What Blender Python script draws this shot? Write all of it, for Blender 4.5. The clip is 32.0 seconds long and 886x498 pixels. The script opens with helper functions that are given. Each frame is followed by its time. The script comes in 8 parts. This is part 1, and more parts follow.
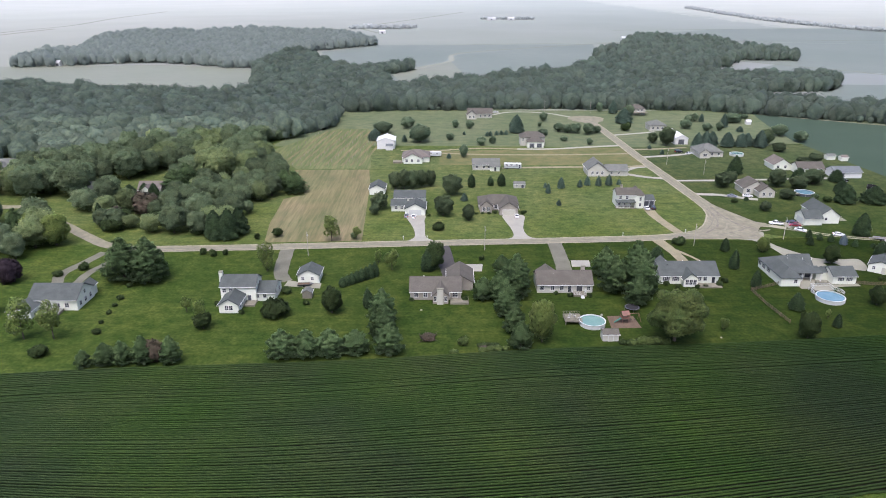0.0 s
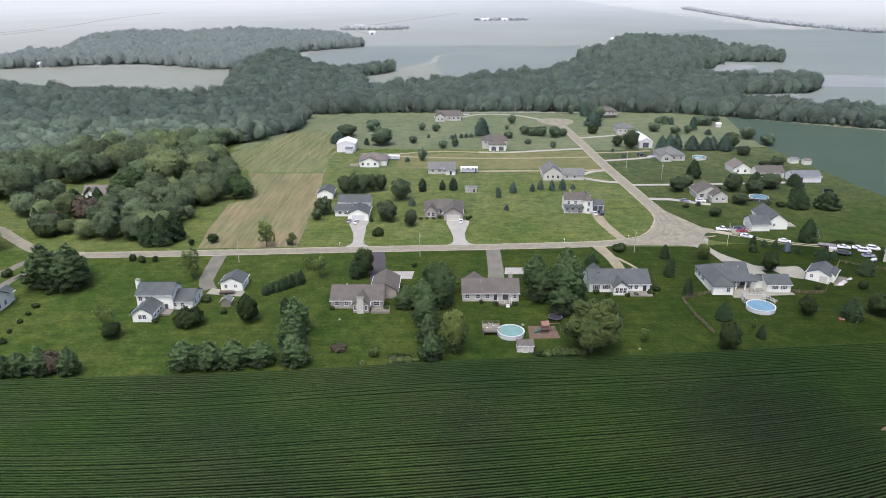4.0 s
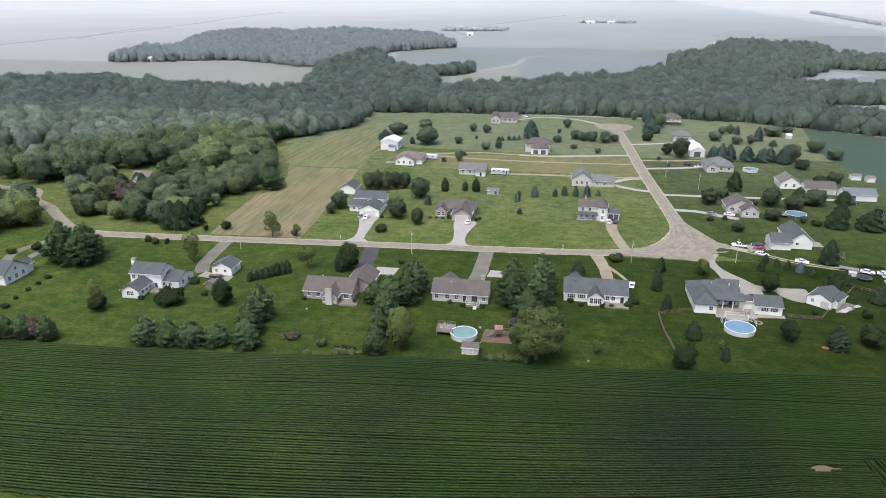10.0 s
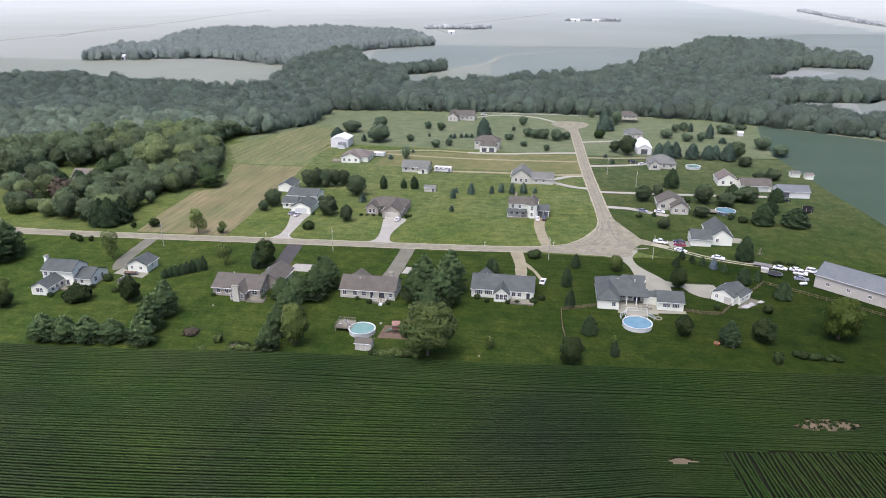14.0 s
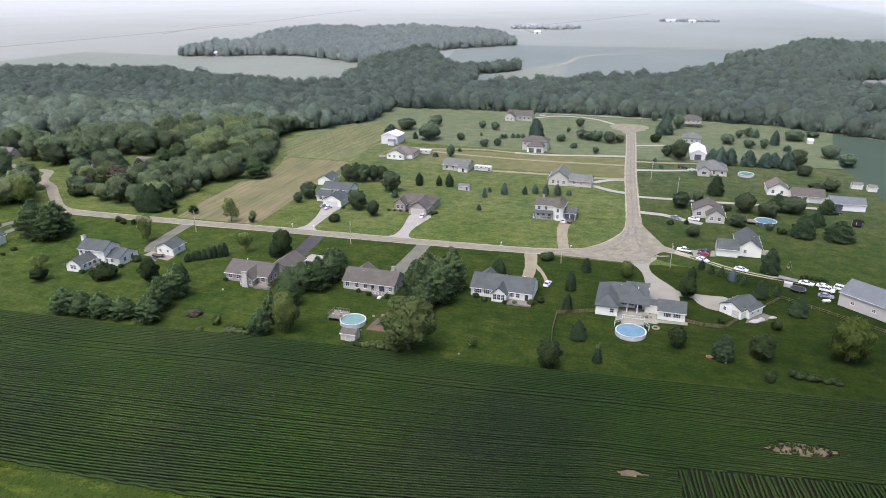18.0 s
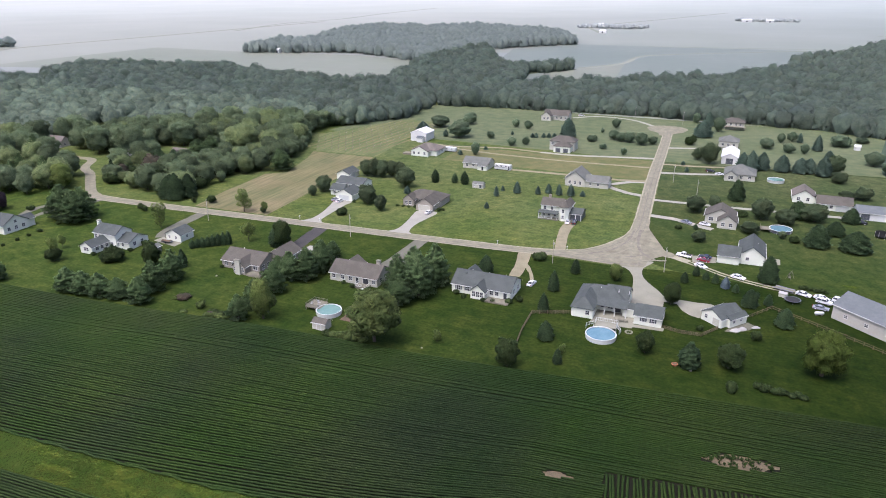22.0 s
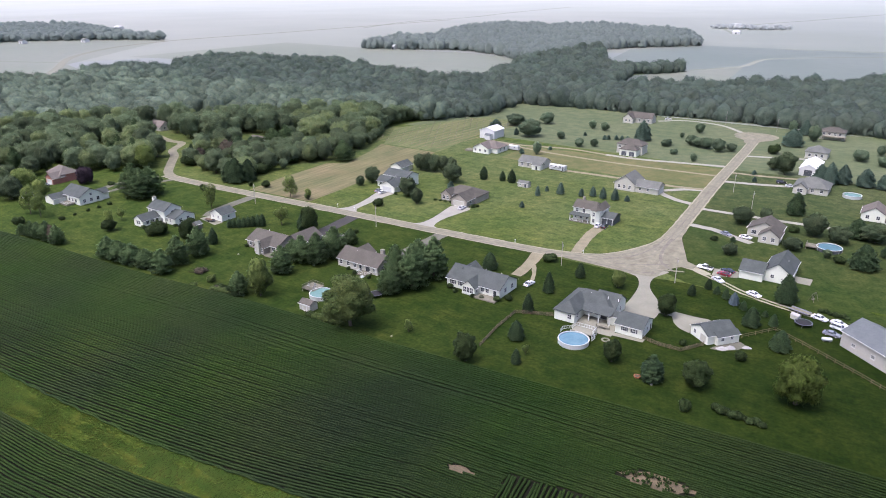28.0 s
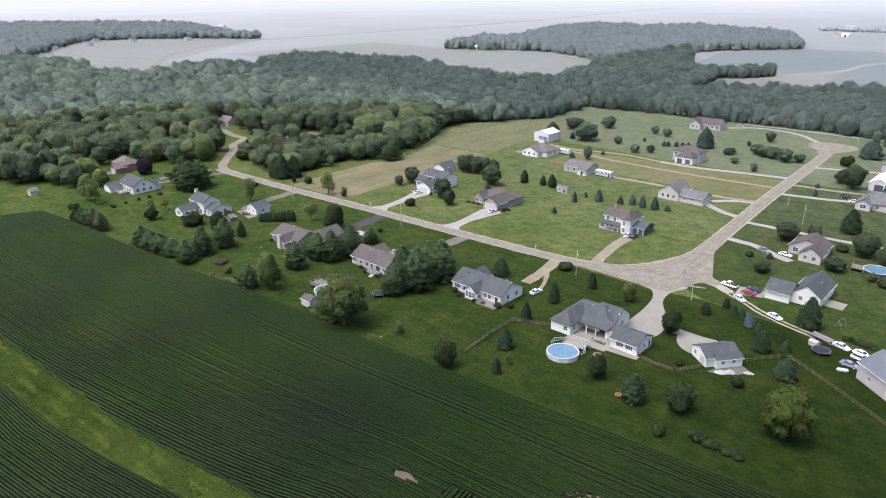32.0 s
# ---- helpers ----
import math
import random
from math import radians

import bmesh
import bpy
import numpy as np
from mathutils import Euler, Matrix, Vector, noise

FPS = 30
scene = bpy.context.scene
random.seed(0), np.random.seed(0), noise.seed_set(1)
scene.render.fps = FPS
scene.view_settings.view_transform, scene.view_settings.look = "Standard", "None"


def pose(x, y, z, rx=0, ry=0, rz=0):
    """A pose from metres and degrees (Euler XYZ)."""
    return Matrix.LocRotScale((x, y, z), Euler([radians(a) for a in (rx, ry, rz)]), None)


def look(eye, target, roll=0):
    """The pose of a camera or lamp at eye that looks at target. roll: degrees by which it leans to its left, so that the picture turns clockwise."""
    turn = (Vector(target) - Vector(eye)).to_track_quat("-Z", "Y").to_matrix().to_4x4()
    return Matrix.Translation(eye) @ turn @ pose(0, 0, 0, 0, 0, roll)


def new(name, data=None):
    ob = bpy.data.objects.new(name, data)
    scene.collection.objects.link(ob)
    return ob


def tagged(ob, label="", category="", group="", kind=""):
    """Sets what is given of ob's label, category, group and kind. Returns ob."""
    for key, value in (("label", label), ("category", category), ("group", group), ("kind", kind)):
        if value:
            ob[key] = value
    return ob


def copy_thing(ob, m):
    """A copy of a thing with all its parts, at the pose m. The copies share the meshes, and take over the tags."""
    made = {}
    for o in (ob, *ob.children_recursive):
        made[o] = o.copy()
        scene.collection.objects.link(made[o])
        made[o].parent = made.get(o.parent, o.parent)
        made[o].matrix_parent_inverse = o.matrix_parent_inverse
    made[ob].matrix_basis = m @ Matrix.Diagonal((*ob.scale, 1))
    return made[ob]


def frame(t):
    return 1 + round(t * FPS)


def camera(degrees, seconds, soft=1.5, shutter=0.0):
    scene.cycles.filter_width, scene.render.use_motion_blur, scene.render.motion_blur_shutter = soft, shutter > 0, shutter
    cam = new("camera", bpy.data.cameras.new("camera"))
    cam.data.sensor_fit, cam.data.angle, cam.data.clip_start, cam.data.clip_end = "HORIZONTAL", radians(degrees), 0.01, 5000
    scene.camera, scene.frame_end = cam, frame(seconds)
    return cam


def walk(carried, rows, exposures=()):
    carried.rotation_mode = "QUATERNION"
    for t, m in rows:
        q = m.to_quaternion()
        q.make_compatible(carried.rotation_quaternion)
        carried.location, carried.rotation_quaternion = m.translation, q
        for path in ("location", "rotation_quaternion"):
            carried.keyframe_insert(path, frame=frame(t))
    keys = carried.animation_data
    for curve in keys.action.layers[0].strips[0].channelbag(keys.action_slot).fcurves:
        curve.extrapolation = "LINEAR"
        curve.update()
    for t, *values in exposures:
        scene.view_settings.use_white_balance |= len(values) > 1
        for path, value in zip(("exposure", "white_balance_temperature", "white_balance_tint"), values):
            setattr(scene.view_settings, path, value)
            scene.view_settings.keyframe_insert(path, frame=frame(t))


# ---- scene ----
cam = camera(64.9, 32.0, soft=1.0)
METRES, EYE, TILT, LEAN, TURN = 210.0, 88.8, -20.98, 0.12, 0.0
ROWS = [
    (0.0, 0.0, 0.0, 0.0, 0.0, 0.0, -0.0),
    (0.5, 0.0133, 0.0055, 0.0024, -0.03, 0.0, -0.03),
    (1.0, 0.0272, 0.0098, 0.0045, -0.09, 0.0, -0.03),
    (1.5, 0.0414, 0.0131, 0.006, -0.18, -0.01, 0.0),
    (2.0, 0.0557, 0.0156, 0.0074, -0.28, -0.01, 0.02),
    (2.5, 0.0703, 0.0176, 0.0083, -0.37, 0.01, 0.08),
    (3.0, 0.0853, 0.0191, 0.0091, -0.44, 0.01, 0.15),
    (3.5, 0.0987, 0.0205, 0.0095, -0.22, 0.03, 0.09),
    (5.5, 0.1614, 0.0232, 0.0108, 2.4, 0.07, -0.9),
    (6.0, 0.1769, 0.0237, 0.011, 3.28, 0.08, -1.25),
    (6.5, 0.1925, 0.0239, 0.0111, 3.84, 0.1, -1.45),
    (7.0, 0.2083, 0.0242, 0.0112, 4.15, 0.11, -1.59),
    (7.5, 0.2234, 0.0251, 0.0111, 5.76, 0.07, -2.23),
    (8.0, 0.2393, 0.0261, 0.0112, 8.1, -0.04, -3.11),
    (8.5, 0.2556, 0.0267, 0.0114, 9.0, -0.09, -3.45),
    (9.0, 0.2717, 0.028, 0.0117, 9.03, -0.08, -3.51),
    (9.5, 0.2874, 0.0288, 0.012, 8.99, -0.09, -3.51),
    (10.0, 0.3031, 0.0302, 0.0123, 8.95, -0.1, -3.52),
    (10.5, 0.3189, 0.0316, 0.0128, 8.91, -0.12, -3.52),
    (11.0, 0.3346, 0.0332, 0.0135, 8.86, -0.15, -3.51),
    (11.5, 0.3504, 0.035, 0.014, 8.84, -0.17, -3.5),
    (12.0, 0.3662, 0.0366, 0.0145, 8.81, -0.17, -3.47),
    (12.5, 0.382, 0.0385, 0.0153, 8.78, -0.19, -3.47),
    (13.0, 0.3978, 0.0404, 0.0159, 8.74, -0.2, -3.46),
    (13.5, 0.4134, 0.0425, 0.0167, 8.69, -0.21, -3.45),
    (14.0, 0.4291, 0.0445, 0.0175, 8.65, -0.22, -3.44),
    (14.5, 0.4449, 0.0466, 0.0182, 8.62, -0.22, -3.44),
    (16.5, 0.5067, 0.0569, 0.0218, 12.32, -0.52, -4.77),
    (17.0, 0.5223, 0.0594, 0.0226, 13.77, -0.64, -5.27),
    (17.5, 0.5377, 0.0624, 0.0235, 15.24, -0.78, -5.8),
    (18.0, 0.5542, 0.0652, 0.0243, 16.07, -0.85, -6.07),
    (18.5, 0.5694, 0.0685, 0.0254, 16.15, -0.86, -6.1),
    (19.0, 0.584, 0.0716, 0.0267, 16.42, -0.9, -6.2),
    (19.5, 0.5993, 0.0754, 0.0278, 17.98, -1.08, -6.74),
    (20.0, 0.6146, 0.0794, 0.0294, 19.56, -1.29, -7.26),
    (20.5, 0.6308, 0.0836, 0.0306, 19.96, -1.35, -7.4),
    (21.0, 0.6452, 0.0878, 0.0322, 20.1, -1.38, -7.47),
    (21.5, 0.6598, 0.092, 0.0337, 20.5, -1.45, -7.61),
    (22.0, 0.6749, 0.0971, 0.0356, 21.86, -1.66, -8.07),
    (22.5, 0.6901, 0.1021, 0.037, 22.5, -1.75, -8.3),
    (23.0, 0.7048, 0.1071, 0.039, 22.9, -1.82, -8.43),
    (23.5, 0.7197, 0.1125, 0.0409, 23.65, -1.94, -8.68),
    (24.0, 0.7343, 0.1181, 0.0428, 25.0, -2.16, -9.14),
    (24.5, 0.7488, 0.1242, 0.0448, 26.5, -2.41, -9.62),
    (25.0, 0.7638, 0.1303, 0.0472, 27.06, -2.5, -9.79),
    (25.5, 0.7774, 0.1362, 0.0492, 27.82, -2.65, -10.06),
    (27.5, 0.8338, 0.1637, 0.0587, 30.98, -3.25, -11.04),
    (28.0, 0.8476, 0.1715, 0.0612, 32.7, -3.6, -11.54),
    (28.5, 0.8602, 0.18, 0.0643, 34.0, -3.85, -11.87),
    (29.0, 0.8721, 0.1887, 0.0677, 34.38, -3.94, -11.97),
    (29.5, 0.8832, 0.1977, 0.071, 35.34, -4.14, -12.26),
    (30.0, 0.8939, 0.2071, 0.0744, 38.19, -4.76, -13.03),
    (30.5, 0.9057, 0.2178, 0.0785, 40.2, -5.2, -13.52),
    (31.0, 0.9172, 0.2287, 0.0827, 40.56, -5.29, -13.59),
    (31.5, 0.9278, 0.2394, 0.0868, 40.6, -5.3, -13.61),
    (32.0, 0.9381, 0.2502, 0.091, 40.61, -5.3, -13.64),
]
walk(cam, [(t, pose(0, 0, EYE, TILT, LEAN, TURN) @ pose(METRES * x, METRES * y, METRES * z, 90 + pitch, roll, yaw)) for t, x, y, z, yaw, pitch, roll in ROWS], exposures=((0.0, 1.07, 5785, 21), (14.0, 1.09, 5790, 22), (24.0, 1.14, 5760, 24), (32.0, 1.17, 5720, 26)))

# ---- world, sun ----
world = bpy.data.worlds.new("sky")
scene.world = world
world.use_nodes = True
wn, wl = world.node_tree.nodes, world.node_tree.links
sky = wn.new("ShaderNodeTexSky")
sky.sky_type = "NISHITA"
sky.sun_disc = False
sky.sun_elevation, sky.sun_rotation = radians(66), radians(200)
sky.air_density, sky.dust_density, sky.ozone_density = 1.0, 7.0, 1.5
wn["Background"].inputs["Strength"].default_value = 0.15
wl.new(sky.outputs["Color"], wn["Background"].inputs["Color"])
sun_data = bpy.data.lights.new("sun", "SUN")
sun_data.energy, sun_data.angle, sun_data.color = 1.2, radians(45), (1.0, 0.95, 0.90)
sun = new("sun", sun_data)
sun.matrix_basis = look((0, 0, 0), (math.sin(radians(20)) * 0.407, math.cos(radians(20)) * 0.407, -0.914))


# ---- materials ----
def material(name, colours, scales=(0.5, 8.0), rough=0.8, spec=0.3, metal=0.0, bump=0.0, bump_scale=20.0, island=0.0, obrand=0.0, coat=0.0, coat_rough=0.4, coat_ior=1.5, sheen=0.0, sheen_tint=(1, 1, 1), stretch=(1, 1, 1), rot=0.0, cells=0.0, cell_scale=0.11, warm=None):
    """A surface whose colour drifts between three tones at two scales."""
    m = bpy.data.materials.new(name)
    m.use_nodes = True
    nd, ln = m.node_tree.nodes, m.node_tree.links
    bs = nd["Principled BSDF"]
    tc = nd.new("ShaderNodeTexCoord")
    mp = nd.new("ShaderNodeMapping")
    mp.inputs["Scale"].default_value = stretch
    mp.inputs["Rotation"].default_value = (0, 0, rot)
    ln.new(tc.outputs["Object"], mp.inputs["Vector"])
    big, fine = nd.new("ShaderNodeTexNoise"), nd.new("ShaderNodeTexNoise")
    big.inputs["Scale"].default_value, fine.inputs["Scale"].default_value = scales
    big.inputs["Detail"].default_value, fine.inputs["Detail"].default_value = 4.0, 5.0
    fine.inputs["Roughness"].default_value = 0.65
    for n in (big, fine):
        ln.new(mp.outputs["Vector"], n.inputs["Vector"])
    a, b, c = [(*v, 1) for v in colours]
    r1 = nd.new("ShaderNodeValToRGB")
    r1.color_ramp.elements[0].color, r1.color_ramp.elements[1].color = a, b
    r1.color_ramp.elements[0].position, r1.color_ramp.elements[1].position = 0.35, 0.65
    ln.new(big.outputs["Fac"], r1.inputs["Fac"])
    r2 = nd.new("ShaderNodeValToRGB")
    r2.color_ramp.elements[0].position, r2.color_ramp.elements[1].position = 0.42, 0.75
    r2.color_ramp.elements[0].color, r2.color_ramp.elements[1].color = (0, 0, 0, 1), (0.7, 0.7, 0.7, 1)
    ln.new(fine.outputs["Fac"], r2.inputs["Fac"])
    mx = nd.new("ShaderNodeMixRGB")
    mx.inputs["Color2"].default_value = c
    ln.new(r2.outputs["Color"], mx.inputs["Fac"])
    ln.new(r1.outputs["Color"], mx.inputs["Color1"])
    out = mx.outputs["Color"]
    for amount, node, socket in ((island, "ShaderNodeNewGeometry", "Random Per Island"), (obrand, "ShaderNodeObjectInfo", "Random")):
        if amount:
            g = nd.new(node)
            mr = nd.new("ShaderNodeMapRange")
            mr.inputs["To Min"].default_value, mr.inputs["To Max"].default_value = 1 - amount, 1 + amount
            ln.new(g.outputs[socket], mr.inputs["Value"])
            hs = nd.new("ShaderNodeHueSaturation")
            ln.new(mr.outputs["Result"], hs.inputs["Value"])
            ln.new(out, hs.inputs["Color"])
            out = hs.outputs["Color"]
    if cells:
        vo = nd.new("ShaderNodeTexVoronoi")
        vo.inputs["Scale"].default_value = cell_scale
        sc = nd.new("ShaderNodeVectorMath")
        sc.operation = "MULTIPLY"
        sc.inputs[1].default_value = (1, 1, 0.25)
        ln.new(mp.outputs["Vector"], sc.inputs[0])
        ln.new(sc.outputs["Vector"], vo.inputs["Vector"])
        sp = nd.new("ShaderNodeSeparateColor")
        ln.new(vo.outputs["Color"], sp.inputs["Color"])
        mr = nd.new("ShaderNodeMapRange")
        mr.inputs["To Min"].default_value, mr.inputs["To Max"].default_value = 1 - cells, 1 + cells
        ln.new(sp.outputs["Red"], mr.inputs["Value"])
        hue = nd.new("ShaderNodeMapRange")
        hue.inputs["To Min"].default_value, hue.inputs["To Max"].default_value = 0.475, 0.53
        ln.new(sp.outputs["Green"], hue.inputs["Value"])
        hs = nd.new("ShaderNodeHueSaturation")
        ln.new(mr.outputs["Result"], hs.inputs["Value"])
        ln.new(hue.outputs["Result"], hs.inputs["Hue"])
        ln.new(out, hs.inputs["Color"])
        out = hs.outputs["Color"]
    ln.new(out, bs.inputs["Base Color"])
    bs.inputs["Roughness"].default_value, bs.inputs["Metallic"].default_value = rough, metal
    bs.inputs["Specular IOR Level"].default_value = spec
    bs.inputs["Coat Weight"].default_value, bs.inputs["Coat Roughness"].default_value = coat, coat_rough
    bs.inputs["Coat IOR"].default_value = coat_ior
    bs.inputs["Sheen Weight"].default_value = sheen
    bs.inputs["Sheen Tint"].default_value = (*sheen_tint, 1)
    if bump:
        bp, nz = nd.new("ShaderNodeBump"), nd.new("ShaderNodeTexNoise")
        nz.inputs["Scale"].default_value = bump_scale
        ln.new(mp.outputs["Vector"], nz.inputs["Vector"])
        ln.new(nz.outputs["Fac"], bp.inputs["Height"])
        bp.inputs["Strength"].default_value, bp.inputs["Distance"].default_value = bump, 0.1
        ln.new(bp.outputs["Normal"], bs.inputs["Normal"])
    return m


def banded(m, scale, axis, strength):
    """Adds evenly spaced courses (siding, shingles, mowing) as relief."""
    nd, ln = m.node_tree.nodes, m.node_tree.links
    tc, wv, bp = nd.new("ShaderNodeTexCoord"), nd.new("ShaderNodeTexWave"), nd.new("ShaderNodeBump")
    wv.bands_direction, wv.wave_profile = axis, "SAW"
    wv.inputs["Scale"].default_value = scale
    wv.inputs["Distortion"].default_value = 0.0
    ln.new(tc.outputs["Object"], wv.inputs["Vector"])
    ln.new(wv.outputs["Fac"], bp.inputs["Height"])
    bp.inputs["Strength"].default_value, bp.inputs["Distance"].default_value = strength, 0.03
    ln.new(bp.outputs["Normal"], nd["Principled BSDF"].inputs["Normal"])
    return m


def layered(m, size, low, high, amount, stretch=(1, 1, 1)):
    """Multiplies a material's colour by one more drifting tone."""
    nd, ln = m.node_tree.nodes, m.node_tree.links
    base = nd["Principled BSDF"].inputs["Base Color"]
    src = base.links[0].from_socket
    tc, mp, nz, rp, mx = nd.new("ShaderNodeTexCoord"), nd.new("ShaderNodeMapping"), nd.new("ShaderNodeTexNoise"), nd.new("ShaderNodeValToRGB"), nd.new("ShaderNodeMixRGB")
    mp.inputs["Scale"].default_value = stretch
    ln.new(tc.outputs["Object"], mp.inputs["Vector"])
    ln.new(mp.outputs["Vector"], nz.inputs["Vector"])
    nz.inputs["Scale"].default_value, nz.inputs["Detail"].default_value = size, 6.0
    nz.inputs["Roughness"].default_value = 0.6
    rp.color_ramp.elements[0].position, rp.color_ramp.elements[1].position = 0.36, 0.66
    rp.color_ramp.elements[0].color, rp.color_ramp.elements[1].color = (*low, 1), (*high, 1)
    ln.new(nz.outputs["Fac"], rp.inputs["Fac"])
    mx.blend_type = "MULTIPLY"
    mx.inputs["Fac"].default_value = amount
    ln.new(src, mx.inputs["Color1"])
    ln.new(rp.outputs["Color"], mx.inputs["Color2"])
    ln.new(mx.outputs["Color"], base)
    return m


LAWN = layered(layered(material("mown_grass", ((0.058, 0.086, 0.027), (0.076, 0.103, 0.040), (0.042, 0.070, 0.021)), (0.03, 1.3), 0.85, 0.03, bump=0.5, bump_scale=2.0), 0.16, (0.72, 0.78, 0.70), (1.15, 1.06, 1.0), 0.9), 0.5, (0.8, 0.84, 0.8), (1.12, 1.08, 1.0), 0.8, (0.15, 1.6, 1))
DEEP_LAWN = layered(layered(material("deep_green_grass", ((0.023, 0.045, 0.007), (0.035, 0.058, 0.010), (0.017, 0.037, 0.005)), (0.045, 1.3), 0.85, 0.03, bump=0.5, bump_scale=2.0), 0.16, (0.70, 0.76, 0.68), (1.2, 1.08, 1.0), 0.9), 0.45, (0.78, 0.82, 0.78), (1.14, 1.10, 1.0), 0.8, (0.15, 1.6, 1))
LAWN = layered(layered(LAWN, 1.1, (0.70, 0.74, 0.66), (1.30, 1.22, 1.15), 0.85), 0.05, (0.86, 0.92, 0.86), (1.16, 1.06, 1.0), 0.9)
DEEP_LAWN = layered(layered(DEEP_LAWN, 1.1, (0.70, 0.74, 0.66), (1.30, 1.22, 1.15), 0.85), 0.05, (0.86, 0.92, 0.86), (1.16, 1.06, 1.0), 0.9)
# Far grass with the distance haze mixed into its colour.
HAZED_LAWN = layered(layered(material("hazed_grass", ((0.081, 0.104, 0.057), (0.101, 0.119, 0.070), (0.066, 0.091, 0.047)), (0.03, 1.3), 0.85, 0.03, bump=0.4, bump_scale=2.0), 0.16, (0.78, 0.82, 0.78), (1.15, 1.06, 1.0), 0.9), 0.5, (0.84, 0.87, 0.84), (1.12, 1.08, 1.0), 0.8, (0.15, 1.6, 1))
DRY_LAWN = layered(material("dry_olive_grass", ((0.090, 0.096, 0.042), (0.115, 0.112, 0.054), (0.070, 0.084, 0.034)), (0.04, 1.3), 0.85, 0.03, bump=0.4, bump_scale=2.0), 0.16, (0.78, 0.86, 0.78), (1.15, 1.06, 1.0), 0.9)
PLOT_LAWN = layered(layered(material("plain_mown_grass", ((0.022, 0.040, 0.010), (0.032, 0.048, 0.013), (0.017, 0.034, 0.008)), (0.045, 1.3), 0.85, 0.03, bump=0.5, bump_scale=2.0), 0.16, (0.72, 0.78, 0.72), (1.2, 1.08, 1.0), 0.9), 1.1, (0.72, 0.76, 0.68), (1.28, 1.2, 1.12), 0.85)
for turf in (DEEP_LAWN, PLOT_LAWN, LAWN):
    layered(turf, 0.3, (0.72, 0.79, 0.72), (1.34, 1.18, 1.12), 0.9)


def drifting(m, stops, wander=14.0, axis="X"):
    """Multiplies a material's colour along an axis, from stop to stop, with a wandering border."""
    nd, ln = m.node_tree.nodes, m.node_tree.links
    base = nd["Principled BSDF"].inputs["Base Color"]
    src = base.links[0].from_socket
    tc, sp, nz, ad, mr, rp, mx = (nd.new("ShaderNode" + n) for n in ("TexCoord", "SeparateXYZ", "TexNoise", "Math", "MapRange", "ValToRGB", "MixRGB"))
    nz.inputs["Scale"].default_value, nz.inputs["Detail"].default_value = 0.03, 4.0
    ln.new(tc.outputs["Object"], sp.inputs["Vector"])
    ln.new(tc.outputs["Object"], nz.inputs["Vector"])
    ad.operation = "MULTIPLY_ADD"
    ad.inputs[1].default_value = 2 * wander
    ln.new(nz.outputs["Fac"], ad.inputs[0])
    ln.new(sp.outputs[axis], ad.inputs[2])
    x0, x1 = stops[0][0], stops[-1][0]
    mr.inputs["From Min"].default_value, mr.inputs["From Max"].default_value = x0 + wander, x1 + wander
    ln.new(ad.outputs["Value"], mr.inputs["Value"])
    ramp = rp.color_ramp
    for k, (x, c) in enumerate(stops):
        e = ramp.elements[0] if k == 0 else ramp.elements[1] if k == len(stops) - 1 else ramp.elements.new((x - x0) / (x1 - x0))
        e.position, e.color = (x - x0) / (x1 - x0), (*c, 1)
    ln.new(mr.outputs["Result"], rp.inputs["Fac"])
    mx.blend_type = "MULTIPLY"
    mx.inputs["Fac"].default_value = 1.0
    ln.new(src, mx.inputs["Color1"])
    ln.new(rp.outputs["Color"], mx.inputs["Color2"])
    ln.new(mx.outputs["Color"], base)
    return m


# West yellower and paled as haze; east darkened as vignette and cloud shade.
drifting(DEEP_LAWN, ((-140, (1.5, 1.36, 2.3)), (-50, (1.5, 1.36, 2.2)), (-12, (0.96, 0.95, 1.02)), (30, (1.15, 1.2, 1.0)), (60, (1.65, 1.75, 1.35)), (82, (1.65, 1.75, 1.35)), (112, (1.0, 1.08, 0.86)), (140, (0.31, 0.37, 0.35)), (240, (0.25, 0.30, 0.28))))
# Plot lawn and lawn pale northwards: distance haze painted into the grass.
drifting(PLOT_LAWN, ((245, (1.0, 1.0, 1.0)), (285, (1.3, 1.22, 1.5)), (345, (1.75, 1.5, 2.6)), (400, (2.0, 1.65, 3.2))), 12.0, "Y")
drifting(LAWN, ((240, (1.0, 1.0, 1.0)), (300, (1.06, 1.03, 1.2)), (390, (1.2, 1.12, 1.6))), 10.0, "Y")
# Distant land, pale and grey-green crop colours are lightened to show haze.
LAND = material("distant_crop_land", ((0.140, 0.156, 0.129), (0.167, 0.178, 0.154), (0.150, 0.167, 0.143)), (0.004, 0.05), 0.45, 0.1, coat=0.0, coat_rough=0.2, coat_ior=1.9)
MIST = material("haze_glow_distance", ((0.165, 0.179, 0.135), (0.197, 0.205, 0.161), (0.177, 0.192, 0.149)), (0.004, 0.05), 0.6, 0.3)
# Haze as emission: the plain glows more the farther out it lies.
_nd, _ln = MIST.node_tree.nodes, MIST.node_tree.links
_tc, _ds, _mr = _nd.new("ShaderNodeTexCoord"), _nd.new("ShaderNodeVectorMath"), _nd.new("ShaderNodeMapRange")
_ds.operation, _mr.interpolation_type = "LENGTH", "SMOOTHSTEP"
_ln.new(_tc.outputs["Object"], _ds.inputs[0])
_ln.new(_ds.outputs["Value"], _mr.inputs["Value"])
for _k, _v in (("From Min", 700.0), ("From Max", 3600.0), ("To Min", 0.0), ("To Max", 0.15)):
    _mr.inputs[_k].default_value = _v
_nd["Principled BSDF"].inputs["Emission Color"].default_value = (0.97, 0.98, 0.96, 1)
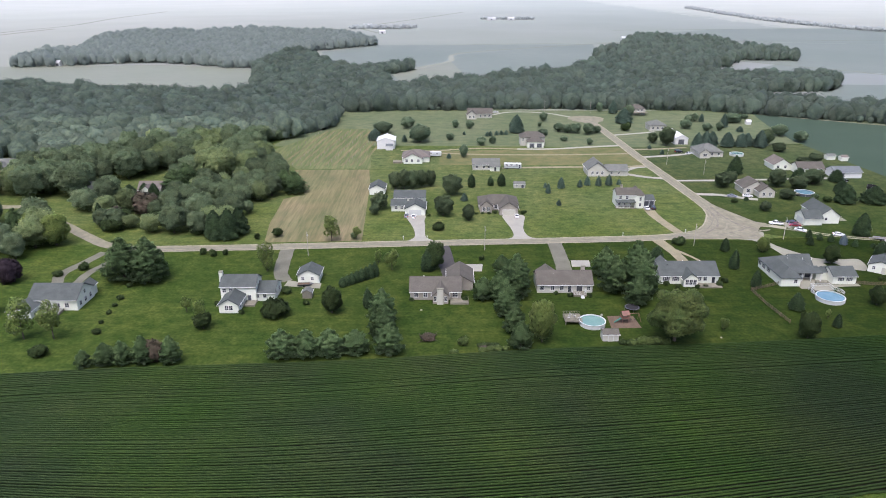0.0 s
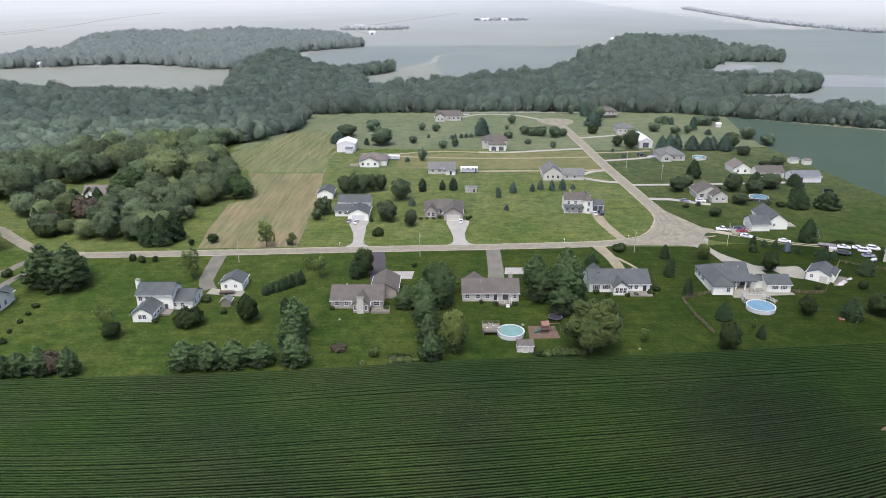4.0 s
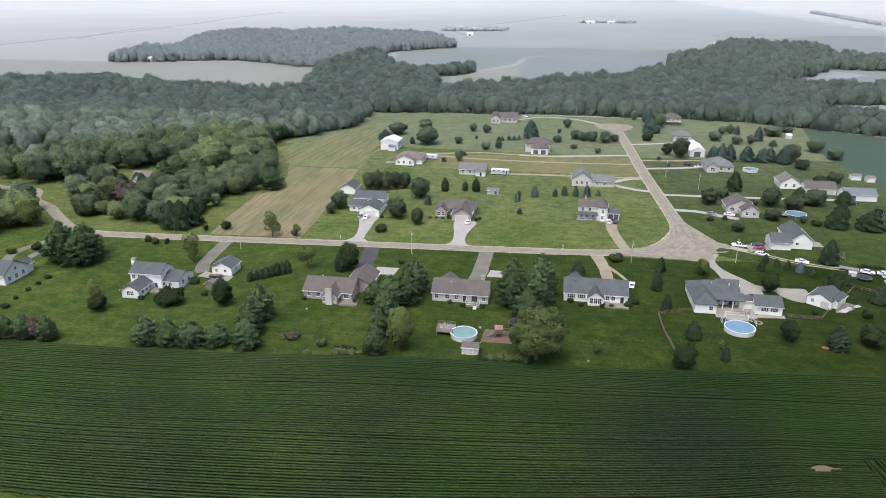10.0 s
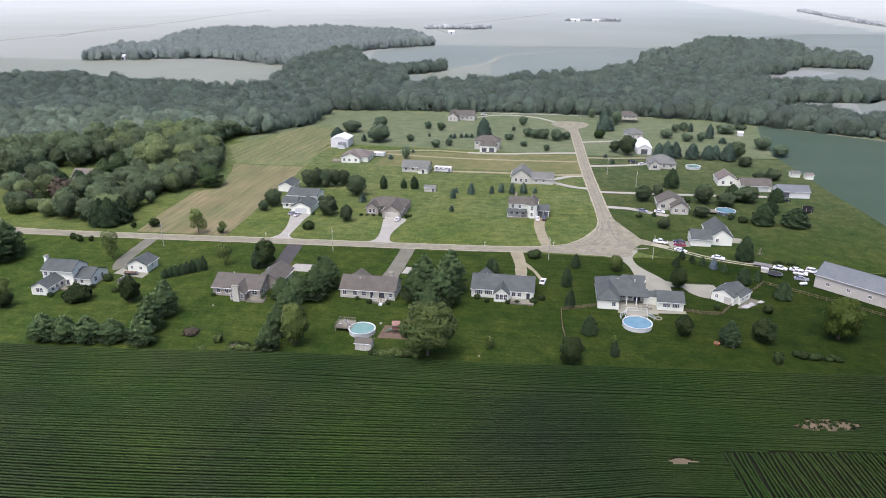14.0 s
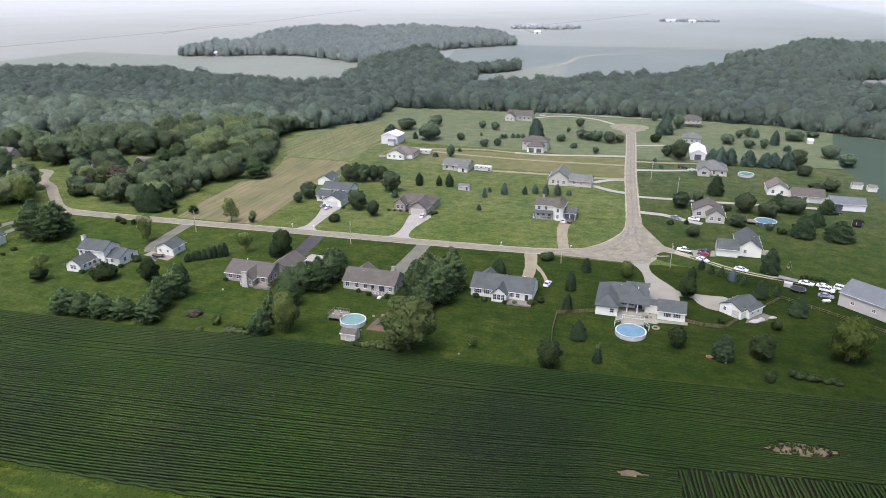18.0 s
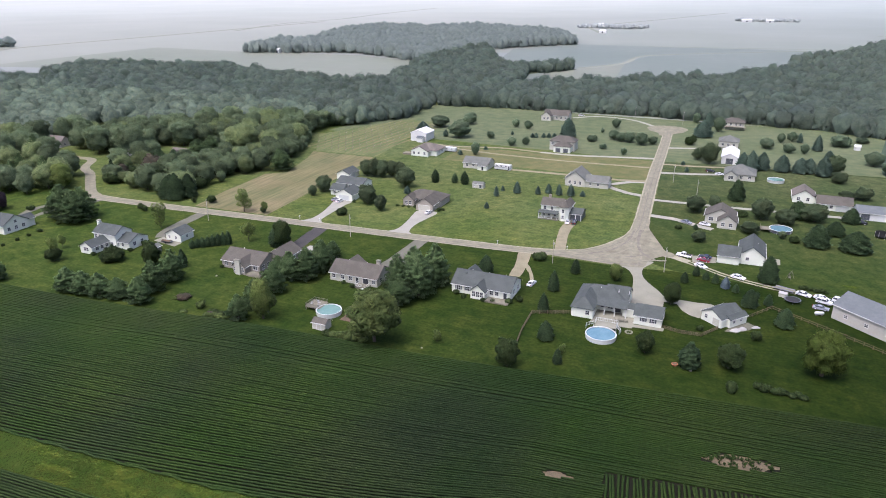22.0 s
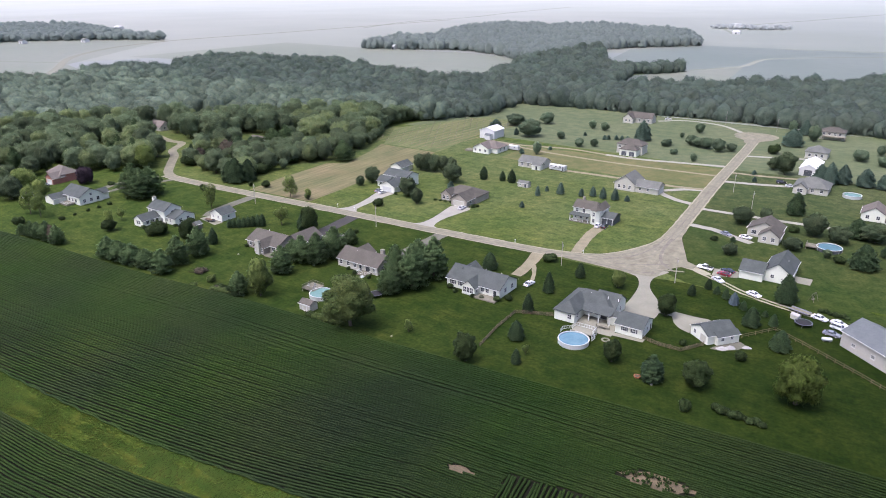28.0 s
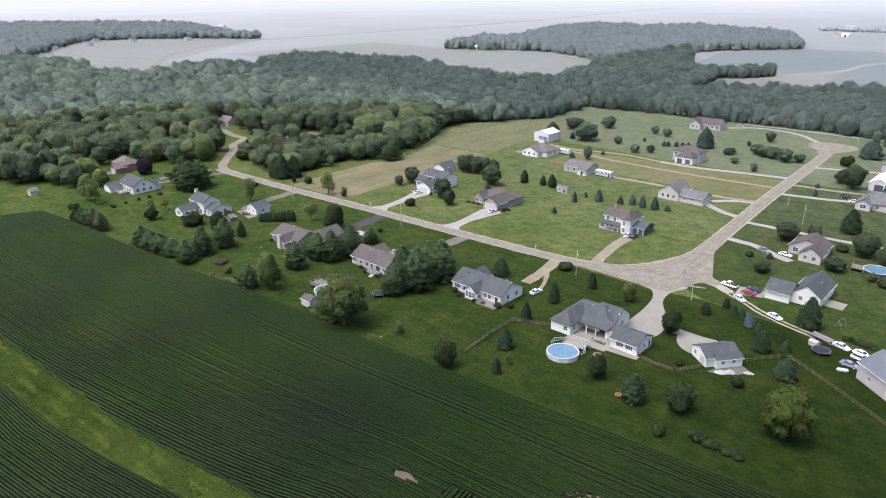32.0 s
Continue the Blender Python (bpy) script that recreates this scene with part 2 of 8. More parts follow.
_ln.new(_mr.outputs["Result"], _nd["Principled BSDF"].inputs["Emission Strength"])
# The painted haze tone gets darker towards the east.
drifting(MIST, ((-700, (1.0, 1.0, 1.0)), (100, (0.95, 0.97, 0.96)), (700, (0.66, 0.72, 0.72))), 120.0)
CROP_HAZED = material("haze_pale_crop", ((0.134, 0.148, 0.105), (0.155, 0.164, 0.123), (0.122, 0.139, 0.098)), (0.006, 0.08), 0.5, 0.1, coat=0.0, coat_rough=0.3, coat_ior=1.8)
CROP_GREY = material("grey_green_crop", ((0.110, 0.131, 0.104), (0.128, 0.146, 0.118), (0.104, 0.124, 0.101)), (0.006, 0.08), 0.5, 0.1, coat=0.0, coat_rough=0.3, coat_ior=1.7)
CROP_TEAL = material("dark_soybean_crop", ((0.036, 0.056, 0.037), (0.043, 0.063, 0.043), (0.030, 0.049, 0.032)), (0.02, 1.2), 0.8, 0.03, bump=0.5, bump_scale=1.4)
STRAW = material("cut_hay_stubble", ((0.117, 0.107, 0.060), (0.144, 0.126, 0.077), (0.077, 0.085, 0.040)), (0.05, 0.8), 0.9, 0.03, stretch=(1.6, 0.12, 1), bump=0.4, bump_scale=3.0)
ORCHARD = material("vineyard_grass", ((0.070, 0.093, 0.036), (0.089, 0.109, 0.047), (0.127, 0.119, 0.067)), (0.05, 0.7), 0.9, 0.03, stretch=(2.2, 0.1, 1), bump=0.4, bump_scale=3.0)
ROUGH_GRASS = material("rough_grass", ((0.035, 0.052, 0.009), (0.054, 0.066, 0.013), (0.022, 0.037, 0.007)), (0.3, 1.6), 0.9, 0.03, bump=1.0, bump_scale=1.5)
ROUGH_GRASS = layered(layered(ROUGH_GRASS, 0.10, (0.86, 1.04, 0.9), (1.18, 1.02, 0.9), 0.9), 0.7, (0.72, 0.76, 0.7), (1.3, 1.25, 1.2), 0.8, (0.5, 1.6, 1))
TUFT = material("coarse_grass_blades", ((0.055, 0.098, 0.018), (0.083, 0.118, 0.024), (0.039, 0.071, 0.014)), (0.3, 1.6), 0.9, 0.03)
# Soil tuned near black so the gaps between rows read dark.
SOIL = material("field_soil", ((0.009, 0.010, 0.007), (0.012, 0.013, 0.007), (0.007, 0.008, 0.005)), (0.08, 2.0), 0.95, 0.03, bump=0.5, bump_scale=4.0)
BARE = material("bare_tan_soil", ((0.086, 0.070, 0.044), (0.120, 0.095, 0.058), (0.039, 0.039, 0.021)), (0.3, 3.0), 0.95, 0.1, bump=0.6, bump_scale=4.0)
SOY = material("soybean_leaf", ((0.017, 0.033, 0.011), (0.025, 0.045, 0.011), (0.011, 0.024, 0.008)), (0.025, 1.1), 0.75, 0.03, bump=1.0, bump_scale=3.0)
SOY = layered(SOY, 0.028, (1.2, 0.97, 1.2), (0.96, 1.08, 0.75), 0.9)
SOY = layered(SOY, 0.06, (0.72, 0.76, 0.80), (1.28, 1.22, 1.1), 0.3, (0.12, 1.3, 1))
# Crop colour carries haze in the west, vignette and cloud shade eastwards.
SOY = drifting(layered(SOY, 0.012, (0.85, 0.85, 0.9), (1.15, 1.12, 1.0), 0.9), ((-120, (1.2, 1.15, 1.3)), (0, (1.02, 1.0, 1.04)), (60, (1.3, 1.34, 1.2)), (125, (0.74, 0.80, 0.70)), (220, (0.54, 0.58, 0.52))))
STRAW = layered(STRAW, 0.45, (0.62, 0.70, 0.62), (1.30, 1.22, 1.15), 0.6, (1.3, 0.07, 1))
STRAW = layered(STRAW, 0.04, (0.78, 0.92, 0.78), (1.12, 1.06, 1.02), 0.9)
ORCHARD = layered(ORCHARD, 0.4, (0.72, 0.80, 0.72), (1.25, 1.16, 1.12), 0.9, (1.3, 0.07, 1))
ROUGH_GRASS = layered(layered(ROUGH_GRASS, 0.45, (0.55, 0.66, 0.55), (1.3, 1.22, 1.15), 0.9), 2.2, (0.6, 0.68, 0.6), (1.3, 1.22, 1.15), 0.8)
ASPHALT = layered(material("worn_chipseal", ((0.152, 0.145, 0.098), (0.187, 0.177, 0.122), (0.124, 0.118, 0.081)), (0.12, 1.5), 0.9, 0.15, bump=0.2, bump_scale=12.0), 0.35, (0.72, 0.72, 0.73), (1.1, 1.1, 1.1), 0.8)
TRACK_PALE = layered(material("pale_wheel_track", ((0.162, 0.155, 0.113), (0.197, 0.190, 0.138), (0.130, 0.124, 0.088)), (0.2, 2.0), 0.9, 0.1, bump=0.2, bump_scale=12.0), 0.5, (0.75, 0.75, 0.76), (1.12, 1.1, 1.08), 0.9)
TRACK_DARK = layered(material("dark_road_wear", ((0.132, 0.127, 0.098), (0.160, 0.153, 0.117), (0.105, 0.101, 0.078)), (0.2, 2.0), 0.9, 0.1, bump=0.2, bump_scale=12.0), 0.5, (0.78, 0.78, 0.78), (1.15, 1.12, 1.1), 0.9)
SHOULDER = material("gravel_shoulder", ((0.204, 0.196, 0.139), (0.259, 0.247, 0.176), (0.136, 0.145, 0.082)), (0.3, 2.0), 0.95, 0.1, bump=0.4, bump_scale=8.0)
DARK_ASPHALT = material("dark_asphalt", ((0.090, 0.090, 0.065), (0.117, 0.116, 0.084), (0.067, 0.068, 0.048)), (0.2, 2.0), 0.9, 0.2, bump=0.2, bump_scale=12.0)
BLACKTOP = material("black_asphalt", ((0.040, 0.039, 0.037), (0.052, 0.050, 0.046), (0.031, 0.030, 0.029)), (0.2, 2.0), 0.9, 0.1, bump=0.2, bump_scale=12.0)
CONCRETE = material("concrete", ((0.159, 0.159, 0.116), (0.188, 0.187, 0.138), (0.130, 0.129, 0.093)), (0.25, 2.0), 0.85, 0.3, bump=0.15, bump_scale=10.0)
PALE_CONCRETE = material("pale_concrete", ((0.202, 0.200, 0.162), (0.236, 0.232, 0.190), (0.158, 0.155, 0.126)), (0.25, 2.0), 0.85, 0.3, bump=0.15, bump_scale=10.0)
TRACK_GREEN = material("pale_grass_track", ((0.183, 0.197, 0.151), (0.208, 0.219, 0.174), (0.162, 0.177, 0.136)), (0.02, 0.2), 0.9, 0.1)
GRAVEL = material("gravel", ((0.160, 0.144, 0.093), (0.199, 0.181, 0.118), (0.110, 0.107, 0.059)), (0.3, 2.5), 0.95, 0.1, bump=0.5, bump_scale=8.0)
MULCH = material("mulch", ((0.083, 0.061, 0.042), (0.109, 0.080, 0.056), (0.058, 0.043, 0.028)), (0.5, 4.0), 0.95, 0.1, bump=0.8, bump_scale=6.0)

WHITE_SIDING = banded(material("white_siding", ((0.546, 0.575, 0.475), (0.581, 0.604, 0.500), (0.499, 0.525, 0.432)), (0.3, 2.0), 0.6, 0.4), 1.4, "Z", 0.4)
BEIGE_SIDING = banded(material("beige_siding", ((0.356, 0.354, 0.288), (0.391, 0.393, 0.325), (0.306, 0.308, 0.251)), (0.3, 2.0), 0.7, 0.3), 1.4, "Z", 0.4)
TAUPE_BRICK = banded(material("taupe_brick", ((0.239, 0.222, 0.178), (0.283, 0.267, 0.219), (0.189, 0.169, 0.136)), (0.4, 6.0), 0.85, 0.2), 3.0, "Z", 0.4)
RED_BRICK = banded(material("red_brick", ((0.26, 0.12, 0.09), (0.32, 0.16, 0.12), (0.2, 0.09, 0.07)), (0.4, 6.0), 0.85, 0.2), 3.0, "Z", 0.4)
SLATE_ROOF = banded(material("blue_grey_shingle", ((0.051, 0.061, 0.054), (0.067, 0.075, 0.069), (0.037, 0.044, 0.041)), (0.4, 3.5), 0.8, 0.12, bump=0.0), 1.2, "Z", 0.6)
BROWN_ROOF = banded(material("brown_grey_shingle", ((0.068, 0.064, 0.051), (0.085, 0.080, 0.065), (0.049, 0.046, 0.037)), (0.4, 3.5), 0.8, 0.12), 1.2, "Z", 0.6)
TAN_ROOF = banded(material("tan_shingle", ((0.104, 0.093, 0.078), (0.127, 0.113, 0.094), (0.078, 0.071, 0.059)), (0.4, 3.5), 0.8, 0.12), 1.2, "Z", 0.6)
GREY_ROOF = banded(material("grey_shingle", ((0.093, 0.100, 0.086), (0.116, 0.121, 0.105), (0.071, 0.076, 0.066)), (0.4, 3.5), 0.8, 0.12), 1.2, "Z", 0.6)
WHITE_METAL = banded(material("white_metal_sheet", ((0.492, 0.506, 0.480), (0.534, 0.541, 0.505), (0.451, 0.464, 0.441)), (0.3, 1.5), 0.35, 0.5), 1.0, "X", 0.5)
GREY_METAL = banded(material("grey_metal_sheet", ((0.088, 0.100, 0.100), (0.103, 0.116, 0.115), (0.075, 0.086, 0.086)), (0.3, 1.5), 0.7, 0.12), 1.0, "X", 0.5)
BEIGE_METAL = banded(material("pale_metal_wall", ((0.333, 0.326, 0.278), (0.365, 0.358, 0.308), (0.294, 0.288, 0.242)), (0.3, 1.5), 0.45, 0.5), 1.0, "X", 0.5)
TRIM = material("white_trim", ((0.517, 0.524, 0.483), (0.545, 0.552, 0.509), (0.477, 0.483, 0.444)), (0.5, 3.0), 0.5, 0.4)
DARK_TRIM = material("dark_shutter", ((0.05, 0.06, 0.07), (0.07, 0.075, 0.08), (0.04, 0.045, 0.05)), (0.5, 3.0), 0.5, 0.4)
GLASS = material("window_glass", ((0.03, 0.035, 0.04), (0.05, 0.055, 0.06), (0.02, 0.025, 0.03)), (0.5, 2.0), 0.06, 0.6)
WOOD = material("weathered_wood", ((0.132, 0.124, 0.089), (0.164, 0.159, 0.118), (0.093, 0.087, 0.065)), (0.6, 5.0), 0.85, 0.2)
POLE_WOOD = material("utility_pole_wood", ((0.266, 0.244, 0.215), (0.318, 0.296, 0.259), (0.200, 0.181, 0.155)), (0.6, 5.0), 0.85, 0.2)
VINYL = material("white_vinyl", ((0.392, 0.417, 0.384), (0.418, 0.438, 0.405), (0.365, 0.389, 0.364)), (0.5, 3.0), 0.4, 0.5)
BARK = material("bark", ((0.068, 0.058, 0.044), (0.096, 0.085, 0.068), (0.040, 0.034, 0.025)), (0.8, 6.0), 0.95, 0.1, bump=0.5)
RUBBER = material("black_rubber", ((0.018, 0.018, 0.018), (0.025, 0.025, 0.025), (0.012, 0.012, 0.012)), (1, 5), 0.8, 0.2)
RED_PLASTIC = material("red_playset_panel", ((0.130, 0.064, 0.044), (0.155, 0.080, 0.056), (0.100, 0.048, 0.036)), (1, 4), 0.6, 0.4)
GREEN_PLASTIC = material("green_slide", ((0.016, 0.088, 0.056), (0.020, 0.104, 0.068), (0.012, 0.072, 0.044)), (1, 4), 0.4, 0.5)
POOL_BLUE = material("pool_water", ((0.076, 0.151, 0.178), (0.103, 0.180, 0.203), (0.062, 0.129, 0.159)), (0.6, 2.0), 0.12, 0.5, bump=0.08, bump_scale=4.0)
POOL_GREEN = material("pale_green_pool_water", ((0.098, 0.178, 0.143), (0.120, 0.204, 0.162), (0.083, 0.157, 0.128)), (0.6, 2.0), 0.12, 0.5, bump=0.08, bump_scale=4.0)
FENCE_WOOD = material("old_fence_wood", ((0.098, 0.078, 0.048), (0.125, 0.100, 0.064), (0.066, 0.054, 0.034)), (0.6, 5.0), 0.9, 0.1)
TARP = material("white_tarp", ((0.262, 0.261, 0.240), (0.294, 0.292, 0.266), (0.219, 0.218, 0.203)), (0.8, 4.0), 0.6, 0.4)
TERRACOTTA = material("orange_clay", ((0.300, 0.114, 0.054), (0.336, 0.144, 0.072), (0.252, 0.090, 0.042)), (1, 5), 0.8, 0.2)

def leafy(m, amount, boost=1.35):
    """Lets part of the light through the leaves."""
    nd, ln = m.node_tree.nodes, m.node_tree.links
    bs = nd["Principled BSDF"]
    src = bs.inputs["Base Color"].links[0].from_socket
    tr, mx, gain = nd.new("ShaderNodeBsdfTranslucent"), nd.new("ShaderNodeMixShader"), nd.new("ShaderNodeHueSaturation")
    gain.inputs["Value"].default_value = boost
    ln.new(src, gain.inputs["Color"])
    ln.new(gain.outputs["Color"], tr.inputs["Color"])
    mx.inputs["Fac"].default_value = amount
    ln.new(bs.outputs["BSDF"], mx.inputs[1])
    ln.new(tr.outputs["BSDF"], mx.inputs[2])
    ln.new(mx.outputs["Shader"], nd["Material Output"].inputs["Surface"])
    return m


# Bluish sheen tint, a haze veil on leaves and canopies.
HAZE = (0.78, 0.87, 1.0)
LEAF_OAK = material("broad_leaves", ((0.031, 0.050, 0.017), (0.048, 0.066, 0.022), (0.021, 0.037, 0.015)), (0.25, 2.0), 0.75, 0.05, island=0.28, obrand=0.22, sheen=0.02, sheen_tint=HAZE)
# Lighter leaf copies for groves and far plots, with haze mixed in.
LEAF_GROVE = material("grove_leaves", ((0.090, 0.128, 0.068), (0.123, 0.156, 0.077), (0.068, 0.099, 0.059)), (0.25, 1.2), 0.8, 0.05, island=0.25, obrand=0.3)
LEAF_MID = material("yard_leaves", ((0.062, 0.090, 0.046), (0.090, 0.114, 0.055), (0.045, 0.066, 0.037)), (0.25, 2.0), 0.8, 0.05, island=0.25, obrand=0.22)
LEAF_HAZED = material("hazed_green_leaves", ((0.099, 0.145, 0.084), (0.144, 0.182, 0.105), (0.072, 0.111, 0.069)), (0.25, 2.0), 0.8, 0.05, island=0.2, obrand=0.22)
LEAF_HAZED_SPRUCE = material("hazed_spruce_needles", ((0.059, 0.094, 0.067), (0.083, 0.118, 0.084), (0.044, 0.074, 0.055)), (0.4, 2.5), 0.8, 0.05, island=0.2, obrand=0.2)
LEAF_LIGHT = material("light_leaves", ((0.107, 0.149, 0.040), (0.152, 0.185, 0.052), (0.076, 0.113, 0.031)), (0.25, 2.0), 0.75, 0.05, island=0.25, obrand=0.2, sheen=0.05, sheen_tint=HAZE)
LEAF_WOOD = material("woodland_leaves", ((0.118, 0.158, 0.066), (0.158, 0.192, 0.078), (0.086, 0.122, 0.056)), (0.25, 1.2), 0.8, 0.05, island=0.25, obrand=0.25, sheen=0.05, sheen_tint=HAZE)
LEAF_MAPLE = material("maple_leaves", ((0.065, 0.096, 0.029), (0.103, 0.126, 0.038), (0.044, 0.071, 0.023)), (0.25, 2.0), 0.75, 0.05, island=0.3, sheen=0.05, sheen_tint=HAZE)
LEAF_SPRUCE = material("spruce_needles", ((0.032, 0.055, 0.025), (0.047, 0.073, 0.030), (0.022, 0.039, 0.019)), (0.4, 2.5), 0.8, 0.05, island=0.28, obrand=0.2, sheen=0.02, sheen_tint=HAZE)
LEAF_PINE = material("pine_needles", ((0.068, 0.111, 0.043), (0.097, 0.142, 0.058), (0.046, 0.079, 0.033)), (0.4, 2.5), 0.8, 0.05, island=0.3, obrand=0.15, sheen=0.02, sheen_tint=HAZE)
LEAF_BLUE = material("blue_spruce_needles", ((0.041, 0.063, 0.069), (0.052, 0.077, 0.083), (0.028, 0.047, 0.050)), (0.4, 2.5), 0.65, 0.3, island=0.3)
LEAF_PURPLE = material("purple_leaves", ((0.022, 0.017, 0.021), (0.032, 0.023, 0.027), (0.017, 0.013, 0.016)), (0.3, 2.0), 0.6, 0.05, island=0.3)
LEAF_RED = material("reddish_leaves", ((0.045, 0.036, 0.025), (0.060, 0.043, 0.032), (0.025, 0.043, 0.017)), (0.3, 2.0), 0.6, 0.05, island=0.3)
LEAF_WILLOW = material("willow_leaves", ((0.061, 0.092, 0.018), (0.083, 0.109, 0.025), (0.043, 0.069, 0.015)), (0.3, 2.0), 0.6, 0.05, island=0.35)
# Canopies grow paler from near to faint: air haze in the leaf colour.
WOODS = material("woodland_canopy", ((0.083, 0.118, 0.088), (0.131, 0.168, 0.108), (0.056, 0.079, 0.065)), (0.4, 0.85), 0.85, 0.05, bump=1.0, bump_scale=1.0)
WOODS_MID = material("hazed_woodland_canopy", ((0.068, 0.097, 0.071), (0.093, 0.125, 0.085), (0.052, 0.075, 0.057)), (0.35, 0.75), 0.85, 0.05, bump=1.0, bump_scale=0.8, sheen=0.10, sheen_tint=HAZE)
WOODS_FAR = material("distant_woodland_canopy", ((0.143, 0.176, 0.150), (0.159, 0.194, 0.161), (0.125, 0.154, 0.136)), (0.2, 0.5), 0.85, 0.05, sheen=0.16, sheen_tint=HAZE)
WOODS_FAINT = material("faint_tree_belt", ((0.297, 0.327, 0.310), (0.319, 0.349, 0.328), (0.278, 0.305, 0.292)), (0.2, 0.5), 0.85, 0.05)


def toned(m, amount, hue):
    """Gives each tree of a joined wood its own tone."""
    nd, ln = m.node_tree.nodes, m.node_tree.links
    base = nd["Principled BSDF"].inputs["Base Color"]
    src = base.links[0].from_socket
    at, v, k, f, h, hs = (nd.new("ShaderNode" + n) for n in ("Attribute", "MapRange", "Math", "Math", "MapRange", "HueSaturation"))
    at.attribute_name = "tone"
    v.inputs["To Min"].default_value, v.inputs["To Max"].default_value = 1 - amount, 1 + amount
    ln.new(at.outputs["Fac"], v.inputs["Value"])
    k.operation, f.operation = "MULTIPLY", "FRACT"
    k.inputs[1].default_value = 7.3
    ln.new(at.outputs["Fac"], k.inputs[0])
    ln.new(k.outputs["Value"], f.inputs[0])
    h.inputs["To Min"].default_value, h.inputs["To Max"].default_value = 0.5 - hue, 0.5 + hue * 0.2
    ln.new(f.outputs["Value"], h.inputs["Value"])
    ln.new(v.outputs["Result"], hs.inputs["Value"])
    ln.new(h.outputs["Result"], hs.inputs["Hue"])
    ln.new(src, hs.inputs["Color"])
    ln.new(hs.outputs["Color"], base)


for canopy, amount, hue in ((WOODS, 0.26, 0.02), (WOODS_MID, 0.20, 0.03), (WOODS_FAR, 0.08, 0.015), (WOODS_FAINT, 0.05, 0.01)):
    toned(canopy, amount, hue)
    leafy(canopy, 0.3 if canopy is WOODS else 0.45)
for leaf in (TUFT, LEAF_MID, LEAF_HAZED, LEAF_HAZED_SPRUCE, LEAF_GROVE, LEAF_OAK, LEAF_LIGHT, LEAF_WOOD, LEAF_MAPLE, LEAF_SPRUCE, LEAF_PINE, LEAF_WILLOW):
    leafy(leaf, 0.42)


# ---- mesh building ----
class Geo:
    """Collects vertices and faces for one mesh."""

    def __init__(self):
        self.v, self.f = [], []

    def add(self, verts, faces):
        n = len(self.v)
        self.v += [tuple(p) for p in verts]
        self.f += [tuple(i + n for i in q) for q in faces]
        return self

    def box(self, x0, x1, y0, y1, z0, z1):
        return self.add([(x, y, z) for z in (z0, z1) for y in (y0, y1) for x in (x0, x1)],
                        [(0, 2, 3, 1), (4, 5, 7, 6), (0, 1, 5, 4), (2, 6, 7, 3), (0, 4, 6, 2), (1, 3, 7, 5)])

    def tube(self, p, q, r0, r1, n=7):
        p, q = Vector(p), Vector(q)
        d = (q - p).normalized()
        u = d.orthogonal().normalized()
        w = d.cross(u)
        ring = [(math.cos(2 * math.pi * i / n) * u + math.sin(2 * math.pi * i / n) * w) for i in range(n)]
        self.add([p + r0 * a for a in ring] + [q + r1 * a for a in ring],
                 [(i, (i + 1) % n, n + (i + 1) % n, n + i) for i in range(n)] + [tuple(range(n - 1, -1, -1)), tuple(range(n, 2 * n))])
        return self

    def prism(self, profile, axis, a, b):
        """A closed outline of (u, z), pushed along x or y from a to b."""
        n = len(profile)
        place = (lambda u, z, w: (w, u, z)) if axis == "x" else (lambda u, z, w: (u, w, z))
        self.add([place(u, z, w) for w in (a, b) for u, z in profile],
                 [(i, (i + 1) % n, n + (i + 1) % n, n + i) for i in range(n)] + [tuple(range(n - 1, -1, -1)), tuple(range(n, 2 * n))])
        return self

    def mesh(self, name):
        me = bpy.data.meshes.new(name)
        me.from_pydata(self.v, [], self.f)
        bm = bmesh.new()
        bm.from_mesh(me)
        bmesh.ops.recalc_face_normals(bm, faces=bm.faces)
        bm.to_mesh(me)
        bm.free()
        return me


def raw_mesh(name, verts, sizes, mat, normals=None):
    """A mesh of loose polygons; verts in order, sizes the corners of each polygon.
    Leaf masses take rounded normals, given for each vertex."""
    me = bpy.data.meshes.new(name)
    verts = np.asarray(verts, np.float32)
    if normals is not None:
        t = verts.reshape(-1, 3, 3).copy()
        face = np.cross(t[:, 1] - t[:, 0], t[:, 2] - t[:, 0])
        back = (face * normals[::3]).sum(1) < 0
        t[back] = t[back][:, (0, 2, 1)]
        verts = t.reshape(-1, 3)
    n, k = len(verts), len(sizes)
    me.vertices.add(n)
    me.vertices.foreach_set("co", verts.ravel())
    me.loops.add(n)
    me.loops.foreach_set("vertex_index", np.arange(n, dtype=np.int32))
    me.polygons.add(k)
    sizes = np.asarray(sizes, np.int32)
    me.polygons.foreach_set("loop_start", np.concatenate(([0], np.cumsum(sizes)[:-1])).astype(np.int32))
    me.update(calc_edges=True)
    me.materials.append(mat)
    if normals is not None:
        at = me.attributes.new("custom_normal", "FLOAT_VECTOR", "POINT")
        at.data.foreach_set("vector", np.asarray(normals, np.float32).ravel())
    return me


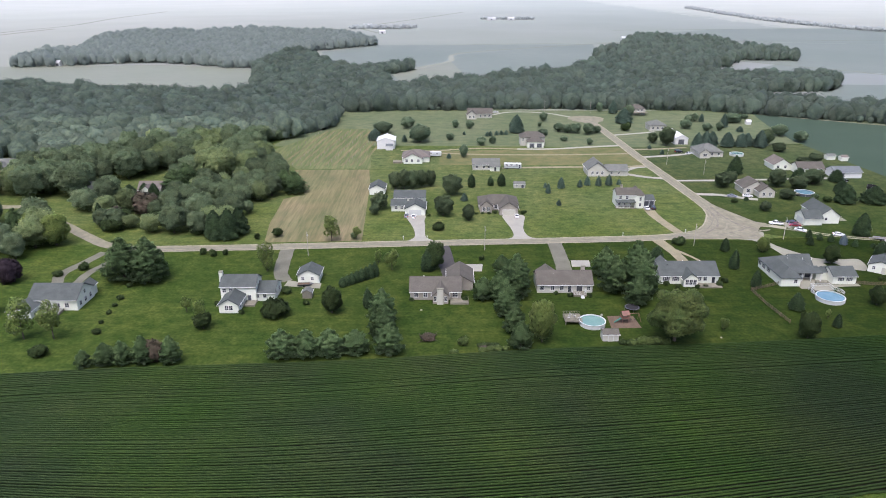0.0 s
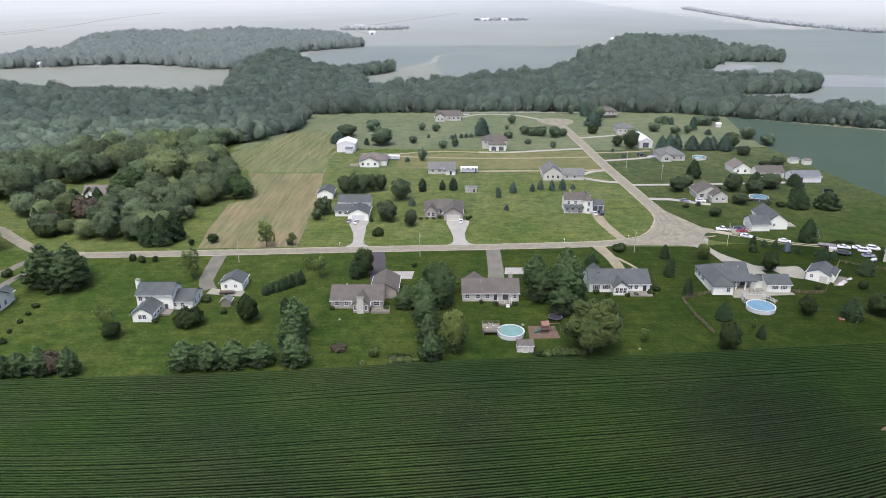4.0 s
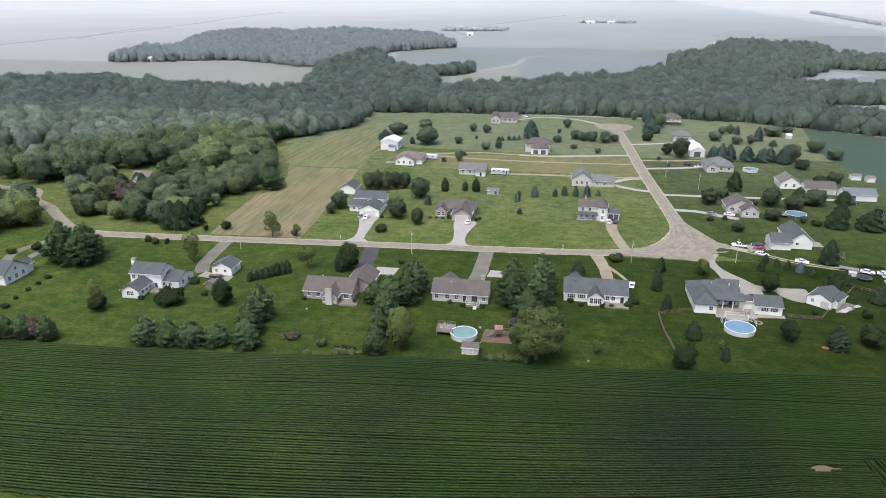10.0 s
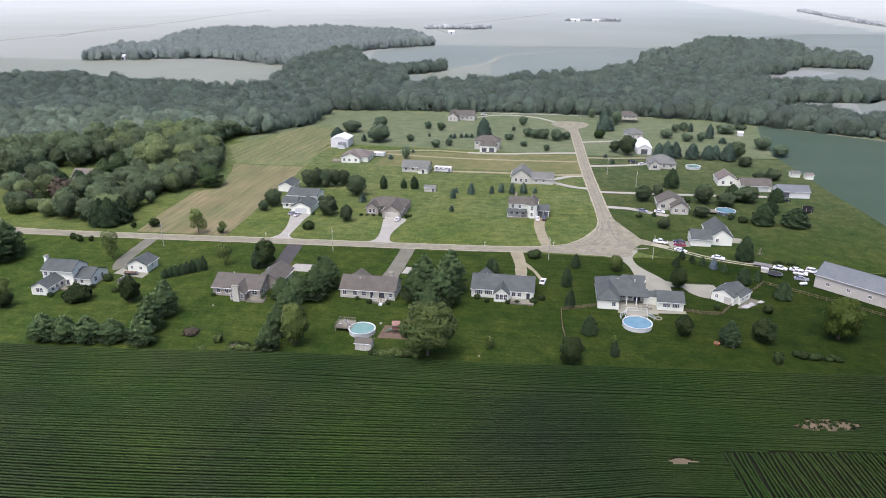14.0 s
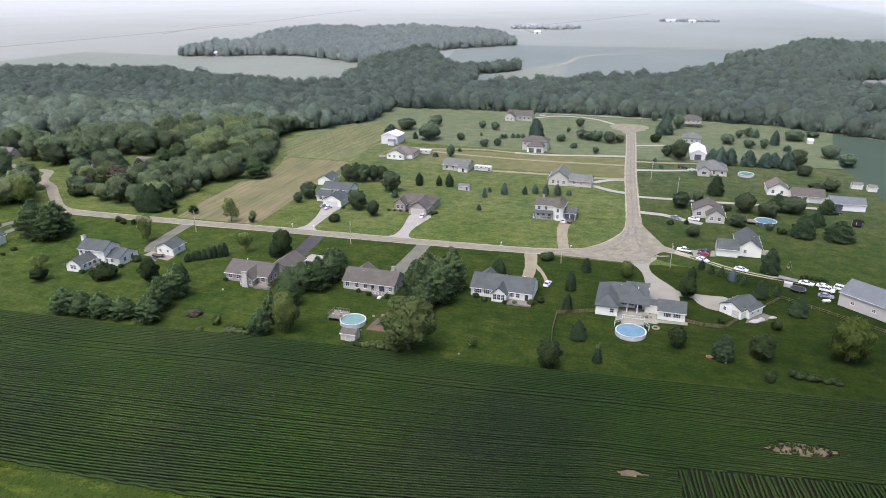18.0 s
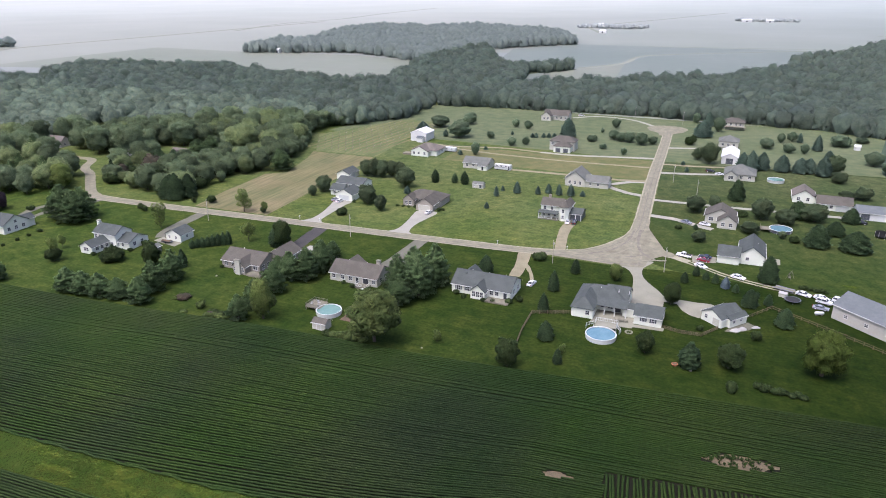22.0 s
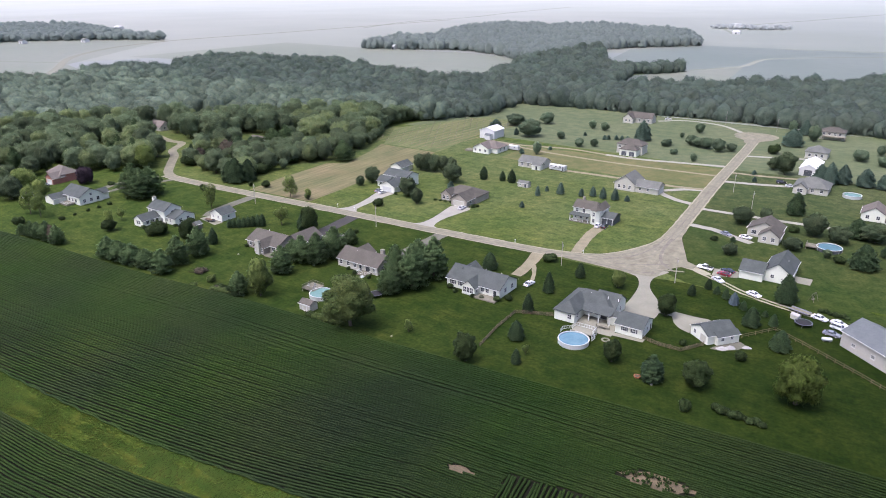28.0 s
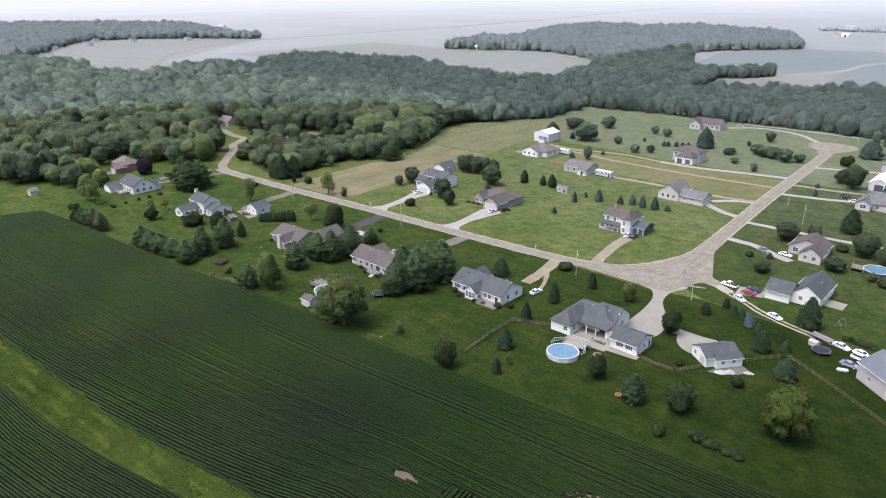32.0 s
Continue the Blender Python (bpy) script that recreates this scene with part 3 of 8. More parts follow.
def rounded(v, lobes, lift=0.25, mix=0.55):
    """Normals of a leafy crown: away from its nearest bough and from its middle."""
    c = np.asarray(v).reshape(-1, 3, 3).mean(1)
    mid = np.array((0, 0, c[:, 2].mean()))
    span = c.max(0) - c.min(0) + 1e-6
    whole = (c - mid) / span
    whole /= np.linalg.norm(whole, axis=1)[:, None] + 1e-9
    near = whole
    if lobes:
        lc, lr = np.array([l[0] for l in lobes]), np.array([l[1] for l in lobes])
        k = np.argmin((((c[:, None] - lc) / lr) ** 2).sum(2), 1)
        near = (c - lc[k]) / lr[k]
        near /= np.linalg.norm(near, axis=1)[:, None] + 1e-9
    face = np.cross(*(np.asarray(v).reshape(-1, 3, 3)[:, i] - np.asarray(v).reshape(-1, 3, 3)[:, 0] for i in (1, 2)))
    face /= np.linalg.norm(face, axis=1)[:, None] + 1e-9
    face *= np.sign((face * near).sum(1))[:, None]
    n = mix * near + (1 - mix) * whole + 0.3 * face + np.array((0, 0, lift))
    n /= np.linalg.norm(n, axis=1)[:, None] + 1e-9
    return np.repeat(n, 3, 0)


def indexed_mesh(name, verts, faces, mat):
    me = bpy.data.meshes.new(name)
    verts, faces = np.asarray(verts, np.float32), np.asarray(faces, np.int32)
    k, c = faces.shape
    me.vertices.add(len(verts))
    me.vertices.foreach_set("co", verts.ravel())
    me.loops.add(k * c)
    me.loops.foreach_set("vertex_index", faces.ravel())
    me.polygons.add(k)
    me.polygons.foreach_set("loop_start", np.arange(0, k * c, c, dtype=np.int32))
    me.update(calc_edges=True)
    me.materials.append(mat)
    return me


def part(name, geo, mat, parent, label=""):
    me = geo.mesh(name) if isinstance(geo, Geo) else geo
    if mat and not me.materials:
        me.materials.append(mat)
    ob = new(name, me)
    ob.parent = parent
    return tagged(ob, label)


def thing(name, label, category, m, group="", kind=""):
    ob = new(name)
    ob.matrix_basis = m
    return tagged(ob, label, category, group, kind)


def sheet(name, geo, mat, label, category, kind="structure"):
    me = geo.mesh(name)
    me.materials.append(mat)
    return tagged(new(name, me), label, category, kind=kind)


def slab(points, z, depth=0.05):
    """A flat ground patch with a small thickness."""
    n = len(points)
    return Geo().add([(x, y, z) for x, y in points] + [(x, y, z - depth) for x, y in points],
                     [tuple(range(n))] + [(i, n + i, n + (i + 1) % n, (i + 1) % n) for i in range(n)])


def smooth_line(points, step=2.0):
    """A rounded line through the points (Catmull-Rom)."""
    p = [Vector((*q, 0)) if len(q) == 2 else Vector(q) for q in points]
    p = [2 * p[0] - p[1]] + p + [2 * p[-1] - p[-2]]
    out = []
    for i in range(1, len(p) - 2):
        n = max(1, int((p[i + 1] - p[i]).length / step))
        for k in range(n):
            t = k / n
            out.append(0.5 * (2 * p[i] + (p[i + 1] - p[i - 1]) * t + (2 * p[i - 1] - 5 * p[i] + 4 * p[i + 1] - p[i + 2]) * t * t
                              + (3 * p[i] - p[i - 1] - 3 * p[i + 1] + p[i + 2]) * t ** 3))
    return out + [p[-2]]


def ribbon(points, widths, z, depth=0.06, ragged=0.0):
    """A road along a line; widths at its ends (or one), with a small thickness."""
    line = smooth_line(points)
    n = len(line)
    g = Geo()
    w0, w1 = widths if isinstance(widths, tuple) else (widths, widths)
    top = []
    for i, p in enumerate(line):
        d = (line[min(i + 1, n - 1)] - line[max(i - 1, 0)]).normalized()
        s = Vector((-d.y, d.x, 0))
        w = (w0 + (w1 - w0) * i / max(1, n - 1)) / 2
        a, b = w + ragged * random.uniform(-1, 1), w + ragged * random.uniform(-1, 1)
        top += [(p.x + s.x * a, p.y + s.y * a, z), (p.x - s.x * b, p.y - s.y * b, z)]
    low = [(x, y, zz - depth) for x, y, zz in top]
    m = len(top)
    faces = []
    for i in range(n - 1):
        a, b, c, d = 2 * i, 2 * i + 1, 2 * i + 3, 2 * i + 2
        faces += [(a, b, c, d), (m + a, a, d, m + d), (b, m + b, m + c, c)]
    return g.add(top + low, faces)


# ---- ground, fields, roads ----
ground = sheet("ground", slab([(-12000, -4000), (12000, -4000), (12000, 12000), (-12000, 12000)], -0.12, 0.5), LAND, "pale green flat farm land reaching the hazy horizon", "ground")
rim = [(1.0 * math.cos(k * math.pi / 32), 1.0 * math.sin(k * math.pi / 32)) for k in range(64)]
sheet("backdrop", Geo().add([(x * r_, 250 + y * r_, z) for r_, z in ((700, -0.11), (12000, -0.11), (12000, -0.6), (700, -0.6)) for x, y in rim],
                            [(a * 64 + i, a * 64 + (i + 1) % 64, (a + 1) % 4 * 64 + (i + 1) % 64, (a + 1) % 4 * 64 + i) for a in range(4) for i in range(64)]), MIST, "distant plain at the horizon with painted haze glow", "backdrop")
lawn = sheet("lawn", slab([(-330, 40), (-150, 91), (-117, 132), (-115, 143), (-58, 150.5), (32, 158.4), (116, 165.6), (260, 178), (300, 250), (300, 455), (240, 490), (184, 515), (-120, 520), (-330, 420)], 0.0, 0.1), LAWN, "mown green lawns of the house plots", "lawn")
SOUTH_LAWN = [(-330, 41), (-150, 91), (-117, 131.5), (-115, 142.4), (-58, 149.7), (32, 157.4), (116, 164.6), (262, 177), (292, 246)]
NORTH_LAWN = [(-330, 236), (-126, 236), (-103, 230.6), (-57, 233), (-14, 235.7), (69, 240.5), (112, 240), (128, 243), (190, 239), (292, 246)]


sheet("lawn", slab(SOUTH_LAWN + NORTH_LAWN[::-1], 0.006, 0.05), DEEP_LAWN, "lawns between street and soybean field, yellower hazed west, shade-darkened east", "lawn")
sheet("lawn", slab([(-100, 398), (-46, 400), (104, 394), (214, 402), (222, 460), (222, 497), (184, 514), (-74, 518)], 0.005, 0.05), HAZED_LAWN, "green lawns of the farthest plots, paled as haze", "lawn")
sheet("lawn", slab([(-2, 354), (104, 352), (102.5, 393), (44, 389), (-2, 384)], 0.007, 0.05), DRY_LAWN, "dry olive rough grass between two lanes", "lawn")


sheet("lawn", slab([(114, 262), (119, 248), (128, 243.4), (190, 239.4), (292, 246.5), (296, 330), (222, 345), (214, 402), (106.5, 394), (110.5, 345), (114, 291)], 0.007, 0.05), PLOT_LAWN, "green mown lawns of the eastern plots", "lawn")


def north_edge(x):
    return 155.6 + 0.0853 * x + 0.5 * math.sin(x * 0.05)


STRIP_N = [(-140, 96), (-90, 96.5), (-43, 97.2), (5, 97.8), (27, 98.9), (60, 101), (83, 104.6), (101, 107.6), (125, 110), (160, 109), (200, 104), (260, 98)]
STRIP_S = [(-140, 88), (-90, 88), (-43, 89), (5, 89), (21, 89.8), (50, 91.6), (72, 95), (93, 99.4), (125, 102.5), (160, 101), (200, 96), (260, 90)]


def along(line, x):
    return float(np.interp(x, [p[0] for p in line], [p[1] for p in line]))


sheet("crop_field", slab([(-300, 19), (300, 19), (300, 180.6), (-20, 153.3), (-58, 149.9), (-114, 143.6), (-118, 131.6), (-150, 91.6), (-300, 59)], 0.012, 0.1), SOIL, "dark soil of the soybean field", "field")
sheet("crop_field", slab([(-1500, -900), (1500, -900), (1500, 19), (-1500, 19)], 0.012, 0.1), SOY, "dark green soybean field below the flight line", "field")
sheet("grass_waterway", slab([(x, y + 0.5 + 0.4 * math.sin(x)) for x, y in STRIP_N] + [(x, y - 0.4 - 0.3 * math.sin(x * 1.3)) for x, y in STRIP_S[::-1]], 0.03, 0.1), ROUGH_GRASS, "rough unmown grass waterway between soybean fields", "grass strip")


def rows_mesh(name, lines, height, half, seed):
    """Crop rows: each line is an array of (x, y); a leafy ridge with a ragged crest follows it."""
    rng = np.random.default_rng(seed)
    vv, ff, base = [], [], 0
    prof = np.array([(-0.08, 0.0), (-1.0, 0.8), (0.0, 1.0), (1.0, 0.8), (0.08, 0.0)])
    for line in lines:
        n = len(line)
        if n < 3:
            continue
        wide = line[:, 2] if line.shape[1] == 3 else np.ones(n)
        line = line[:, :2]
        d = np.gradient(line, axis=0)
        d /= np.linalg.norm(d, axis=1)[:, None] + 1e-9
        s = np.stack((-d[:, 1], d[:, 0]), 1)
        tall = rng.uniform(0.9, 1.1)
        grow = 1 + 0.03 * rng.standard_normal(n) + 0.03 * np.sin(np.arange(n) * 0.11 + rng.uniform(0, 6))
        pts = np.empty((n, 5, 3))
        for k, (u, z) in enumerate(prof):
            jit = rng.uniform(0.82, 1.18, n)
            pts[:, k, :2] = line + s * (u * half * jit * wide)[:, None]
            pts[:, k, 2] = z * height * np.clip(tall * grow * rng.uniform(0.9, 1.1, n), 0.35, 1.5) + 0.02
        vv.append(pts.reshape(-1, 3))
        i = np.arange(n - 1)[:, None] * 5 + np.arange(4)[None, :] + base
        ff.append(np.stack((i, i + 1, i + 6, i + 5), -1).reshape(-1, 4))
        base += n * 5
    return indexed_mesh(name, np.concatenate(vv), np.concatenate(ff), SOY)


ROW, SOUTH_ROW = 0.84, 0.66
SPOTS = ((150.5, 147.5, 6.5, 2.0), (118.5, 130.0, 2.6, 0.9))


def split_rows(line, keep):
    out, run = [], []
    for p, k in zip(line, keep):
        if k:
            run.append(p)
        elif run:
            out.append(np.array(run))
            run = []
    if run:
        out.append(np.array(run))
    return out


xs = np.arange(-200, 262, 0.75)
edge = np.array([north_edge(x) for x in xs])
strip_n, strip_s = np.array([along(STRIP_N, x) for x in xs]), np.array([along(STRIP_S, x) for x in xs])
main_rows, south_rows, cross_rows = [], [], []
sown = np.random.default_rng(31)
for j in range(152):
    drill = 0.045 * sown.standard_normal() + 0.05 * np.sin(xs * sown.uniform(0.02, 0.12) + sown.uniform(0, 6))
    ys = edge - 0.15 - j * ROW + drill + 0.9 * np.sin(xs * 0.021 + 0.035 * j) * min(1, j * ROW / 19) + 0.22 * np.sin(xs * 0.07 + j * 0.05)
    ys = ys + 0.0010 * np.clip(xs, -90, 112) ** 2 * float(np.clip((j * ROW - 6.3) / 50.4, 0, 1))
    wide = 1 - 0.0010 * np.clip(xs, -90, 112) ** 2 * (1 / 50.4 if 6.3 < j * ROW < 56.7 else 0.0)
    bare = np.zeros(len(xs), bool)
    for bx, by, rx, ry in SPOTS:
        wob = 1 + 0.35 * np.sin(xs * 1.7 + j) + 0.2 * np.sin(xs * 4.1)
        bare |= ((xs - bx) / rx) ** 2 + ((ys - by - 0.12 * (xs - bx)) / ry) ** 2 < wob
    west = xs > np.interp(ys, [90, 132, 144], [-150, -117, -113])
    cross = (xs > 127.2 - (ys - 134) * 0.16) & (ys < 134.2 + (xs - 127) * 0.16)
    main_rows += split_rows(np.stack((xs, ys, wide), 1), (ys > strip_n + 0.5) & ~bare & ~cross & west)
    ys2 = strip_s - 0.6 - j * SOUTH_ROW + 0.7 * drill + 0.25 * np.sin(xs * 0.05 + j * 0.06)
    if j < 90:
        south_rows += split_rows(np.stack((xs, ys2), 1), (ys2 > 55))
main_rows.append(np.stack((xs, strip_n + 0.25 + 0.15 * np.sin(xs * 0.9), 1.25 + 0.3 * np.sin(xs * 2.3)), 1)[xs > -140])
for k in range(155):
    cx = 127.1 + k * ROW + 0.08 * sown.standard_normal()
    yy = np.arange(along(STRIP_N, cx) + 0.6, 134.1 + (cx - 127) * 0.16, 0.75)
    cross_rows.append(np.stack((cx + (yy - 134) * -0.16 + 0.15 * np.sin(yy * 0.3 + k), yy), 1))
for k in range(40):
    yy = 54.5 - k * ROW
    if yy > 20:
        low_x = np.arange(-200, 290, 2.0)
        south_rows.append(np.stack((low_x, yy + 0.3 * np.sin(low_x * 0.03)), 1))
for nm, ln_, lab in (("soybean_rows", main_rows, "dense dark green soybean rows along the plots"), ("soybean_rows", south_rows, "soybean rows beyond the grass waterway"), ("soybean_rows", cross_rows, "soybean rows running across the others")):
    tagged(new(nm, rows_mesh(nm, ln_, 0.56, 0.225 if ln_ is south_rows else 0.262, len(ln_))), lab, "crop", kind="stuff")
for i, (bx, by, rx, ry) in enumerate(SPOTS):
    rx, ry = rx * 1.12, ry * 1.3
    pts = [(bx + rx * (1 + 0.25 * math.sin(3 * a + i)) * math.cos(a), by + 0.12 * rx * math.cos(a) + ry * (1 + 0.3 * math.sin(5 * a)) * math.sin(a)) for a in [k * 0.2094 for k in range(30)]]
    sheet("bare_patch", slab(pts, 0.035, 0.05), BARE, "bare tan soil patch in the soybean field", "soil")
scrap = Geo()
for k in range(55):
    a, r = random.uniform(0, 6.28), math.sqrt(random.random())
    x, y = 150.5 + 6.3 * r * math.cos(a), 147.5 + 0.12 * 6 * r * math.cos(a) + 1.9 * r * math.sin(a)
    for m in range(7):
        b = random.uniform(0, 6.28)
        scrap.add([(x, y, 0.04), (x + 0.45 * math.cos(b), y + 0.45 * math.sin(b), random.uniform(0.2, 0.6)), (x + 0.45 * math.cos(b + 0.9), y + 0.45 * math.sin(b + 0.9), random.uniform(0.2, 0.6))], [(0, 1, 2)])
sheet("stray_soybeans", scrap, SOY, "scattered soybean plants on the bare patch", "crop", "stuff")

sheet("hay_field", slab([(-75.5, 344), (-37.5, 344), (-34.5, 318), (-30, 240), (-65.5, 238.5), (-68.5, 260), (-70, 293), (-62, 300), (-70, 330)], 0.02, 0.1), STRAW, "cut hay field of pale straw stubble", "field")
sheet("vineyard_ground", slab([(-98, 385), (-75, 346), (-37, 346), (-42, 400), (-48, 448), (-68, 450), (-80, 428)], 0.02, 0.1), ORCHARD, "grass with pale rows of a young vineyard", "field")
vines = Geo()
for r in range(11):
    x0 = -92 + r * 4.6
    for k in range(14):
        y = 352 + k * 6.5
        if -100 + (445 - y) * 0.1 < x0 < -36 - (y - 346) * 0.1:
            x = x0 + (y - 350) * 0.12
            vines.tube((x, y, 0), (x, y, 1.8), 0.07, 0.06, 5)
            if r % 2:
                vines.add([(x - 0.15, y, 0.5), (x + 0.15, y, 0.5), (x + 0.1, y + 2.2, 1.4), (x - 0.1, y + 2.2, 1.3)], [(0, 1, 2, 3)])
strips = Geo()
for r in range(1, 11, 1):
    x0 = -92 + r * 4.6 + 2.3
    for k in range(14):
        y = 352 + k * 6.5
        if -100 + (445 - y) * 0.1 < x0 < -38 - (y - 346) * 0.1:
            xa, xb = x0 + (y - 350) * 0.12, x0 + (y - 343.5) * 0.12
            strips.add([(xa - 0.8, y, 0.026), (xa + 0.8, y, 0.026), (xb + 0.8, y + 6.5, 0.026), (xb - 0.8, y + 6.5, 0.026)], [(0, 1, 2, 3)])
sheet("mown_strips", strips, STRAW, "pale dry mown strips between the vine rows", "grass", "stuff")
sheet("vineyard_posts", vines, WOOD, "rows of weathered vineyard posts", "posts", "stuff")
sheet("soybean_field", slab([(219, 292), (213, 349), (208, 410), (214, 460), (222, 503), (291, 458), (420, 390), (520, 330), (520, 200), (260, 190)], 0.03, 0.1), CROP_TEAL, "dark blue-green soybean field behind the plots", "field")
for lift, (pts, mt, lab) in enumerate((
        ([(-660, 560), (-330, 628), (-235, 585), (-165, 590), (-165, 720), (-214, 786), (-322, 828), (-484, 812), (-650, 820)], CROP_HAZED, "haze-paled crop field between the woods"),
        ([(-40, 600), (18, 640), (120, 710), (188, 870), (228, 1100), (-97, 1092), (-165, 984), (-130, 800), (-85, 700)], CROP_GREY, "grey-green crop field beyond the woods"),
        ([(-60, 760), (10, 850), (25, 700), (-30, 640)], CROP_HAZED, "pale field corner by a farm track"),
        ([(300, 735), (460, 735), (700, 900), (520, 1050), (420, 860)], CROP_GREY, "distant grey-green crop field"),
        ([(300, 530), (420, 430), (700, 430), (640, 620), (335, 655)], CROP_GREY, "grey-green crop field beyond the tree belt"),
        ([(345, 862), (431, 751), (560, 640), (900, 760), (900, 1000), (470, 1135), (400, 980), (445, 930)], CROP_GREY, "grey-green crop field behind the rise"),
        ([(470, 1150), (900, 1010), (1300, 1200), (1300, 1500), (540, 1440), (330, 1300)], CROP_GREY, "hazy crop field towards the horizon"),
        ([(-1300, 300), (-700, 320), (-560, 352), (-480, 420), (-640, 470), (-860, 760), (-1400, 700)], CROP_HAZED, "pale meadow beside the county road"))):
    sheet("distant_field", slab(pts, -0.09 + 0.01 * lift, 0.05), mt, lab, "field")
for pts, w in (([(330, 1420), (540, 1442), (910, 1488), (1400, 1540)], 6), ([(350, 856), (431, 753), (452, 718), (620, 560)], 4), ([(-780, 1150), (-842, 1399), (-824, 1622), (-872, 1960), (-900, 2400)], 7), ([(-30, 790), (8, 860), (20, 955), (126, 1038), (229, 1103), (420, 1180)], 7), ([(4, 1089), (300, 1130), (900, 1180)], 5), ([(-120, 1350), (-165, 1550), (-60, 1900), (60, 2300)], 7), ([(-900, 440), (-872, 434), (-800, 434), (-732, 450), (-660, 478)], 6)):
    sheet("farm_track", ribbon(pts, w, 0.0, 0.04), TRACK_GREEN, "pale grassy farm track between distant fields", "track")
sheet("farm_track", ribbon([(210, 512), (216, 508), (229.8, 495), (249.5, 482.4), (270.9, 469), (288.5, 458), (340, 430)], 1.8, 0.045, 0.03, 0.2), GRAVEL, "thin pale headland track between field and woods", "track")
sheet("county_road", ribbon([(-560, 405), (-612, 444), (-713, 516), (-790, 610), (-828, 707), (-835, 800), (-820, 1000), (-800, 1500)], 9, 0.02, 0.05), CONCRETE, "pale county road curving through distant fields", "road")

STREET = [(-119, 233), (-102.6, 232.2), (-57.5, 234.4), (-14, 237.2), (28, 239.4), (69, 242), (86, 244.3), (99, 250), (107.3, 263), (110.8, 275), (110.9, 289), (108.7, 322), (106, 363), (103.5, 416), (101.3, 457), (99.5, 478)]
sheet("street_shoulder", ribbon(STREET, 5.9, 0.024, 0.06, 0.13), SHOULDER, "pale gravel shoulder of the street", "road")
sheet("street", ribbon(STREET, 4.7, 0.030, 0.08, 0.1), ASPHALT, "worn pale chip-sealed street curving north", "road")
sheet("cul_de_sac", slab([(98.7 + 12.5 * math.cos(a), 484 + 10.5 * math.sin(a)) for a in [k * math.pi / 16 for k in range(32)]], 0.034, 0.08), ASPHALT, "round cul-de-sac turning circle", "road")
sheet("lane", ribbon([(-115, 233), (-124, 237.5), (-136, 247.5), (-151, 260.5), (-163, 268), (-174, 282), (-187, 282.5), (-208, 288)], 4.6, 0.028, 0.08, 0.12), ASPHALT, "narrow pale lane winding into the woods", "road")


def smooth_slab(points, z, depth=0.05, step=1.5):
    """A ground patch with a rounded outline through the points."""
    p = points[-2:] + points + points[:2]
    line = smooth_line(p, step)
    lens = [max(1, int(math.dist(a, b_) / step)) for a, b_ in zip(p, p[1:])]
    start = sum(lens[:2])
    stop = start + sum(lens[2:2 + len(points)])
    return slab([(v.x, v.y) for v in line[start:stop]], z, depth)


def offset_line(points, d):
    """The smoothed line, moved sideways by d."""
    line = smooth_line(points, 4.0)
    out = []
    for i, p in enumerate(line):
        t = (line[min(i + 1, len(line) - 1)] - line[max(i - 1, 0)]).normalized()
        out.append((p.x - t.y * d, p.y + t.x * d))
    return out


sheet("cul_de_sac", smooth_slab([(96.6, 462), (102.8, 462), (104.2, 469), (109.5, 477), (98.7, 484), (88, 477), (94.6, 469)], 0.0405, 0.08), ASPHALT, "flared throat of the turning circle", "road")
sheet("junction", smooth_slab([(86, 246.4), (94.2, 249.9), (101.4, 255.8), (106.8, 265.9), (108.7, 278.9), (108.4, 293), (113.4, 294), (114.8, 283.3), (117.9, 274.5), (121.1, 266.4), (123.3, 261), (126.5, 259), (126.5, 255.5), (122.9, 255), (119.2, 248.7), (118.4, 242.7), (112.3, 241.2), (102.9, 241.2), (95.4, 241.4), (86, 242)], 0.036, 0.08), ASPHALT, "wide worn gravelly street junction", "road")
for d, w, mt, lab in ((-1.15, 0.8, TRACK_PALE, "pale wheel track worn along the street"), (1.15, 0.8, TRACK_PALE, "pale wheel track worn along the street"), (0.05, 0.35, TRACK_DARK, "dark seam along the street"), (-1.95, 0.25, TRACK_DARK, "dark worn street edge")):
    sheet("road_wear", ribbon(offset_line(STREET, d), w, 0.0445, 0.006, 0.12), mt, lab, "road")
for lift, (pts, w, mt) in enumerate((([(88, 245), (100, 244.4), (110, 245.5), (117, 248.5), (125, 251.5)], 0.9, TRACK_PALE), ([(90, 247), (101, 247.5), (108, 252), (112, 262), (112.6, 276)], 0.8, TRACK_PALE), ([(113.8, 242), (113.4, 250), (111.4, 262), (110.6, 276)], 0.9, TRACK_PALE), ([(116, 242), (116.6, 250), (114.5, 262), (112.6, 272)], 0.8, TRACK_PALE),
                   ([(121.5, 250), (116, 256), (113.2, 266), (112.2, 280)], 1.0, TRACK_DARK), ([(92, 243.2), (102, 242.6), (110, 242.8), (118, 245)], 0.7, TRACK_DARK), ([(99, 248), (106, 255), (109.6, 266), (110, 278)], 0.6, TRACK_DARK), ([(104, 246), (112, 250), (119, 255)], 0.7, TRACK_DARK))):
    sheet("road_wear", ribbon(pts, w, 0.048 + 0.002 * lift, 0.006, 0.18), mt, "streak of worn gravel across the junction", "road")
DRIVES = 0
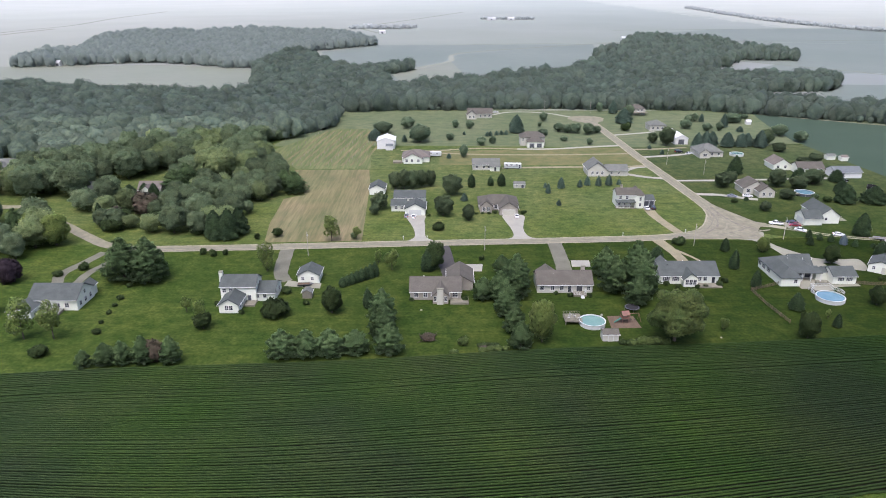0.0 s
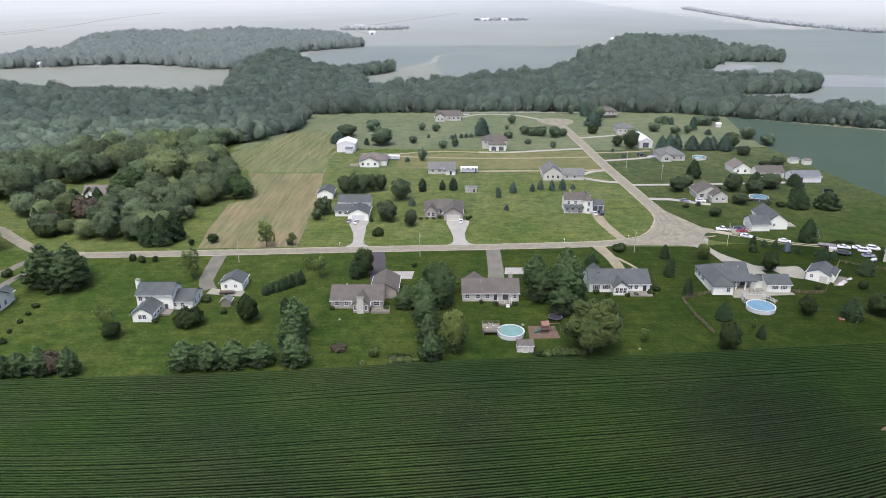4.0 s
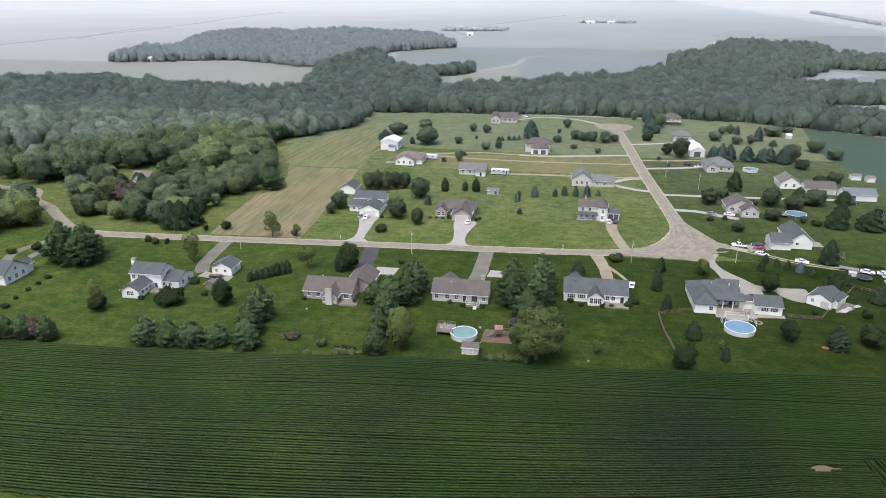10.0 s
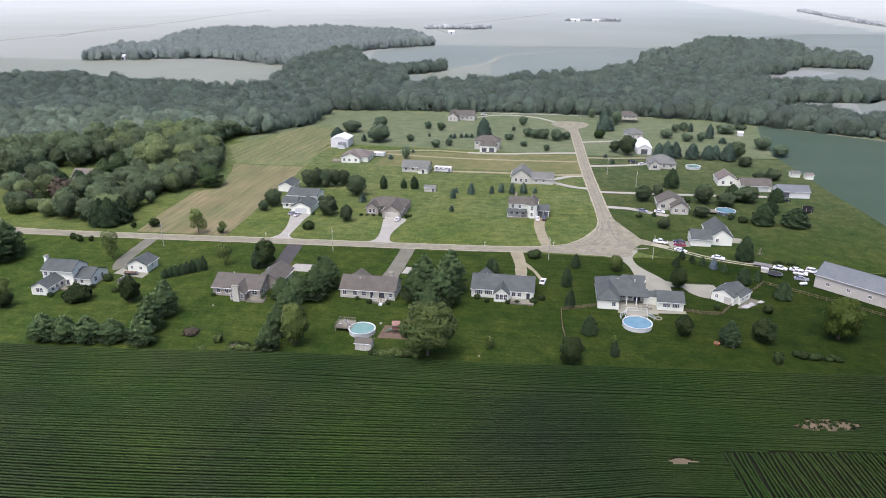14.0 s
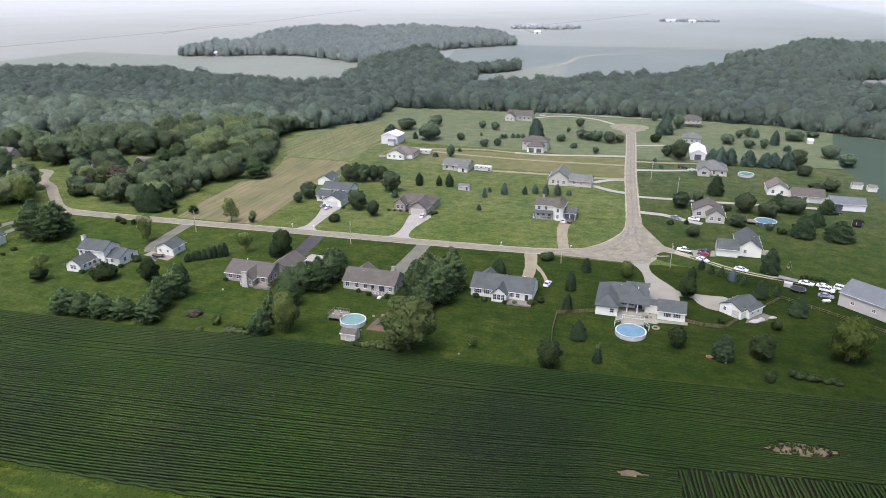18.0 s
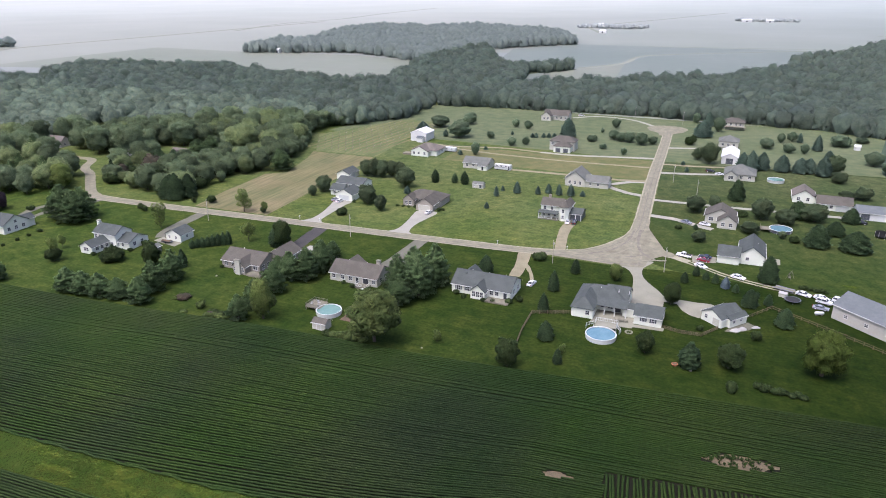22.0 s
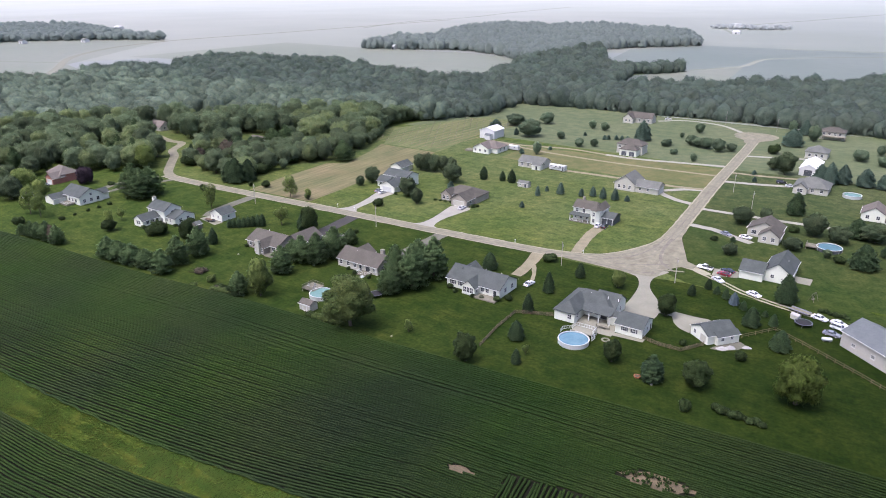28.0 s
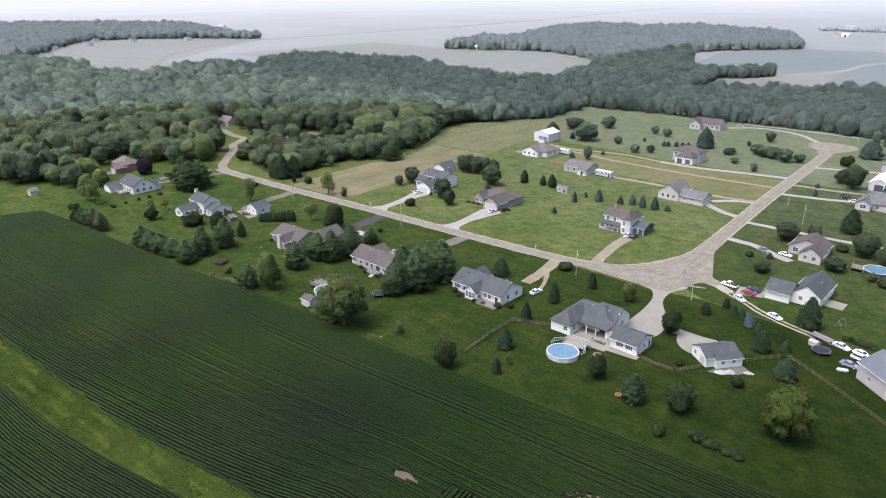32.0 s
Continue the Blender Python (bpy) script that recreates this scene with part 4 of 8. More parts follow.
for pts, w, mt, lab in (
        ([(-55.5, 232), (-54.5, 220), (-53, 209), (-50, 203)], (5, 4.5), DARK_ASPHALT, "grey asphalt drive"),
        ([(-0.9, 236), (0.6, 222), (2.4, 207)], 5.6, BLACKTOP, "dark asphalt drive"),
        ([(40.4, 238), (40.2, 222), (39.6, 203)], 5.2, DARK_ASPHALT, "grey asphalt drive"),
        ([(78.6, 240.5), (80, 233), (81, 227), (81.6, 219)], (4.4, 3.6), GRAVEL, "tan gravel drive"),
        ([(82, 230), (84.4, 226), (86.4, 222), (88, 217)], (1.6, 1.0), GRAVEL, "wheel track to a parked car"),
        ([(89.6, 245), (87.2, 258), (85.6, 270), (85.8, 280)], (3.6, 4.4), GRAVEL, "tan gravel drive"),
        ([(106, 349.5), (98, 347.4), (91, 341), (88, 338)], 3.2, PALE_CONCRETE, "pale loop drive"),
        ([(107, 326), (99, 328.5), (91, 334), (88, 338)], 3.2, PALE_CONCRETE, "pale loop drive"),
        ([(106, 351.2), (88, 348.6), (62, 348.6), (30, 347)], 3.0, GRAVEL, "pale gravel drive"),
        ([(104, 378), (58, 375.5), (20, 377), (-5, 381), (-20, 386)], 2.4, GRAVEL, "grassy gravel lane"),
        ([(103, 399), (82, 394.5), (60, 390), (42, 390)], 3.4, PALE_CONCRETE, "pale concrete drive"),
        ([(42, 390), (20, 392), (-6, 386), (-24, 387)], 2.6, GRAVEL, "gravel lane to the barn"),
        ([(90, 489), (73, 506.5), (50, 510.5), (34, 499)], 3.0, PALE_CONCRETE, "pale concrete drive"),
        ([(109, 322), (126, 322.3), (150, 323.4), (186, 326)], 2.8, PALE_CONCRETE, "long pale drive"),
        ([(112, 299.5), (122, 298.4), (129, 294.6), (137, 291)], 3.4, PALE_CONCRETE, "pale concrete drive"),
        ([(107, 369.5), (120, 372.5), (135, 377)], 3.2, PALE_CONCRETE, "pale concrete drive"),
        ([(103, 427), (112, 430), (124, 434), (134, 438)], 3.0, PALE_CONCRETE, "pale concrete drive"),
        ([(106, 388), (122, 389.5), (139, 393)], 2.8, GRAVEL, "gravel drive"),
        ([(122, 257.6), (127, 256), (132, 253.4)], (4.6, 2.6), SHOULDER, "gravel mouth of a field lane"),
        (offset_line([(127, 255.6), (132.5, 252.4), (138, 249.2), (144.3, 245.4), (151.7, 242.6), (158.2, 240.8), (164, 239.6)], 0.85), 0.75, SHOULDER, "wheel track of a lane lined with parked cars"),
        (offset_line([(127, 255.6), (132.5, 252.4), (138, 249.2), (144.3, 245.4), (151.7, 242.6), (158.2, 240.8), (164, 239.6)], -0.85), 0.75, SHOULDER, "wheel track of a lane lined with parked cars"),
        ([(-119.5, 229), (-122, 219), (-124.6, 209), (-121, 199)], 3.6, DARK_ASPHALT, "dark asphalt drive"),
        ([(-109, 231), (-112, 222), (-116, 212), (-116, 200)], 3.0, DARK_ASPHALT, "dark asphalt drive")):
    sheet("driveway", ribbon(pts, w, 0.012 + 0.0004 * DRIVES, 0.05, 0.15), mt, lab, "driveway")
    DRIVES += 1
PADS = 0
for pts, mt, lab in (
        ([(108.6, 242), (113.1, 239.9), (115.5, 236.2), (116.9, 231.7), (117.8, 224.4), (118.6, 213), (122, 212), (127.6, 212.4), (127.6, 220.2), (125.9, 224.5), (121.3, 231.1), (119.1, 235.9), (118.6, 241.8), (120.6, 249)], CONCRETE, "broad worn concrete drive"),
        ([(126.2, 222.4), (129.5, 221.2), (132.4, 221.1), (137, 221), (141.6, 221), (141, 214.6), (138.2, 210.6), (135.7, 211.6), (133.1, 214.4), (131.6, 217.8), (129.5, 218), (126.4, 218.2)], CONCRETE, "concrete drive beside a detached garage"),
        ([(-13, 238.6), (-3.4, 239), (-6.4, 243.5), (-7.0, 249), (-7.2, 256), (-7.6, 263), (-7.7, 270), (-15.6, 270), (-14.6, 265.5), (-13.2, 260.6), (-11.6, 254), (-10.8, 248), (-10.9, 243.5)], PALE_CONCRETE, "pale concrete drive widening to the garage"),
        ([(22.6, 240), (35.4, 240.8), (32.4, 243.6), (31.0, 248), (30.8, 254), (31.8, 261), (32.4, 269.7), (24.4, 269.7), (24.3, 264), (25.6, 256.5), (26.4, 249), (25.8, 243.8)], PALE_CONCRETE, "pale concrete drive flaring to the street"),
        ([(132.2, 259.9), (140.2, 261.4), (140.2, 255.8), (133, 253.4)], CONCRETE, "concrete parking pad"),
        ([(-50, 199.5), (-38.5, 197.5), (-38.5, 201.5), (-46, 202.6), (-49.5, 204)], CONCRETE, "pinkish concrete apron"),
        ([(5, 211), (12.6, 211), (13.2, 217.2), (5.8, 217.2)], PALE_CONCRETE, "bare concrete pad"),
        ([(42.8, 214.8), (49, 214.8), (49.6, 220.4), (43.4, 220.4)], PALE_CONCRETE, "bare concrete pad"),
        ([(110.6, 196.4), (122, 197), (122, 206.4), (110.6, 206)], CONCRETE, "concrete patio"),
        ([(121, 197.8), (130, 198.6), (130, 200.6), (121, 199.6)], CONCRETE, "concrete walk"),
        ([(154.8, 262), (160, 262), (160, 267.4), (154.8, 267.4)], CONCRETE, "small concrete patio"),
        ([(46, 170.6), (54.4, 170.8), (53.8, 178), (46.4, 178)], MULCH, "brown mulch bed of a playset"),
        ([(145.2, 205), (148.2, 205.4), (151.4, 208.4), (152.8, 211.4), (150.8, 213), (146.2, 207.5)], DARK_ASPHALT, "cluttered concrete slab")):
    sheet("paved_pad", (smooth_slab if "drive" in lab else slab)(pts, 0.023 + 0.0008 * PADS, 0.05), mt, lab, "pavement")
    PADS += 1


# rough tufts in the grass waterway
trng = np.random.default_rng(9)
tx = trng.uniform(-140, 220, 60000)
tn, ts = np.interp(tx, [p[0] for p in STRIP_N], [p[1] for p in STRIP_N]), np.interp(tx, [p[0] for p in STRIP_S], [p[1] for p in STRIP_S])
ty = ts + (tn - ts) * trng.random(60000)
keep = (np.sin(tx * 0.31 + ty * 0.5) + np.sin(ty * 1.7 - tx * 0.13) + trng.normal(0, 0.9, 60000)) > -0.4
tp = np.stack((tx, ty, np.full(60000, 0.03)), 1)[keep]
ang, hgt = trng.normal(0.5, 0.5, len(tp)) + 0.8 * np.sin(tp[:, 0] * 0.11), trng.uniform(0.08, 0.34, len(tp))
side = np.stack((-np.sin(ang), np.cos(ang), np.zeros(len(tp))), 1) * 0.13
tip = np.stack((np.cos(ang), np.sin(ang), np.zeros(len(tp))), 1) * trng.uniform(0.3, 0.9, len(tp))[:, None]
tip[:, 2] = hgt
tagged(new("grass_tufts", raw_mesh("grass_tufts", np.stack((tp - side, tp + side, tp + tip), 1).reshape(-1, 3), [3] * len(tp), TUFT, np.tile((0.0, 0.0, 1.0), (3 * len(tp), 1)))), "coarse grass tufts in the waterway", "grass", kind="stuff")


# ---- trees ----
def facing(rng, n, out, spread):
    """Two axes for each of n leaf clumps, roughly facing along out."""
    d = out + spread * rng.standard_normal((n, 3))
    d /= np.linalg.norm(d, axis=1)[:, None] + 1e-9
    h = rng.standard_normal((n, 3))
    u = np.cross(d, h)
    u /= np.linalg.norm(u, axis=1)[:, None] + 1e-9
    return u, np.cross(d, u), d


def clumps(rng, p, out, size, spread=0.5, tri=False):
    """Leaf clumps as bent kites (or single triangles) at the points p."""
    n = len(p)
    u, w, d = facing(rng, n, out, spread)
    s = (size * rng.uniform(0.6, 1.35, n))[:, None]
    if tri:
        return np.stack((p - u * s, p + 0.9 * w * s, p + u * s - 0.4 * w * s + 0.3 * d * s), 1).reshape(-1, 3), [3] * n
    a, b, c, e = p - u * s, p + 0.7 * w * s - 0.25 * d * s, p + u * s, p - 0.7 * w * s - 0.25 * d * s
    return np.stack((a, b, c, a, c, e), 1).reshape(-1, 3), [3] * (2 * n)


SPHERE = None


def core_of(lobes, shrink, rng):
    """Dark inner masses that close the crown."""
    global SPHERE
    if SPHERE is None:
        bm = bmesh.new()
        bmesh.ops.create_icosphere(bm, subdivisions=1, radius=1)
        bm.verts.ensure_lookup_table()
        SPHERE = np.array([[v.co[:] for v in f.verts] for f in bm.faces])
        bm.free()
    out = []
    for c, r in lobes:
        t = SPHERE.reshape(-1, 3)
        wob = 1 + 0.16 * np.sin(t[:, 0] * 5 + c[0]) * np.sin(t[:, 1] * 6 + c[1]) + 0.1 * np.sin(t[:, 2] * 7)
        out.append(t * wob[:, None] * np.array(r) * shrink + np.array(c))
    v = np.concatenate(out)
    return v, [3] * (len(v) // 3)


def lobe_points(rng, lobes, n):
    """Points over the outside of the joined lobes, with their outward way."""
    area = np.array([r[0] * r[2] for _, r in lobes])
    pick = rng.choice(len(lobes), n * 2, p=area / area.sum())
    c, r = np.array([l[0] for l in lobes])[pick], np.array([l[1] for l in lobes])[pick]
    d = rng.standard_normal((n * 2, 3))
    d /= np.linalg.norm(d, axis=1)[:, None]
    p = c + d * r * (rng.uniform(0.72, 1.06, n * 2) + 0.12 * (rng.random(n * 2) > 0.8))[:, None]
    keep = np.ones(n * 2, bool)
    for lc, lr in lobes:
        keep &= (((p - np.array(lc)) / np.array(lr)) ** 2).sum(1) > 0.6
    return p[keep][:n], d[keep][:n]


def broad_lobes(rng, h, w, low=0.16, count=11):
    """Crown masses: a body and uneven boughs round it."""
    mid, r, half = h * (low + 1) / 2, w / 2, h * (1 - low) / 2
    lobes = [((0, 0, mid - half * 0.06), (r * 0.74, r * 0.74, half * 0.84))]
    for i in range(count):
        a, z = i * 2.4 + rng.uniform(-0.6, 0.6), rng.uniform(-0.75, 0.85)
        k = math.sqrt(1 - z * z)
        q, far = r * rng.uniform(0.18, 0.36), rng.uniform(0.52, 0.80)
        lobes.append(((math.cos(a) * k * r * far, math.sin(a) * k * r * far, mid + z * half * (far + 0.04)), (q, q, q * rng.uniform(0.7, 1.1))))
    return lobes


def tree_parts(kind, seed, h, w):
    """Trunk and crown meshes of one tree of height h and width w."""
    rng = np.random.default_rng(seed)
    trunk = Geo()
    r = 0.02 * h + 0.05
    if kind in ("spruce", "blue"):
        trunk.tube((0, 0, 0), (0, 0, h * 0.9), r, 0.03)
        n = 3000
        u = 1 - np.sqrt(rng.uniform(0.0004, 1, n))
        u = u * 0.97 + 0.02
        tier = 0.72 + 0.28 * (1 - (u * 11 + rng.uniform(0, 0.25, n)) % 1)
        rad = (w / 2) * np.minimum(1, (1 - u) ** 0.85 * (0.92 + u * 0.9)) * tier * rng.uniform(0.68, 1.1, n)
        a = rng.uniform(0, 6.283, n)
        lump = 1 + 0.14 * np.sin(a * 5 + u * 19)
        p = np.stack((np.cos(a) * rad * lump, np.sin(a) * rad * lump, h * (0.05 + 0.95 * u)), 1)
        out = np.stack((np.cos(a), np.sin(a), np.full(n, 0.5)), 1)
        v, s = clumps(rng, p, out, 0.028 * w + 0.017 * h, 0.55)
        k = 10
        rim = [(math.cos(i * 6.283 / k) * w * 0.34, math.sin(i * 6.283 / k) * w * 0.34, h * 0.08) for i in range(k)]
        core = np.array([t for i in range(k) for t in (rim[i], rim[(i + 1) % k], (0, 0, h * 0.93))] + [t for i in range(k) for t in (rim[(i + 1) % k], rim[i], (0, 0, h * 0.06))])
        v = np.concatenate((v, core))
        c = v.reshape(-1, 3, 3).mean(1)
        nm = np.stack((c[:, 0], c[:, 1], np.full(len(c), 0.0)), 1)
        nm = nm / (np.linalg.norm(nm, axis=1)[:, None] + 1e-9) * 0.8 + np.array((0, 0, 0.62)) + 0.22 * rng.standard_normal((len(c), 3))
        return trunk, v, s + [3] * (2 * k), np.repeat(nm / np.linalg.norm(nm, axis=1)[:, None], 3, 0)
    if kind == "pine":
        trunk.tube((0, 0, 0), (0, 0, h * 0.9), r, 0.05)
        lobes = [((0, 0, h * 0.36), (w * 0.26, w * 0.26, h * 0.30)), ((0, 0, h * 0.64), (w * 0.14, w * 0.14, h * 0.24))]
        pts, ways = [], []
        for lev in range(11):
            u = (lev + 0.25) / 11
            reach_ = (w / 2) * min(1.0, 0.82 + u) * (1 - u ** 1.75) + 0.3
            boughs = 8 if u < 0.7 else 5
            for b in range(boughs):
                a = b * 6.283 / boughs + lev * 0.9 + rng.uniform(-0.25, 0.25)
                rr = reach_ * rng.uniform(0.78, 1.14)
                rise = rr * rng.uniform(0.02, 0.30)
                z0 = h * (0.05 + 0.88 * u)
                m = 74 if u < 0.7 else 48
                q = rng.uniform(0.2, 1.0, m) ** 0.65
                side = rng.normal(0, 0.15, m) * rr * (1.15 - 0.5 * q)
                x, y = math.cos(a) * rr * q - math.sin(a) * side, math.sin(a) * rr * q + math.cos(a) * side
                pts.append(np.stack((x, y, z0 + rise * q ** 1.5 + rng.normal(0, 0.014 * h, m)), 1))
                ways.append(np.tile((math.cos(a) * 0.5, math.sin(a) * 0.5, 0.9), (m, 1)))
                if b % 3 == 0:
                    trunk.tube((0, 0, z0), (math.cos(a) * rr * 0.8, math.sin(a) * rr * 0.8, z0 + rise * 0.7), 0.05, 0.02, 4)
        v, s = clumps(rng, np.concatenate(pts), np.concatenate(ways), 0.013 * w + 0.012 * h, 0.6)
    elif kind == "column":
        trunk.tube((0, 0, 0), (0, 0, h * 0.5), r, 0.05)
        lobes = [((0, 0, h * (0.06 + 0.13 * i)), (w / 2 * f_, w / 2 * f_, h * 0.15)) for i, f_ in enumerate((0.78, 0.92, 0.98, 0.94, 0.8, 0.55, 0.26))]
        p, d = lobe_points(rng, lobes, 800)
        v, s = clumps(rng, p, d + np.array((0, 0, 0.5)), 0.08 * w + 0.02 * h, 0.5)
    elif kind == "shrub":
        trunk.tube((0, 0, 0), (0, 0, h * 0.5), 0.06, 0.03)
        lobes = [((math.cos(i * 2.4) * w * 0.2, math.sin(i * 2.4) * w * 0.2, h * (0.42 + 0.1 * (i % 3))), (w * 0.3, w * 0.3, h * 0.4)) for i in range(5)]
        p, d = lobe_points(rng, lobes, 500)
        v, s = clumps(rng, p, d, 0.07 * w + 0.05, 0.7)
    elif kind == "young":
        trunk.tube((0, 0, 0), (0, 0, h * 0.8), 0.012 * h + 0.04, 0.03)
        lobes = []
        for i in range(13):
            a, u = i * 2.4, rng.uniform(0.34, 0.95)
            rr = (w / 2) * (1 - abs(u - 0.6) * 1.3) * rng.uniform(0.3, 0.8)
            tip = (math.cos(a) * rr, math.sin(a) * rr, h * u)
            trunk.tube((0, 0, h * (u - 0.16)), tip, 0.05, 0.02, 5)
            q = w * rng.uniform(0.14, 0.23)
            lobes.append((tip, (q, q, q * 1.1)))
        p, d = lobe_points(rng, lobes, 1700)
        v, s = clumps(rng, p, d, 0.020 * w + 0.011 * h, 0.9)
        return trunk, v, s, rounded(v, lobes)
    elif kind == "willow":
        trunk.tube((0, 0, 0), (0.3, 0, h * 0.55), r * 1.6, 0.2)
        lobes = broad_lobes(rng, h, w, 0.06, 24)
        for c, _ in lobes[1:8]:
            trunk.tube((0.2, 0, h * 0.3), c, 0.16, 0.04, 6)
        p, d = lobe_points(rng, lobes, 5600)
        n = len(p)
        v1, s1 = clumps(rng, p, d, 0.24, 0.9)
        q = p[: n // 4]
        ln_ = rng.uniform(0.4, 1.0, len(q))
        ln_ = np.minimum(ln_, q[:, 2] - 0.4)
        wd = rng.uniform(0.06, 0.13, len(q))
        a = rng.uniform(0, 6.283, len(q))
        side = np.stack((np.cos(a), np.sin(a), np.zeros(len(q))), 1) * wd[:, None]
        drop = np.stack((np.zeros(len(q)), np.zeros(len(q)), -np.maximum(ln_, 0.1)), 1)
        v2 = np.stack((q - side, q + side, q + drop + d[: len(q)] * 0.25), 1).reshape(-1, 3)
        v3, s3 = core_of(lobes, 0.8, rng)
        v = np.concatenate((v1, v2, v3))
        return trunk, v, s1 + [3] * len(q) + s3, rounded(v, lobes)
    else:
        trunk.tube((0, 0, 0), (0.1, 0.05, h * 0.5), r * 1.2, r * 0.6)
        lobes = broad_lobes(rng, h, w, 0.05 if kind != "large" else 0.06, 18 if kind != "large" else 46)
        if kind == "large":
            lobes[0] = (lobes[0][0], tuple(0.86 * q for q in lobes[0][1]))
        for c, _ in lobes[1:7]:
            trunk.tube((0.05, 0.02, h * 0.28), c, r * 0.5, 0.03, 5)
        n = {"large": 12500, "grove": 3400}.get(kind, 3400)
        p, d = lobe_points(rng, lobes, n)
        v, s = clumps(rng, p, d + np.array((0, 0, 0.35)), (0.024 * w + 0.020 * h) * {"large": 0.42, "grove": 0.72}.get(kind, 0.82), 0.9)
    v3, s3 = core_of(lobes if kind == "pine" else lobes[:8], 0.88, rng)
    v = np.concatenate((v, v3))
    return trunk, v, s + s3, rounded(v, None if kind == "pine" else lobes, 0.35 if kind == "pine" else 0.5, 0.3)


KINDS = {
    "spruce": (3, 8.0, 5.0, LEAF_SPRUCE, "spruce_tree", "dark green conical spruce", "conifer"),
    "blue": (1, 4.0, 3.0, LEAF_BLUE, "blue_spruce", "small blue-grey spruce", "conifer"),
    "pine": (3, 11.0, 8.0, LEAF_PINE, "pine_tree", "dense blue-green pine", "conifer"),
    "column": (1, 6.0, 2.6, LEAF_SPRUCE, "columnar_cedar", "narrow columnar dark cedar", "conifer"),
    "shrub": (2, 2.0, 3.0, LEAF_OAK, "shrub", "low rounded green shrub", "shrub"),
    "weed": (2, 2.0, 3.0, LEAF_MAPLE, "weed_clump", "rough green weed clump", "shrub"),
    "young": (2, 8.0, 5.5, LEAF_LIGHT, "young_tree", "thin airy young tree", "tree"),
    "willow": (1, 13.0, 10.8, LEAF_WILLOW, "willow_tree", "broad yellow-green willow with drooping branches", "tree"),
    "broad": (4, 9.0, 7.5, LEAF_OAK, "broadleaf_tree", "rounded dark green broadleaf tree", "tree"),
    "light": (2, 9.0, 8.0, LEAF_LIGHT, "broadleaf_tree", "rounded light green broadleaf tree", "tree"),
    "large": (1, 17.0, 14.0, LEAF_MAPLE, "maple_tree", "large yellow-green maple with uneven crown", "tree"),
    "grove": (3, 12.0, 10.0, LEAF_GROVE, "woodland_tree", "full green woodland tree", "tree"),
    "pale_grove": (2, 12.0, 10.5, LEAF_WOOD, "woodland_tree", "full light green woodland tree", "tree"),
    "purple": (1, 9.0, 13.0, LEAF_PURPLE, "purple_plum_tree", "wide dark purple-leaved tree", "tree"),
    "far_broad": (3, 9.0, 7.5, LEAF_HAZED, "broadleaf_tree", "rounded green broadleaf tree", "tree"),
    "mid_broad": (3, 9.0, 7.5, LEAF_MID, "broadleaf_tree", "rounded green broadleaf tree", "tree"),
    "far_spruce": (2, 8.0, 5.0, LEAF_HAZED_SPRUCE, "spruce_tree", "green conical spruce", "conifer"),
    "red": (1, 6.0, 4.7, LEAF_RED, "red_leaved_shrub", "reddish brown leaved large shrub", "shrub"),
}
MADE = {}
TREE_COUNT = 0


def plant(kind, x, y, h, w, where="on the lawn", group=""):
    """Sets a tree of that kind, height and width; alike trees share their meshes."""
    global TREE_COUNT
    TREE_COUNT += 1
    variants, h0, w0, mat, name, label, category = KINDS[kind]
    k = (kind, TREE_COUNT % variants)
    turn = pose(x, y, 0, 0, 0, (TREE_COUNT * 137.5) % 360)
    size = Matrix.Diagonal((w / w0, w / w0, h / h0, 1))
    text = ("small " if h < 4 and not label.startswith(("small", "low")) else "tall " if h > 11 and not label.startswith("large") else "") + label + " " + where
    if k not in MADE:
        shape = {"light": "broad", "pale_grove": "grove", "purple": "broad", "red": "shrub", "weed": "shrub", "far_broad": "broad", "mid_broad": "broad", "far_spruce": "spruce"}.get(kind, kind)
        trunk, v, s, nm = tree_parts(shape, 17 + 31 * k[1] + len(kind) * 7, h0, w0)
        ob = thing(name, text, category, Matrix(), group)
        part("trunk", trunk, BARK, ob)
        part("crown", raw_mesh("crown", v, s, mat, nm), None, ob)
        MADE[k] = ob
        ob.matrix_basis = turn @ size
        ob["base"] = 1
        return ob
    src = MADE[k]
    sx, sy, sz = src.scale
    ob = copy_thing(src, turn @ size @ Matrix.Diagonal((1 / sx, 1 / sy, 1 / sz, 1)))
    return tagged(ob, text, category, group)


